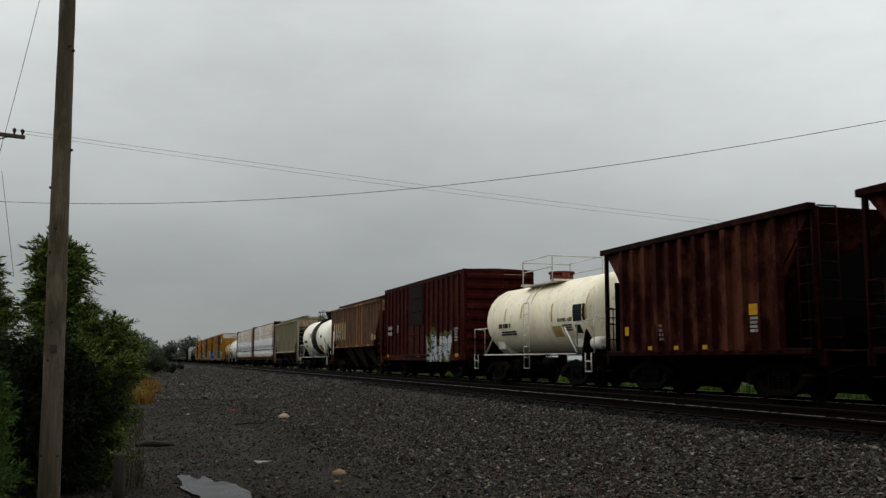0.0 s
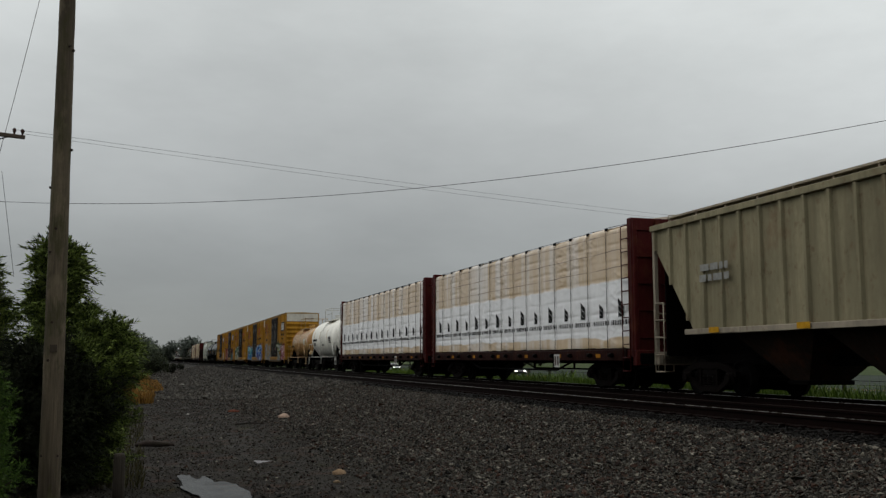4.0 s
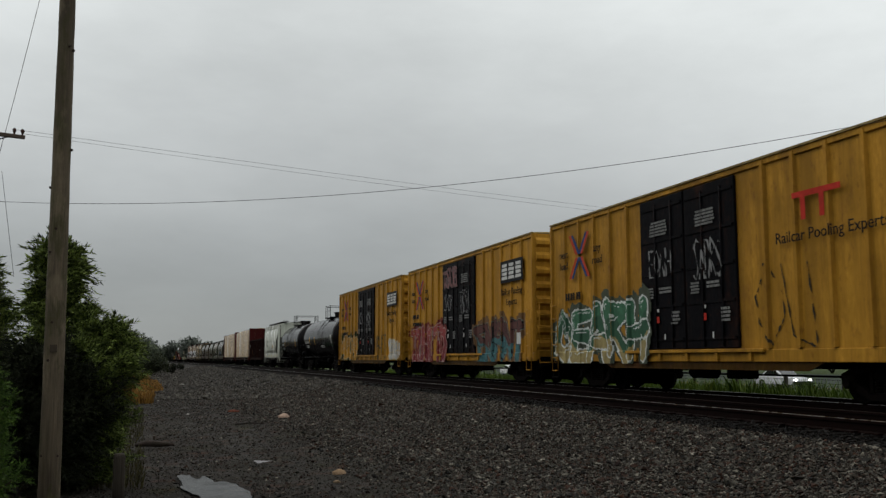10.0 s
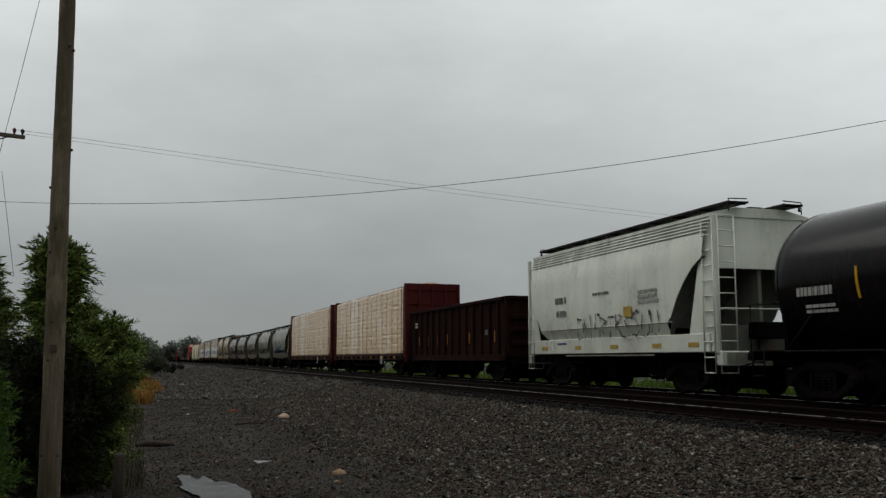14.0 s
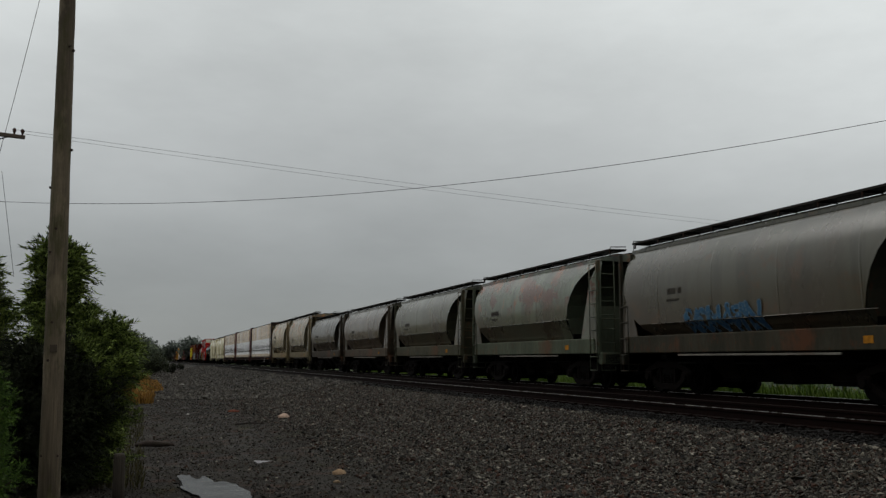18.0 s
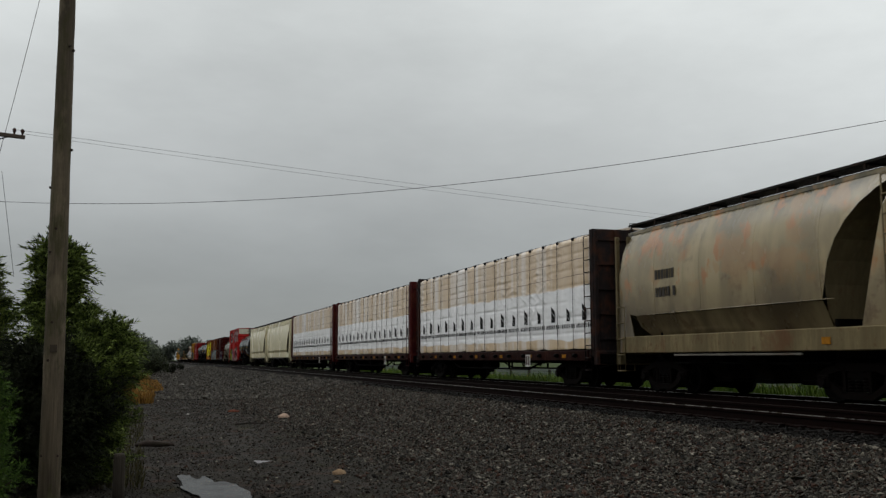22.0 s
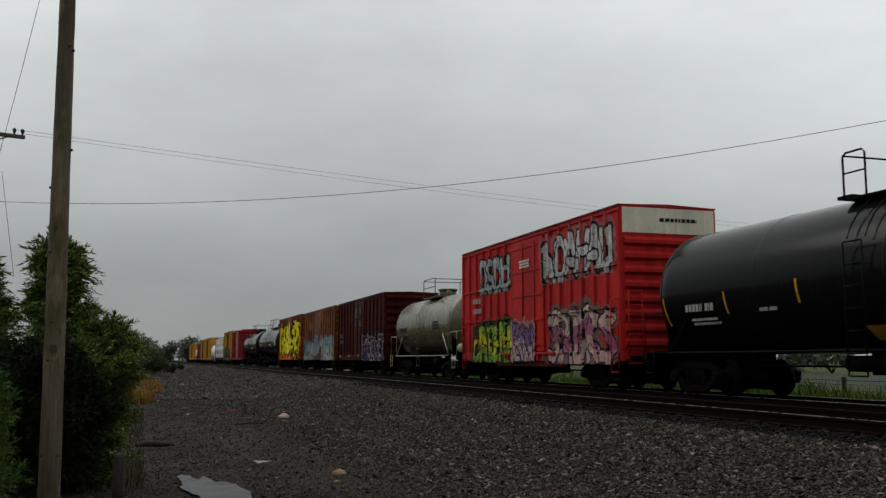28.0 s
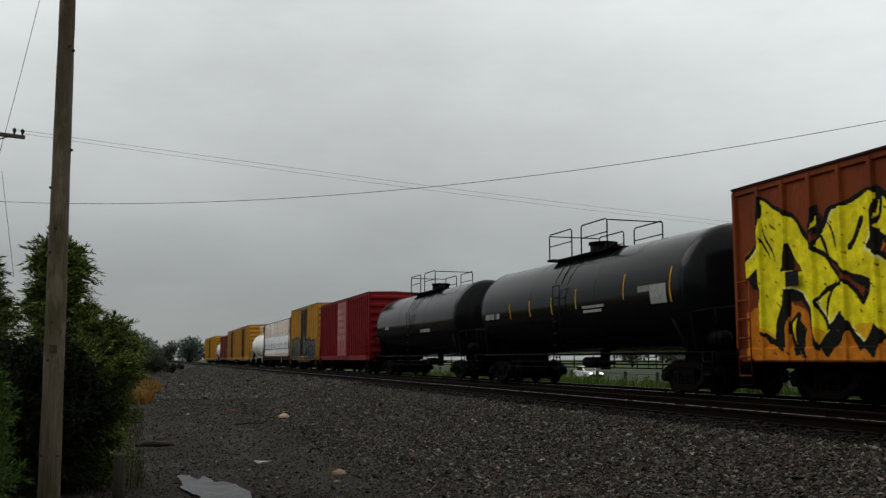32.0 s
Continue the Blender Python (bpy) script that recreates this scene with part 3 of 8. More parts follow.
# ---- tank cars ----
def tank(label, first, last, colour, top=3.9, radius=1.42, rust=0.2, grime=0.5, band=None, saddle_colour=None, walk_len=2.2, dome=True, tube_colour=None, rough=0.4, full_rails=True, side_walk=False, rust_colour=(0.14, 0.06, 0.02), walk_at=0.0, dome_size=1.0, rail_h=0.82, end_colour=None):
    car, half = car_at("tank_car", label, first, last)
    mat = paint(colour, rust, grime, rough, rust_colour)
    smat = paint(saddle_colour or colour, rust, grime, 0.5)
    hmat = paint(tube_colour or saddle_colour or colour, 0.15, 0.4, 0.5)
    emat = paint(end_colour, 0.15, 0.4, 0.5) if end_colour else hmat
    c, n = top - radius, 40
    th = half - 0.55
    rings = []
    for y, k in ((-th, 0.05), (-th + 0.04, 0.35), (-th + 0.13, 0.62), (-th + 0.26, 0.83), (-th + 0.40, 0.95), (-th + 0.55, 1.0)):
        rings.append((y, k))
    mid = [(y, 1.0) for y in np.linspace(-th + 0.9, th - 0.9, 9)]
    rings = rings + mid + [(-y, k) for y, k in reversed(rings)]
    ring = lambda y, r: [(r * math.sin(2 * math.pi * i / n), y, c + r * math.cos(2 * math.pi * i / n)) for i in range(n)]
    shell = part("tank_shell", Geo().loft([ring(y, radius * k) for y, k in rings], True), mat, car)
    for y in np.linspace(-th + 0.6, th - 0.6, 4):
        part("weld_seam", Geo().loft([ring(y + d, radius + e) for d, e in ((-0.03, 0), (-0.015, 0.007), (0.015, 0.007), (0.03, 0))], True, caps=False), mat, shell)
    if band:
        part("band", Geo().loft([ring(y, radius + 0.008) for y in (-band[0] / 2, band[0] / 2)], True, caps=False), paint(band[1], 0.05, 0.3, 0.4), shell, "painted band round the middle")
    # saddles and platform frame
    z0 = 1.06
    for s in (-1, 1):
        y = s * (half - 1.9)
        sad = [(-0.7, z0), (-0.95, z0 + 0.2), (-radius * 0.80, c - radius * 0.52), (radius * 0.80, c - radius * 0.52), (0.95, z0 + 0.2), (0.7, z0)]
        part("saddle", Geo().loft([[(x, y + d, z) for x, z in sad] for d in (-0.35, 0.35)]), smat, car)
        # dark plate added to block the bright gap under the tank head
        part("head_gap_plate", Geo().loft([[(x2, yy, z2) for x2, z2 in ((-1.3, z0 - 0.05), (1.3, z0 - 0.05), (radius * 0.9, c - radius * 0.40), (-radius * 0.9, c - radius * 0.40))] for yy in (s * (half - 1.15), s * (half - 1.05))]), STEEL, car)
        part("end_platform", Geo().box(-1.45, 1.45, min(s * (half - 1.2), s * half), max(s * (half - 1.2), s * half), z0 - 0.04, z0, 0.008), STEEL, car)
        part("end_sill", Geo().box(-1.45, 1.45, s * half - 0.08, s * half + 0.08, z0 - 0.22, z0 - 0.04, 0.02), STEEL, car)
        part("stub_sill", Geo().box(-0.3, 0.3, min(s * (half - 3.2), s * half), max(s * (half - 3.2), s * half), z0 - 0.3, z0 + 0.02, 0.02), STEEL, car)
        r = Geo()
        for x in (-1.42, 1.42):
            r.tube([(x, s * (half - 0.05), z0), (x, s * (half - 0.05), z0 + 1.0), (x * 0.6, s * (half - 0.05), z0 + 1.05)], 0.02, 6)
            r.tube([(x, s * (half - 1.2), z0), (x, s * (half - 1.2), z0 + 0.95), (x, s * (half - 0.05), z0 + 1.0)], 0.02, 6)
        r.tube([(-0.85, s * (half - 0.05), z0 + 1.05), (0.85, s * (half - 0.05), z0 + 1.05)], 0.02, 6)
        part("end_handrail", r, emat, car)
        for x in (-1.47, 1.47):
            st = Geo()
            for a in (0.15, 0.55):
                st.tube([(x, s * (half - a), z0), (x, s * (half - a), z0 - 0.55)], 0.02, 5)
            for z in (0.25, 0.55):
                st.tube([(x, s * (half - 0.15), z0 - z), (x, s * (half - 0.55), z0 - z)], 0.02, 5)
            part("stirrup_step", st, emat, car)
            brace = Geo().tube([(x * 0.95, s * (half - 1.25), z0), (x * 0.93, s * (half - 2.2), c - radius * 0.35)], 0.03, 6)
            part("brace", brace, emat, car)
    for x in (-1.45, 1.45):
        part("side_rail", Geo().tube([(x, -half + 1.2, z0 - 0.03), (x, half - 1.2, z0 - 0.03)], 0.028, 6), emat, car)
    part("brake_reservoir", Geo().tube([(-0.95, -half + 0.92, z0 + 0.3), (-0.95, -half + 0.86, z0 + 0.3), (-0.95, -half + 0.36, z0 + 0.3), (-0.95, -half + 0.3, z0 + 0.3)], 0.2, 14, radii=[0.1, 0.2, 0.2, 0.1]), emat, car, "brake cylinder on the end platform")
    ring_y = -half + 0.12
    part("brake_wheel", Geo().tube([(-0.55 + 0.26 * math.cos(2 * math.pi * i / 16), ring_y, z0 + 0.75 + 0.26 * math.sin(2 * math.pi * i / 16)) for i in range(17)], 0.016, 5).tube([(-0.81, ring_y, z0 + 0.75), (-0.29, ring_y, z0 + 0.75)], 0.012, 5).tube([(-0.55, ring_y, z0), (-0.55, ring_y, z0 + 1.01)], 0.014, 5), emat, car)
    # crossover ladder, top walkway and fittings
    for s in (-1, 1):
        x = s * (radius + 0.1)
        ladder(car, x, walk_at - 0.24, walk_at + 0.24, z0 - 0.5, c + 0.5, hmat)
        for y in (walk_at - 0.24, walk_at + 0.24):
            arc = Geo().tube([(s * (radius + 0.1) * math.sin(a), y, c + (radius + 0.1) * math.cos(a)) for a in np.linspace(1.22, 0.5, 6)], 0.017, 5)
            part("ladder_arch", arc, hmat, car)
    wl = walk_len / 2
    plat = Geo()
    for x0, x1 in ((-0.95, -0.45), (0.45, 0.95)):
        plat.box(x0, x1, -wl, wl, top - 0.12, top - 0.08)
    for y in (-wl, wl):
        plat.box(-0.95, 0.95, y - 0.2, y + 0.2, top - 0.12 + 0.03, top - 0.05 + 0.03)
    part("top_walkway", plat, hmat, car, "steel grating walkway").matrix_basis = pose(0, walk_at, 0)
    for x in (-0.95, 0.95):
        for a, b in ((-wl, -0.35), (0.35, wl)) if full_rails else ((-wl, wl),):
            rail = Geo().tube([(x, a, top - 0.1), (x, a, top + rail_h - 0.07), (x, a + 0.08, top + rail_h), (x, b - 0.08, top + rail_h), (x, b, top + rail_h - 0.07), (x, b, top - 0.1)], 0.022, 6)
            part("top_handrail", rail, hmat, car).matrix_basis = pose(0, walk_at, 0)
            part("mid_rail", Geo().tube([(x, a, top + rail_h * 0.5), (x, b, top + rail_h * 0.5)], 0.018, 6), hmat, car).matrix_basis = pose(0, walk_at, 0)
    for y in (-wl, wl):
        part("cross_rail", Geo().tube([(-0.95, y, top + rail_h - 0.04), (0.95, y, top + rail_h - 0.04)], 0.02, 6), hmat, car).matrix_basis = pose(0, walk_at, 0)
    if dome:
        bowl = Geo().tube([(0, 0, top - 0.1), (0, 0, top + 0.08), (0, 0, top + 0.28 * dome_size)], 0.4, 20, radii=[0.42, 0.42, 0.42] if dome_size == 1 else [0.40, 0.46, 0.36 * dome_size])
        part("manway", bowl.tube([(0, 0, top + 0.28 * dome_size), (0, 0, top + 0.36 * dome_size)], 0.47 if dome_size == 1 else 0.38 * dome_size, 18).tube([(0.3, 0.7, top - 0.1), (0.3, 0.7, top + 0.3)], 0.1, 10).tube([(-0.2, -0.8, top - 0.1), (-0.2, -0.8, top + 0.25)], 0.12, 10), paint(dome if isinstance(dome, tuple) else colour, 0.2, 0.5), car, "hinged manway housing with valves").matrix_basis = pose(0, walk_at, 0)
    part("bottom_outlet", Geo().tube([(0, 0, c - radius + 0.1), (0, 0, 0.55)], 0.16, 12).box(-0.25, 0.25, -0.25, 0.25, 0.72, 0.78, 0.01), STEEL, car)
    b = Geo().tube([(-0.55, -0.9, 0.78), (-0.55, 0.2, 0.78)], 0.17, 10)
    b.tube([(-0.4, -half + 2.6, 0.72), (-0.4, half - 2.6, 0.72)], 0.025, 5)
    part("brake_gear", b, STEEL, car)
    if side_walk:
        g = Geo()
        for y in np.linspace(-half + 3, half - 3, 9):
            g.tube([(-1.1, y, 1.0), (-1.1, y, 0.62)], 0.018, 5)
        for z in (0.62, 0.8):
            g.tube([(-1.1, -half + 3, z), (-1.1, half - 3, z)], 0.018, 5)
        part("safety_rail", g, hmat, car)
    gear(car, half, 1.9)
    return car, half, c, radius


# ---- hoppers ----
def bays(car, half, n, mat, z0, low=0.42, w=1.3):
    """Slope-sheet funnels under a hopper."""
    span = 2 * (half - 2.9)
    for i in range(n):
        y0 = -half + 2.9 + span * i / n + 0.06
        y1 = y0 + span / n - 0.12
        m = (y0 + y1) / 2
        top = [(-w, y0, z0), (w, y0, z0), (w, y1, z0), (-w, y1, z0)]
        bot = [(-0.55, m - 0.3, low), (0.55, m - 0.3, low), (0.55, m + 0.3, low), (-0.55, m + 0.3, low)]
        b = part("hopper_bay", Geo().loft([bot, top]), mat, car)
        part("outlet_gate", Geo().box(-0.6, 0.6, m - 0.34, m + 0.34, low - 0.1, low, 0.01), STEEL, b)


def running_board(car, half, top, mat, x=0.55):
    """Two grating walks held over the roof on brackets, and the hatch covers between them."""
    n = max(6, round(2 * half / 1.15))
    foot = Geo().loft([[(-0.25, d, 0.08), (-0.25, d, 0.12), (0.25, d, 0.12), (0.25, d, -0.02), (0.21, d, -0.02), (0.21, d, 0.08)] for d in (-0.02, 0.02)]).mesh("board_bracket", mat)
    for s in (-1, 1):
        for y in np.linspace(-half, half, n):
            part("board_bracket", foot, mat, car).matrix_basis = pose(s * x, y, top, 0, 0, 0 if s > 0 else 180)
        prof = [(-0.27, 0.10), (-0.27, 0.15), (-0.255, 0.15), (-0.255, 0.14), (0.255, 0.14), (0.255, 0.15), (0.27, 0.15), (0.27, 0.10), (0.255, 0.10), (0.255, 0.12), (-0.255, 0.12), (-0.255, 0.10)]
        part("running_board", Geo().loft([[(s * x + a, y, top + c) for a, c in prof] for y in (-half - 0.1, half + 0.1)]), mat, car, "steel grating running board")
        for xx in (-x - 0.25, x + 0.25):
            part("grab_rail", Geo().tube([(xx, s * (half + 0.05), top - 0.1), (xx, s * (half + 0.05), top + 0.2), (xx * 0.5, s * (half + 0.05), top + 0.22)], 0.016, 5), mat, car)
    for y in np.linspace(-half + 1.2, half - 1.2, 5):
        part("hatch_cover", Geo().box(-0.22, 0.22, y - 0.9, y + 0.9, top, top + 0.1, 0.03), mat, car)


def end_frame(car, half, s, z0, z1, mat, w=1.45):
    """Open end of a hopper: corner posts, ladder, slope sheet support."""
    y = s * half
    for x in (-w, w):
        part("corner_post", Geo().box(x - 0.05, x + 0.05, min(y, y - s * 0.1), max(y, y - s * 0.1), z0, z1, 0.008), mat, car)
    ladder(car, y, -w + 0.05, -w + 0.5, z0 - 0.45, z1 if s < 0 else z0 + 1.3, mat, "x")
    ladder(car, -w - 0.06, y - s * 0.5, y - s * 0.06, z0 - 0.45, z1 - 0.1 if s < 0 else z0 + 1.3, mat)
    part("end_sill", Geo().box(-w, w, y - 0.12, y + 0.12, z0 - 0.28, z0 + 0.06, 0.02), mat, car)
    part("end_brace", Geo().tube([(-w + 0.1, y, z0 + 1.05), (w - 0.1, y, z0 + 1.05)], 0.02, 6), mat, car)
    part("brake_box", Geo().box(-0.4, 0.4, min(y - s * 0.35, y), max(y - s * 0.35, y), z0 + 0.35, z0 + 0.75, 0.03), STEEL, car)


def ribbed_hopper(label, first, last, colour, top, rust, grime=0.5, open_top=False, pitch=0.72, nbays=3, frame_colour=None, z_side=1.55, slope=1.7, rust_colour=(0.12, 0.045, 0.02), header=False, post_colour=None):
    """Straight ribbed sides; the lower corners cut away over the bogies by slope sheets."""
    car, half = car_at("open_hopper_car" if open_top else "covered_hopper_car", label, first, last)
    mat = paint(colour, rust, grime, 0.55, rust_colour, panel=pitch if rust > 0.5 and not open_top else 0.0)
    fm = paint(frame_colour or colour, rust, grime)
    pm = paint(post_colour, 0.4, 0.5) if post_colour else mat
    w, z1 = 1.48, top - (0.0 if open_top else 0.22)
    a = half - 0.12
    prof = [(-a, z1), (a, z1), (a, z1 - 0.55), (a - slope, z_side), (-a + slope, z_side), (-a, z1 - 0.55)]
    if open_top:
        # the side sheet is cut back at both ends below the top rail
        cut = 0.95
        prof = [(-a, z1), (a, z1), (a, z1 - 0.1), (a - cut, z1 - 1.15), (a - cut, z_side), (-a + cut, z_side), (-a + cut, z1 - 1.15), (-a, z1 - 0.1)]
        # darkened body colour; the ends' deep shade is painted into frame and bays
        fm = paint(tuple(0.3 * c for c in colour), 0.2, 0.5)
        t = 0.05
        for s in (-1, 1):
            part("side_sheet", Geo().loft([[(s * (w - e), y, z) for y, z in prof] for e in (0, t)]), mat, car)
            part("slope_sheet", Geo().loft([[(x, s * a, z1), (x, s * (a - t), z1), (x, s * (a - 1.9 - t), 1.1), (x, s * (a - 1.9), 1.1)] for x in (-w + t, w - t)]), mat, car)
        part("floor_sheet", Geo().box(-w + t, w - t, -a + 1.9, a - 1.9, 1.1, 1.15), mat, car)
    else:
        part("body", Geo().loft([[(x, y, z) for y, z in prof] for x in (-w, w)]), mat, car)
    for s in (-1, 1):
        for y in rib_lines(a - (cut + 0.09 if open_top else 0.05), pitch):
            over = 0.0 if open_top else max(0.0, abs(y) - (a - slope)) / slope
            zb = z_side + over * (z1 - 0.55 - z_side)
            d, e, f = (0.13, 0.13, 0.085) if open_top else (0.07, 0.06, 0.035)
            part("side_post", Geo().loft([[(s * w, y - e, z), (s * (w + d), y - f, z), (s * (w + d), y + f, z), (s * w, y + e, z)] for z in (zb, z1 - 0.02)]), pm, car)
        part("top_rail", Geo().box(min(s * (w - 0.05), s * (w + (0.16 if open_top else 0.09))), max(s * (w - 0.05), s * (w + (0.16 if open_top else 0.09))), -half, half, z1 - 0.1, z1 + 0.05, 0.012), fm if open_top else mat, car)
        part("side_sill", Geo().box(min(s * 1.4, s * (w + 0.08)), max(s * 1.4, s * (w + 0.08)), -a + slope - 0.3, a - slope + 0.3, z_side - 0.09, z_side + 0.04, 0.01), fm, car)
        end_frame(car, half, s, 1.0, z1, fm)
    # plates added to close the open end, so the bright background reads dark
    for s in (-1, 1):
        part("end_gap_plate", Geo().box(-1.38, 1.38, s * (half - 0.4) - 0.02, s * (half - 0.4) + 0.02, 0.95, z1 - 0.9), STEEL, car)
        part("gap_web", Geo().loft([[(x2, s * (half - 0.35), 0.95), (x2, s * (half - 3.1), 0.95), (x2, s * (half - 3.1), z_side + 0.05), (x2, s * (a - slope), z_side + 0.05), (x2, s * (a - 0.3), z1 - 0.7)] for x2 in (-0.05, 0.05)]), STEEL, car)
    if header:
        for s in (-1, 1):
            part("end_header", Geo().box(-w + 0.02, w - 0.02, s * (half - 0.05) - 0.03, s * (half - 0.05) + 0.03, z1 - 0.62, z1 + 0.02, 0.01), paint((0.36, 0.30, 0.21), 0.65, 0.6, 0.55, (0.17, 0.06, 0.02)), car, "rust-stained upper end sheet")
    if not open_top:
        part("roof", Geo().loft([[(-w - 0.05, y, z1 + 0.05), (-0.7, y, top), (0.7, y, top), (w + 0.05, y, z1 + 0.05)] for y in (-half, half)]), mat, car)
        running_board(car, half, top - 0.03, fm, 0.7)
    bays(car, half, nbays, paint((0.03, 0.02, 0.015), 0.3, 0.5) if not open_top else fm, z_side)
    underframe(car, half, STEEL, 0.98, False)
    gear(car, half, 1.8)
    return car, half


def round_hopper(label, first, last, colour, top, rust, grime=0.5, slope=1.75, nbays=3, bulge=1.57, straps=0, low=1.15, crease=0.31, ribbed_top=False):
    """Smooth bulging sides over an inward belly; dark lens-shaped openings between body and end gussets."""
    car, half = car_at("covered_hopper_car", label, first, last)
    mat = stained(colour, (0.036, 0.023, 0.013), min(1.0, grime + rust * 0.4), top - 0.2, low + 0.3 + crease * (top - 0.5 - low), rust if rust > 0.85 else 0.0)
    # body colour scaled down: shade within the open ends is put into this paint
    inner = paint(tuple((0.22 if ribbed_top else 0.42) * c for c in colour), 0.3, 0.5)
    z1, zs = top - 0.2, low + 0.3
    zc = zs + crease * (z1 - zs)
    lean = [(0.0, 0.33), (crease, 0.035), (0.46, 0.0), (0.58, 0.004), (0.70, 0.035), (0.80, 0.10), (0.88, 0.19), (0.95, 0.30), (1.0, 0.40)]
    if ribbed_top:
        lean = [(0.0, 0.16), (crease, 0.03), (0.5, 0.0), (0.68, 0.0), (0.8, 0.05), (0.92, 0.14), (1.0, 0.21)]

    def side(z):
        k = max(0.0, min(1.0, (z - zs) / (z1 - zs)))
        return bulge - float(np.interp(k, [p[0] for p in lean], [p[1] for p in lean]))

    a = half - 0.42
    ends = [(0.0, 0.96), (0.20, 0.90), (0.40, 0.82), (0.58, 0.72), (0.74, 0.60), (0.86, 0.46), (0.94, 0.30), (0.985, 0.13), (1.0, 0.0)]
    if ribbed_top:
        ends = [(0.0, 0.66), (0.25, 0.58), (0.48, 0.46), (0.68, 0.32), (0.84, 0.17), (0.95, 0.05), (1.0, 0.0)]
    tail = [(0.0, 0.66 if ribbed_top else 0.52), (0.15, 0.46 if ribbed_top else 0.36), (0.35, 0.28 if ribbed_top else 0.22), (0.6, 0.10), (0.85, 0.03), (1.0, 0.0)]
    rings = [(-a + slope * t, c) for t, c in ends]
    rings = rings + [(y, 0.0) for y in np.linspace(-a + slope + 0.5, a - slope - 0.5, 7)] + [(a - 1.25 * t, c) for t, c in reversed(tail)]
    up, belly, n = [], [], 15
    for y, cut in rings:
        zb = zs + cut * (z1 - 0.05 - zs)
        z_low = max(zb, zc)
        loop = [(-side(z), y, z) for z in np.linspace(z_low, z1, n)]
        up.append(loop + [(-x, yy, z) for x, yy, z in reversed(loop)])
        if zb < zc:
            bl = [(-side(z), y, z) for z in np.linspace(zb, zc, 4)]
            belly.append(bl + [(-x, yy, z) for x, yy, z in reversed(bl)])
    body = part("body", Geo().loft(up, True, closed=False, caps=False), mat, car)
    part("belly_sheet", Geo().loft(belly, False, closed=False, caps=False), mat, car)
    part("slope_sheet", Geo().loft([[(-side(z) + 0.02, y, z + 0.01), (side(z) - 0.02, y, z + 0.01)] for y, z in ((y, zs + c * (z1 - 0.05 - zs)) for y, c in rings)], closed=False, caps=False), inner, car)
    part("crease_seam", Geo().tube([(-side(zc) - 0.004, -a + slope * 0.8, zc), (-side(zc) - 0.004, a - slope * 0.8, zc)], 0.012, 6), mat, body)
    for s in (-1, 1):
        part("side_sill", Geo().box(min(s * 1.40, s * 1.5), max(s * 1.40, s * 1.5), -half + 0.3, half - 0.3, low - 0.12, low + 0.33, 0.02), mat if ribbed_top else paint(tuple(0.6 * k for k in colour), 0.4, 0.8, 0.5), car)
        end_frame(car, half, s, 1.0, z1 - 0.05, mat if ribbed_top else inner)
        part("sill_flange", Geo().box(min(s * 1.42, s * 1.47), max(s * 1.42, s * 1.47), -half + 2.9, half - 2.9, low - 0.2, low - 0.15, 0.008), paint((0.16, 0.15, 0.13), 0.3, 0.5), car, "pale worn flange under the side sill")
        # web and plate added to hide the sky behind the body's cut ends
        part("gap_web", Geo().loft([[(x2, s * (half - 0.35), 1.0), (x2, s * (a - slope - 0.5), 1.0), (x2, s * (a - slope - 0.5), zs + 0.1), (x2, s * (a - slope * 0.5), zs + 0.4 * (z1 - zs)), (x2, s * (half - 0.42), z1 - 0.12)] for x2 in (-0.05, 0.05)]), inner, car)
        part("end_gap_plate", Geo().box(-1.36, 1.36, s * (half - 0.45) - 0.02, s * (half - 0.45) + 0.02, 1.0, zs + (0.97 if s > 0 else 0.08 if ribbed_top else 0.42) * (z1 - zs)), inner, car)
        part("bolster_web", Geo().box(-1.3, 1.3, s * (a - slope + 0.1) - 0.03, s * (a - slope + 0.1) + 0.03, 0.9, zs + 0.2), STEEL, car)
        for q in (-1, 1):
            # the leading gusset stands clear of the body, the trailing one laps over it
            w0, w1, w2, w3 = (1.25, 1.18, 0.88, 0.60) if s < 0 else (1.0, 0.9, 0.5, 0.45)
            gus = [(1.46, s * (half - 0.12), 1.05), (1.46, s * (half - w0), 1.05), (1.46, s * (half - w1), low + 0.4), (1.45, s * (half - w2), zs + 0.42 * (z1 - zs)), (side(zs + 0.75 * (z1 - zs)) - 0.06, s * (half - w3), zs + 0.74 * (z1 - zs)), (side(z1) + 0.02, s * (half - 0.42), z1 - 0.03), (side(z1) + 0.02, s * (half - 0.3), z1 - 0.03), (1.44, s * (half - 0.12), zs + 0.62 * (z1 - zs))]
            part("end_gusset", Geo().loft([[(q * x, y, z) for x, y, z in gus], [(q * (x - 0.03), y, z) for x, y, z in gus]]), mat, car)
    for y in (np.linspace(-a + slope, a - slope, straps) if straps else ()):
        st = Geo().loft([[(-side(z) - e, y + d, z) for z in np.linspace(zc, z1, 9)] for d, e in ((-0.03, 0), (-0.02, 0.006), (0.02, 0.006), (0.03, 0))], True, False, False)
        part("weld_seam", st, mat, body)
    if ribbed_top:
        for s in (-1, 1):
            part("end_header", Geo().box(-1.25, 1.25, s * (half - 0.34) - 0.03, s * (half - 0.34) + 0.03, zs + 0.55 * (z1 - zs), z1, 0.01), mat, car)
        for i in range(5):
            z = z1 - 0.04 - 0.085 * i
            part("top_rib", Geo().tube([(-side(z) - 0.012, -half + 0.3, z), (-side(z) - 0.012, half - 0.3, z)], 0.026, 6), mat, body)
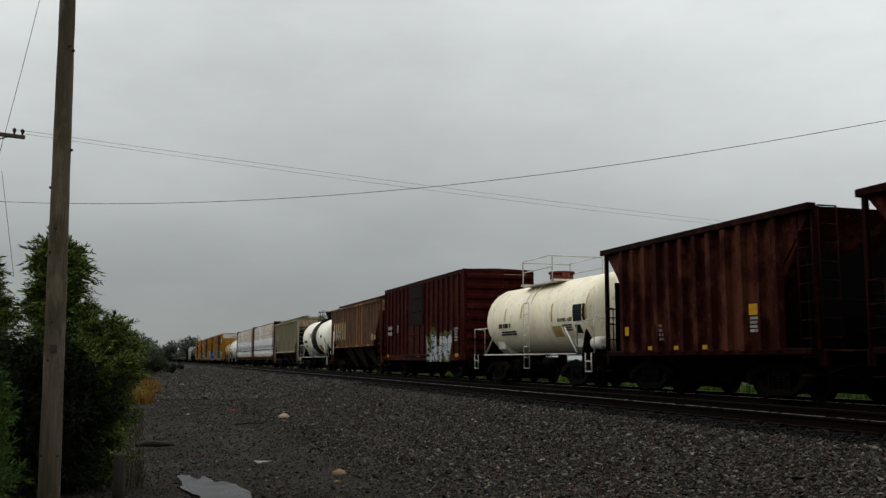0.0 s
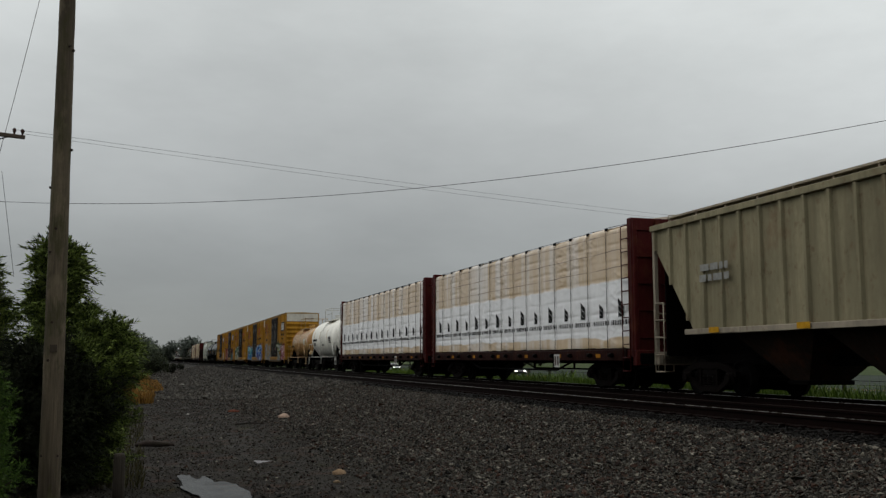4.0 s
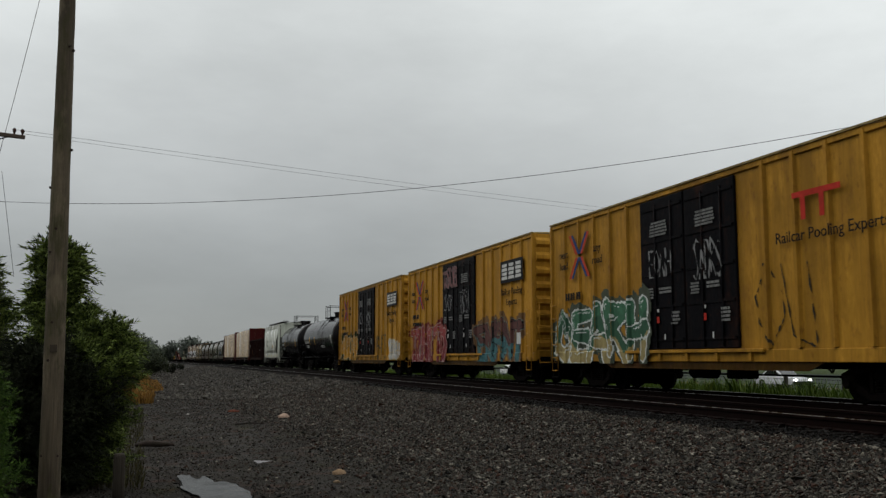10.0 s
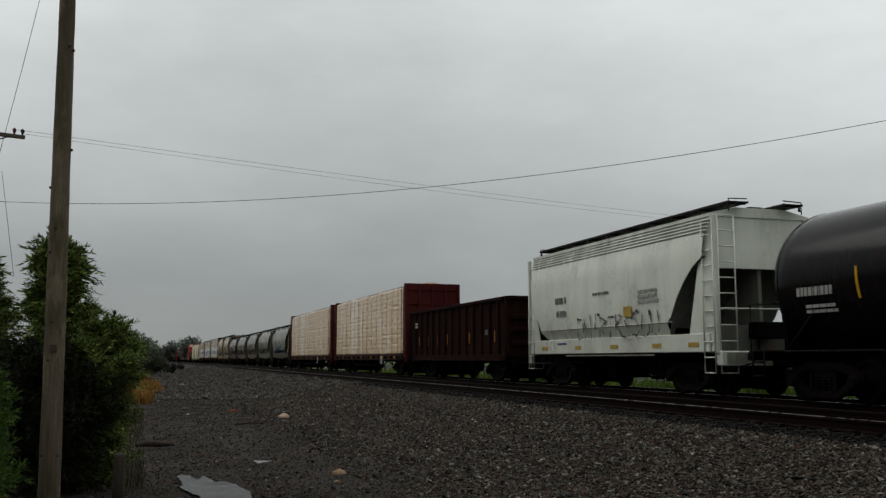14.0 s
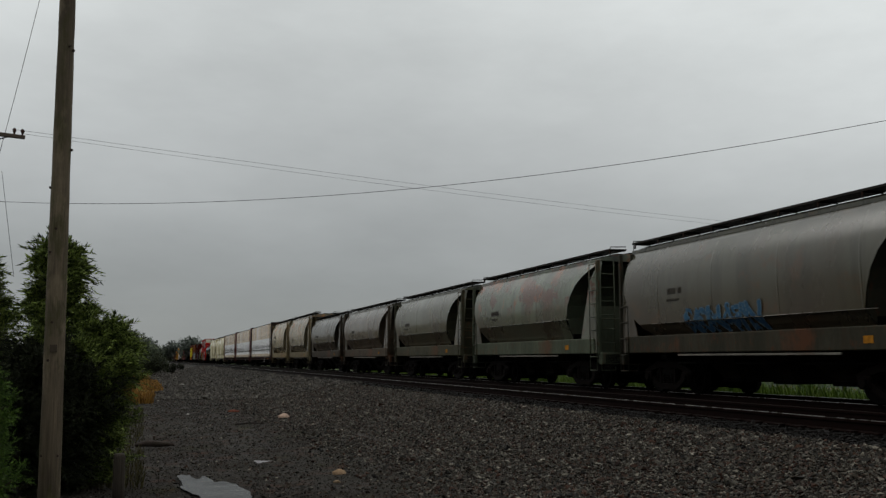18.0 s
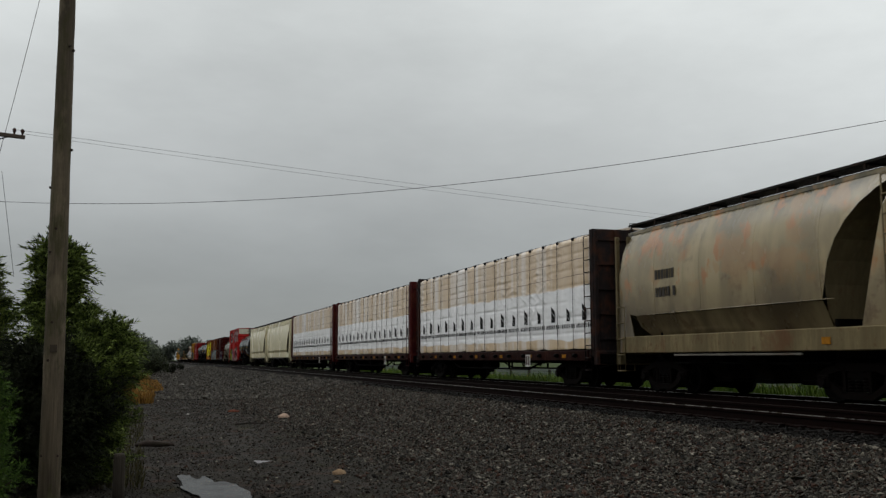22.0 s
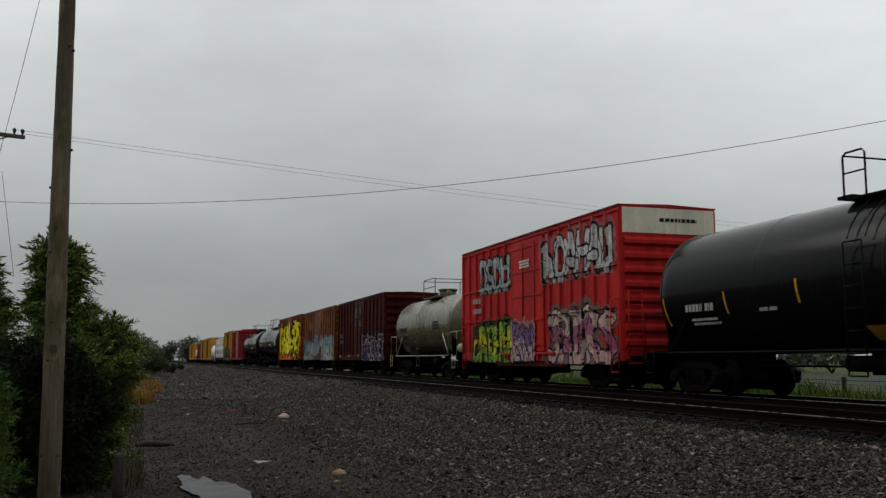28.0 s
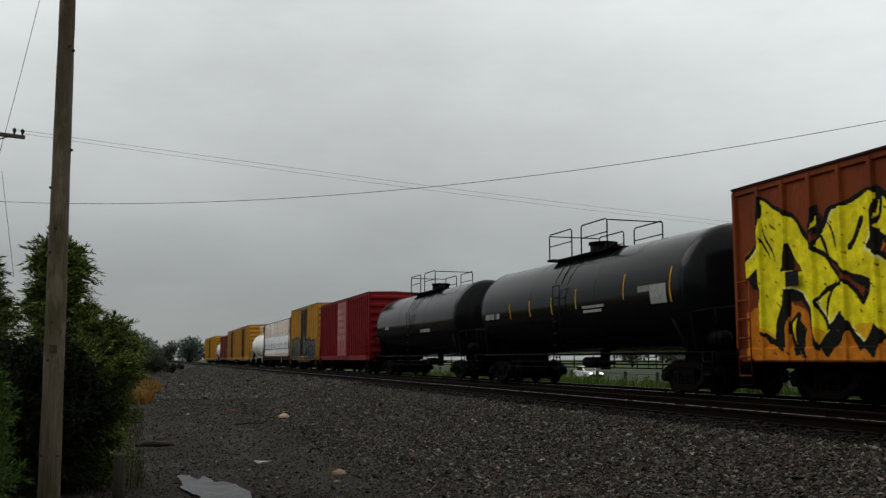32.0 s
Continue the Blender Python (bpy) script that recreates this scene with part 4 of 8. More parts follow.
    part("roof", Geo().loft([[(-side(z1) - 0.04, y, z1 - 0.04), (-side(z1) - 0.04, y, z1 + 0.04), (-0.7, y, top), (0.7, y, top), (side(z1) + 0.04, y, z1 + 0.04), (side(z1) + 0.04, y, z1 - 0.04)] for y in (-half + 0.28, half - 0.28)]), mat, car)
    running_board(car, half - 0.1, top - 0.04, paint((0.02, 0.019, 0.017), 0.2, 0.4), 0.78)
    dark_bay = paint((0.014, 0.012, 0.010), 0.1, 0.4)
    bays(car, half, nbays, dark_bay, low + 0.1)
    for y in np.linspace(-half + 3.4, half - 3.4, 3):
        part("under_pipe", Geo().tube([(-1.15, y - 1.0, 0.78), (-1.15, y + 1.0, 0.78)], 0.03, 6), STEEL, car)
    underframe(car, half, STEEL, 0.98, False)
    gear(car, half, 1.8)
    return car, half


# ---- centre-beam flat cars ----
def wrap_material():
    m, n, l, b = nodes_of("lumber_wrap")
    co, sep = n.new("ShaderNodeTexCoord"), n.new("ShaderNodeSeparateXYZ")
    l.new(co.outputs["Object"], sep.inputs[0])
    wob = ranged(n, l, noise_node(n, l, 1.1, 3), 0, 1, -0.12, 0.12)
    add = n.new("ShaderNodeMath")
    l.new(sep.outputs["Z"], add.inputs[0])
    l.new(wob, add.inputs[1])
    crease = noise_node(n, l, 4.5, 5, (1, 1, 0.35), rough=0.65)
    bumped(n, l, b, crease, 0.22, 0.02)
    return m, n, l, b, sep, add.outputs[0], crease


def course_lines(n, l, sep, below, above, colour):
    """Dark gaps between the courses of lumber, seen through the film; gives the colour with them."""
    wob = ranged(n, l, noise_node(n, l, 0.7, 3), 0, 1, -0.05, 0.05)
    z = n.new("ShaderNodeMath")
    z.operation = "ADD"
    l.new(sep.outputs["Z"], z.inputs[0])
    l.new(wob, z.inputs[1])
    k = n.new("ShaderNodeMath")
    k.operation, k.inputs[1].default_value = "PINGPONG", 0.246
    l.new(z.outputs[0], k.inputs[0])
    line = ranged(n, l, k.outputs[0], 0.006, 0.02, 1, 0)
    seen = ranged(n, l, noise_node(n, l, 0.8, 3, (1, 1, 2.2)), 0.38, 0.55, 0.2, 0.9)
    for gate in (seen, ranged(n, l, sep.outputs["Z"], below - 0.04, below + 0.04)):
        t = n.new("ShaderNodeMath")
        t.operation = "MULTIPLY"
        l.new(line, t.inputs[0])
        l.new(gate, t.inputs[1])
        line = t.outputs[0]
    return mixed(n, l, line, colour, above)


def wrap_two_tone():
    if "wrap_two_tone" in MATS:
        return MATS["wrap_two_tone"]
    m, n, l, b, sep, z, crease = wrap_material()
    tan = mixed(n, l, ranged(n, l, crease, 0.3, 0.7), (0.49, 0.36, 0.225), (0.57, 0.44, 0.30))
    white = mixed(n, l, ranged(n, l, crease, 0.3, 0.7), (0.68, 0.68, 0.69), (0.78, 0.78, 0.79))
    band = n.new("ShaderNodeMath")
    band.operation = "MULTIPLY"
    l.new(ranged(n, l, z, 1.46, 1.50), band.inputs[0])
    l.new(ranged(n, l, z, 3.06, 3.12, 1, 0), band.inputs[1])
    c1 = mixed(n, l, band.outputs[0], tan, white)
    # some packs are white to the top
    c2 = mixed(n, l, ranged(n, l, noise_node(n, l, 0.9, 3, (1, 1, 0.04)), 0.44, 0.66, 0, 0.65), c1, white)
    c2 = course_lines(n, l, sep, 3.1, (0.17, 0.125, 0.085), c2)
    l.new(c2, b.inputs["Base Color"])
    l.new(ranged(n, l, crease, 0.3, 0.7, 0.12, 0.28), b.inputs["Roughness"])
    b.inputs["Specular IOR Level"].default_value = 0.8
    MATS["wrap_two_tone"] = m
    return m


def wrap_tan():
    if "wrap_tan" in MATS:
        return MATS["wrap_tan"]
    m, n, l, b, sep, z, crease = wrap_material()
    tan = mixed(n, l, ranged(n, l, crease, 0.3, 0.7), (0.44, 0.30, 0.165), (0.54, 0.40, 0.25))
    pale = mixed(n, l, ranged(n, l, noise_node(n, l, 0.9, 2, (1, 1, 0.06)), 0.5, 0.58, 0, 0.5), tan, (0.66, 0.60, 0.52))
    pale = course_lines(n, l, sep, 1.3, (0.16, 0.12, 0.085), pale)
    l.new(pale, b.inputs["Base Color"])
    l.new(ranged(n, l, crease, 0.3, 0.7, 0.12, 0.28), b.inputs["Roughness"])
    b.inputs["Specular IOR Level"].default_value = 0.8
    MATS["wrap_tan"] = m
    return m


def wrapped_face(a, step, z0, z1, seed):
    """The near face of a wrapped load: puffed between straps, creased along the courses of lumber, with slack folds."""
    course = (z1 - z0) / 7

    def ridge(u, v, w):
        return (1 - min(1.0, 3.4 * abs(noise.noise((u, v, w))))) ** 4

    def x_at(y, z):
        u = ((y + a) / step) % 1.0
        out = 0.035 * (1 - (2 * u - 1) ** 4)
        k = ((z - z0) / course) % 1.0
        out -= 0.016 * max(0.0, 1 - min(k, 1 - k) * 8) * (0.6 + noise.noise((y * 0.9, z * 2, seed)))
        out += 0.004 * ridge(y * 0.7 + seed * 7.1, z * 4.2, 0.5)
        slack = max(0.0, min(1.0, 0.35 + 1.9 * noise.noise((y * 0.4, z * 0.45, seed * 3.3))))
        out += 0.022 * slack * ridge((y + 0.5 * z) * 1.1, (z - 0.35 * y) * 4.6, seed * 1.7)
        out += 0.013 * slack * ridge((y - 0.6 * z) * 1.3, (z + 0.4 * y) * 5.6, seed * 2.9 + 4)
        out += 0.003 * noise.noise((y * 5, z * 9, seed))
        top = max(0.0, (z - z1 + 0.14) / 0.14)
        return -(1.43 + out - 0.07 * top * top)
    return x_at


STRAP = plain("black_strap", (0.012, 0.012, 0.012), 0.6, 0, 12, 0.3, 0.1)


def centerbeam(label, first, last, colour=(0.055, 0.008, 0.008), wrap="two", top=4.62, marks=True, bulk_top=4.75, seed=1, packs=15, ridge=0.29):
    car, half = car_at("centerbeam_flat_car", label, first, last)
    mat = paint(colour, 0.25, 0.5)
    low = paint((0.02, 0.0065, 0.0055), 0.15, 0.9)
    rnd = random.Random(seed)
    z0, z1 = 1.18, top
    part("deck", Geo().box(-1.46, 1.46, -half, half, 0.95, 1.12, 0.015), mat, car)
    for s in (-1, 1):
        part("side_sill", Geo().box(min(s * 1.40, s * 1.5), max(s * 1.40, s * 1.5), -half + 0.4, half - 0.4, 0.82, 1.14, 0.02), low, car)
        y = s * (half - 0.14)
        bh = part("bulkhead", Geo().box(-1.48, 1.48, y - 0.12, y + 0.12, 1.1, bulk_top, 0.02), mat, car, "dark end bulkhead")
        for x in np.linspace(-1.4, 1.4, 5):
            yy = y + s * 0.12
            part("bulkhead_post", Geo().box(x - 0.06, x + 0.06, min(yy, yy + s * 0.09), max(yy, yy + s * 0.09), 1.1, bulk_top - 0.05, 0.01), mat, bh)
        for z in np.linspace(1.5, bulk_top - 0.3, 5):
            yy = y + s * 0.12
            part("bulkhead_rib", Geo().box(-1.42, 1.42, min(yy, yy + s * 0.06), max(yy, yy + s * 0.06), z - 0.05, z + 0.05), mat, bh)
        part("end_sill", Geo().box(-1.46, 1.46, s * half - 0.1, s * half + 0.1, 0.7, 1.12, 0.02), mat, car)
        ladder(car, -1.54, s * (half - 0.5), s * (half - 0.08), 0.55, bulk_top - 0.2, mat)
    part("centre_beam", Geo().box(-0.06, 0.06, -half + 0.3, half - 0.3, 1.12, z1 + ridge - 0.12).box(-0.04, 0.04, -half + 0.3, half - 0.3, z1 + ridge - 0.2, z1 + ridge - 0.09), mat, car)
    # fish-belly truss under the deck
    u = Geo()
    t = half - 4.2
    for x in (-1.2, 1.2):
        u.tube([(x, -t, 0.85), (x, -t + 1.4, 0.52), (x, t - 1.4, 0.52), (x, t, 0.85)], 0.035, 6)
        for y in np.linspace(-t + 1.4, t - 1.4, 5):
            u.box(x - 0.03, x + 0.03, y - 0.03, y + 0.03, 0.5, 0.85)
    u.tube([(-0.8, 0.5, 0.66), (-0.8, 1.6, 0.66)], 0.17, 10)
    part("truss", u, STEEL, car)
    underframe(car, half, STEEL, 0.98, False)
    # winches and reflectors along the sill
    for i, y in enumerate(np.linspace(-half + 1.2, half - 1.2, 13)):
        part("strap_winch", Geo().tube([(-1.56, y - 0.09, 0.98), (-1.56, y + 0.09, 0.98)], 0.06, 8), STEEL, car)
        if i % 2:
            part("reflector", Geo().box(-1.508, -1.5, y - 0.62, y - 0.34, 0.91, 1.02), plain("dull_amber", (0.26, 0.11, 0.012)), car)
    # the load: packs of sawn lumber in wrapping, strapped down
    wm = wrap_two_tone() if wrap == "two" else wrap_tan()
    a = half - 0.32
    step = 2 * a / packs
    skin = wrapped_face(a, step, z0, z1, seed)
    label = "lumber packs in tan and white wrapping" if wrap == "two" else "lumber packs in tan wrapping"
    for s in (-1, 1):
        for i in range(packs):
            y0, y1 = -a + i * step + 0.004, -a + (i + 1) * step - 0.004
            if s > 0:
                part("lumber_pack", Geo().box(0.3, 1.46, y0, y1, z0, z1 + rnd.uniform(-0.03, 0.0), 0.05), wm, car, label)
                continue
            g, nu, nz = Geo(), 18, 84
            lift = rnd.uniform(-0.02, 0.02)
            rows = []
            for k in range(nz + 1):
                z = z0 + (z1 - z0) * k / nz
                rows.append([(skin(y, z), y, z + lift * k / nz + (1 - k / nz) ** 8 * 0.05 * noise.noise((y * 1.7, seed, 0))) for y in np.linspace(y0, y1, nu + 1)])
            rows.append([(-1.30, y, z1 + lift + 0.015) for y in np.linspace(y0, y1, nu + 1)])
            rows.append([(-0.3, y, z1 + lift) for y in np.linspace(y0, y1, nu + 1)])
            g.loft(rows, True, closed=False, caps=False)
            g.box(-1.38, -0.3, y0, y1, z0 + 0.01, z1 - 0.04)
            part("lumber_pack", g, wm, car, label)
        part("wrap_sheet", Geo().loft([[(s * 1.43, y, z1 - 0.03), (s * 0.8, y, z1 + 0.48 * ridge + rnd.uniform(-0.03, 0.03)), (s * 0.05, y, z1 + ridge - 0.015), (s * 0.05, y, z1 + ridge - 0.07), (s * 1.40, y, z1 - 0.06)] for y in np.linspace(-a + 0.02, a - 0.02, packs * 2)]), wm, car, "wrapping drawn up to the centre beam")
        for i in range(1, packs):
            y = -a + i * step
            w = rnd.uniform(-0.02, 0.02)
            x = s * 1.475
            part("strap", Geo().tube([(x, y + w, 1.0), (x, y, z1 - 0.02), (s * 1.42, y, z1 + 0.03), (s * 0.8, y, z1 + 0.48 * ridge + 0.04), (s * 0.05, y, z1 + ridge)], 0.008 if wrap == "two" else 0.006, 5), STRAP if wrap == "two" else plain("brown_strap", (0.07, 0.055, 0.04)), car)
            if s < 0 and wrap == "two":
                part("strap_corner", Geo().box(-1.49, -1.40, y - 0.02, y + 0.02, z1 - 0.07, z1 + 0.02, 0.006), STRAP, car)
    block(car, "placard_frame", -1.51, -half * 0.47 + 0.2, -half * 0.47 - 0.2, 0.62, 1.02, WHITE, "white framed placard on the sill")
    for q in (-0.09, 0.09):
        block(car, "placard", -1.517, -half * 0.47 + q + 0.06, -half * 0.47 + q - 0.06, 0.67, 0.97, FADED)
    if marks:
        # the maker's sign, three slanting bars, over a line of plain bars
        pale = plain("grey_ink", (0.10, 0.10, 0.10), 0.6, 0, 9, 0.25, 0.05)
        for i in range(packs):
            y = -a + (i + 0.28) * step
            k = 0.8 if i % 2 else 1.0
            q, base = Geo(), 2.05
            for b0, b1 in ((0.0, 0.155), (0.18, 0.335), (0.36, 0.52)):
                pts = [(y + 0.17 * k, base + b0 * k), (y - 0.12 * k, base + max(0.0, b0 - 0.17) * k), (y - 0.12 * k, base + max(0.004, b1 - 0.17) * k), (y + 0.17 * k, base + b1 * k)]
                near = min(skin(p, z) for p, z in pts) - 0.006
                q.loft([[(near, p, z) for p, z in pts], [(near - 0.005, p, z) for p, z in pts]])
            part("wrap_mark", q, STRAP, car)
            w, at = Geo(), y + 0.58
            for n in (0.022, 0.065, 0.06, 0.055, 0.06, 0.055, 0.075, 0.06):
                near = min(skin(at, 1.9), skin(at - n, 1.9), skin(at - n / 2, 1.83)) - 0.006
                w.box(near - 0.005, near, at - n, at, 1.83, 1.965)
                at -= n + 0.075
            tagged(part("wrap_lettering", w, STRAP if i % 2 == 0 else pale, car), kind="stuff")
    gear(car, half, 2.4)
    return car, half


def gondola(label, first, last, colour, top, rust=0.3):
    car, half = car_at("gondola_car", label, first, last)
    mat = paint(colour, rust, 0.5, 0.8)
    w, z0, t = 1.46, 1.0, 0.05
    part("floor_sheet", Geo().box(-w + t, w - t, -half + t, half - t, z0, z0 + 0.08), mat, car)
    for s in (-1, 1):
        part("side_sheet", Geo().box(min(s * (w - t), s * w), max(s * (w - t), s * w), -half, half, z0, top), mat, car)
        part("end_sheet", Geo().box(-w + t, w - t, min(s * (half - t), s * half), max(s * (half - t), s * half), z0, top), mat, car)
    for s in (-1, 1):
        for y in rib_lines(half - 0.08, 0.95):
            part("side_post", Geo().loft([[(s * w, y - 0.1, z), (s * (w + 0.09), y - 0.06, z), (s * (w + 0.09), y + 0.06, z), (s * w, y + 0.1, z)] for z in (z0 + 0.05, top - 0.05)]), mat, car)
        part("top_rail", Geo().box(min(s * (w - 0.07), s * (w + 0.1)), max(s * (w - 0.07), s * (w + 0.1)), -half, half, top - 0.1, top + 0.03, 0.015), mat, car)
        part("end_rail", Geo().box(-w, w, s * half - 0.1, s * half + 0.1, top - 0.1, top + 0.03, 0.015), mat, car)
        part("side_sill", Geo().box(min(s * 1.38, s * (w + 0.05)), max(s * 1.38, s * (w + 0.05)), -half + 0.3, half - 0.3, z0 - 0.2, z0 + 0.06, 0.015), mat, car)
        for z in (z0 + 0.45, z0 + 0.95, z0 + 1.4):
            if z < top - 0.2:
                part("end_corrugation", Geo().box(-w + 0.05, w - 0.05, min(s * half, s * (half + 0.12)), max(s * half, s * (half + 0.12)), z - 0.1, z + 0.1, 0.04), mat, car)
        ladder(car, -w - 0.12, s * (half - 0.55), s * (half - 0.1), 0.5, top, mat)
    for i, y in enumerate(np.linspace(-half + 1.5, half - 1.5, 8)):
        part("reflector", Geo().box(-w - 0.012, -w - 0.004, y - 0.03, y + 0.03, z0 + 0.5, z0 + 0.95), plain("dull_amber", (0.26, 0.11, 0.012)), car)
    underframe(car, half, STEEL, 0.95)
    gear(car, half, 2.2)
    return car, half


# ---- beside the line: pole, wires, trees, stones ----
WOOD = plain("weathered_pole_wood", (0.085, 0.068, 0.055), 0.85, 0, 14, 0.45, 0.5)


def grained(name, colour, stretch=(14, 14, 0.7)):
    m, n, l, b = nodes_of(name)
    v = noise_node(n, l, 4.0, 6, stretch, rough=0.6)
    w = noise_node(n, l, 0.7, 4, (3, 3, 0.6))
    c = mixed(n, l, ranged(n, l, v, 0.3, 0.7), tuple(0.62 * x for x in colour), tuple(1.3 * x for x in colour))
    c = mixed(n, l, ranged(n, l, w, 0.42, 0.6, 0, 0.8), c, tuple(0.35 * x for x in colour))
    patch = noise_node(n, l, 1.6, 5, (2.5, 2.5, 0.9), rough=0.65)
    c = mixed(n, l, ranged(n, l, patch, 0.52, 0.62, 0, 0.65), c, (1.5 * colour[0], 1.55 * colour[1], 1.5 * colour[2]))
    moss = noise_node(n, l, 2.3, 5, (1.6, 1.6, 0.5), rough=0.7)
    l.new(mixed(n, l, ranged(n, l, moss, 0.50, 0.60, 0, 0.7), c, (0.42 * colour[0], 0.52 * colour[1], 0.30 * colour[2])), b.inputs["Base Color"])
    b.inputs["Roughness"].default_value = 0.9
    b.inputs["Specular IOR Level"].default_value = 0.2
    bumped(n, l, b, v, 0.8, 0.02)
    return m


def pole():
    p = thing("utility_pole", "weathered grey-brown wooden utility pole beside the gravel lot", "pole", at=pose(-0.882, 10.58, -0.1, 0, -0.55, 0))
    n, rings = 20, []
    rnd = random.Random(3)
    for i in range(40):
        z = i * 0.24
        r = 0.1115 - 0.0052 * z + rnd.uniform(-0.0025, 0.0025)
        rings.append([(r * math.cos(2 * math.pi * k / n) * (1 + 0.02 * math.sin(3 * k + z)), r * math.sin(2 * math.pi * k / n), z) for k in range(n)])
    part("shaft", Geo().loft(rings, True), grained("pole_wood", (0.102, 0.080, 0.054)), p)
    tag = Geo().box(-0.035, 0.035, -0.118, -0.098, 1.72, 1.80)
    part("tag", tag, plain("dull_tag", (0.05, 0.04, 0.03)), p, "small dark tag")
    knots = Geo()
    for i in range(22):
        a, z = rnd.uniform(0, 6.28), rnd.uniform(0.3, 8.5)
        knots.tube([(0.09 * math.cos(a), 0.09 * math.sin(a), z), (0.112 * math.cos(a), 0.112 * math.sin(a), z)], 0.014, 6)
    tagged(part("knots", knots, plain("knot_wood", (0.03, 0.022, 0.018)), p), kind="stuff")
    q = thing("wooden_post", "short dark wooden post by the cedar", "post", at=pose(-0.21, 10.58, -0.08))
    g = Geo()
    g.loft([[(0.062 * k * math.cos(2 * math.pi * i / 12), 0.062 * k * math.sin(2 * math.pi * i / 12), z) for i in range(12)] for z, k in ((0, 1.05), (0.3, 1.0), (0.6, 0.97), (0.64, 0.85))], True)
    part("shaft", g, grained("post_wood", (0.035, 0.028, 0.021)), q)


def wire(owner, a, b, sag, r, label="", steps=60):
    a, b = Vector(a), Vector(b)
    pts = []
    for i in range(steps + 1):
        t = i / steps
        p = a.lerp(b, t)
        p.z -= 4 * sag * t * (1 - t)
        pts.append(p)
    part("wire", Geo().tube(pts, r, 5), plain("wire_sheath", (0.02, 0.02, 0.022), 0.6), owner, label)


def overhead():
    far = thing("utility_pole", "dark utility pole with a cross-arm, insulators and strung wires", "utility pole")
    wire(far, (-6.558, 24.847, 5.496), (12.35, 10.374, 5.493), 0.85, 0.0052, "black service wire strung low")
    wire(far, (-4.161, 32.118, 8.881), (74.7, 69.93, 12.817), 0.5, 0.0055)
    wire(far, (-3.984, 32.078, 8.754), (49.81, 46.65, 8.772), 0.4, 0.0048)
    wire(far, (-2.30, 20.80, 9.7), (-3.5, 21.9, 4.3), 0.16, 0.006)
    wire(far, (-3.05, 21.6, 5.55), (-2.72, 21.75, 3.3), 0.0, 0.005)
    at = pose(-3.9, 32.0, 8.62, 0, 0, 18)
    arm = part("cross_arm", Geo().box(-2.2, 0.0, -0.06, 0.06, -0.06, 0.06, 0.012), WOOD, far)
    arm.matrix_basis = at
    for x in (-0.08, -0.32, -1.6):
        part("insulator", Geo().tube([(x, 0, 0.06), (x, 0, 0.16), (x, 0, 0.2), (x, 0, 0.26)], 0.03, 8, radii=[0.02, 0.05, 0.07, 0.03]), plain("glazed_brown", (0.05, 0.03, 0.025), 0.3), arm)
    part("brace", Geo().tube([(-0.5, 0, -0.05), (-2.0, 0, -0.7)], 0.02, 6), STEEL, arm)
    part("shaft", Geo().tube([(-2.0, 0, -8.75), (-2.0, 0, 0.9)], 0.13, 12), WOOD, far).matrix_basis = at


def sprays(pos, way, size, rnd, needles=14, thick=1.0):
    """Feathery cedar sprays: short scale-like leaflets fanned along twigs that droop at the tip. Gives vertices and faces."""
    n = len(pos)
    up = np.array([0, 0, 1.0])
    side = np.cross(way, up)
    side /= np.linalg.norm(side, axis=1, keepdims=True) + 1e-9
    nor = np.cross(side, way)
    v = []
    roll = rnd.uniform(-1.2, 1.2, n)[:, None]
    s2 = side * np.cos(roll) + nor * np.sin(roll)
    for k in range(needles):
        t = (k + 0.5) / needles
        sgn = 1 if k % 2 else -1
        base = pos + way * (t * size)[:, None] - up * (0.30 * t * t * size)[:, None]
        d = way * 0.8 + s2 * (sgn * (1.0 - 0.6 * t) * 0.8) + rnd.normal(0, 0.2, (n, 3)) - up * 0.2 * t
        d /= np.linalg.norm(d, axis=1, keepdims=True)
        ln = (size * (0.48 - 0.26 * t) * rnd.uniform(0.7, 1.2, n))[:, None]
        wd = np.cross(d, rnd.normal(0, 1, (n, 3)))
        wd *= (0.040 * thick * size)[:, None] / (np.linalg.norm(wd, axis=1, keepdims=True) + 1e-6)
        v.append(np.stack([base + wd, base + d * ln, base - wd], 1))
    v = np.concatenate(v).reshape(-1, 3)
    f = np.arange(len(v)).reshape(-1, 3)
    return v, f


def fast_mesh(name, v, f, mat, smooth=False):
    """A mesh from arrays of vertices and equal-sided faces."""
    me = bpy.data.meshes.new(name)
    k = f.shape[1]
    me.vertices.add(len(v))
    me.vertices.foreach_set("co", np.ascontiguousarray(v, dtype=np.float32).ravel())
    me.loops.add(f.size)
    me.loops.foreach_set("vertex_index", np.ascontiguousarray(f, dtype=np.int32).ravel())
    me.polygons.add(len(f))
    me.polygons.foreach_set("loop_start", np.arange(0, f.size, k, dtype=np.int32))
    me.polygons.foreach_set("loop_total", np.full(len(f), k, dtype=np.int32))
    me.polygons.foreach_set("use_smooth", np.full(len(f), smooth))
    me.update(calc_edges=True)
    me.materials.append(mat)
    return me


def leafy(name, dark, light, rough=0.75):
    m = island(name, [dark, tuple(0.72 * a + 0.28 * b for a, b in zip(dark, light)), light], rough, sheen=0.15)
    return m


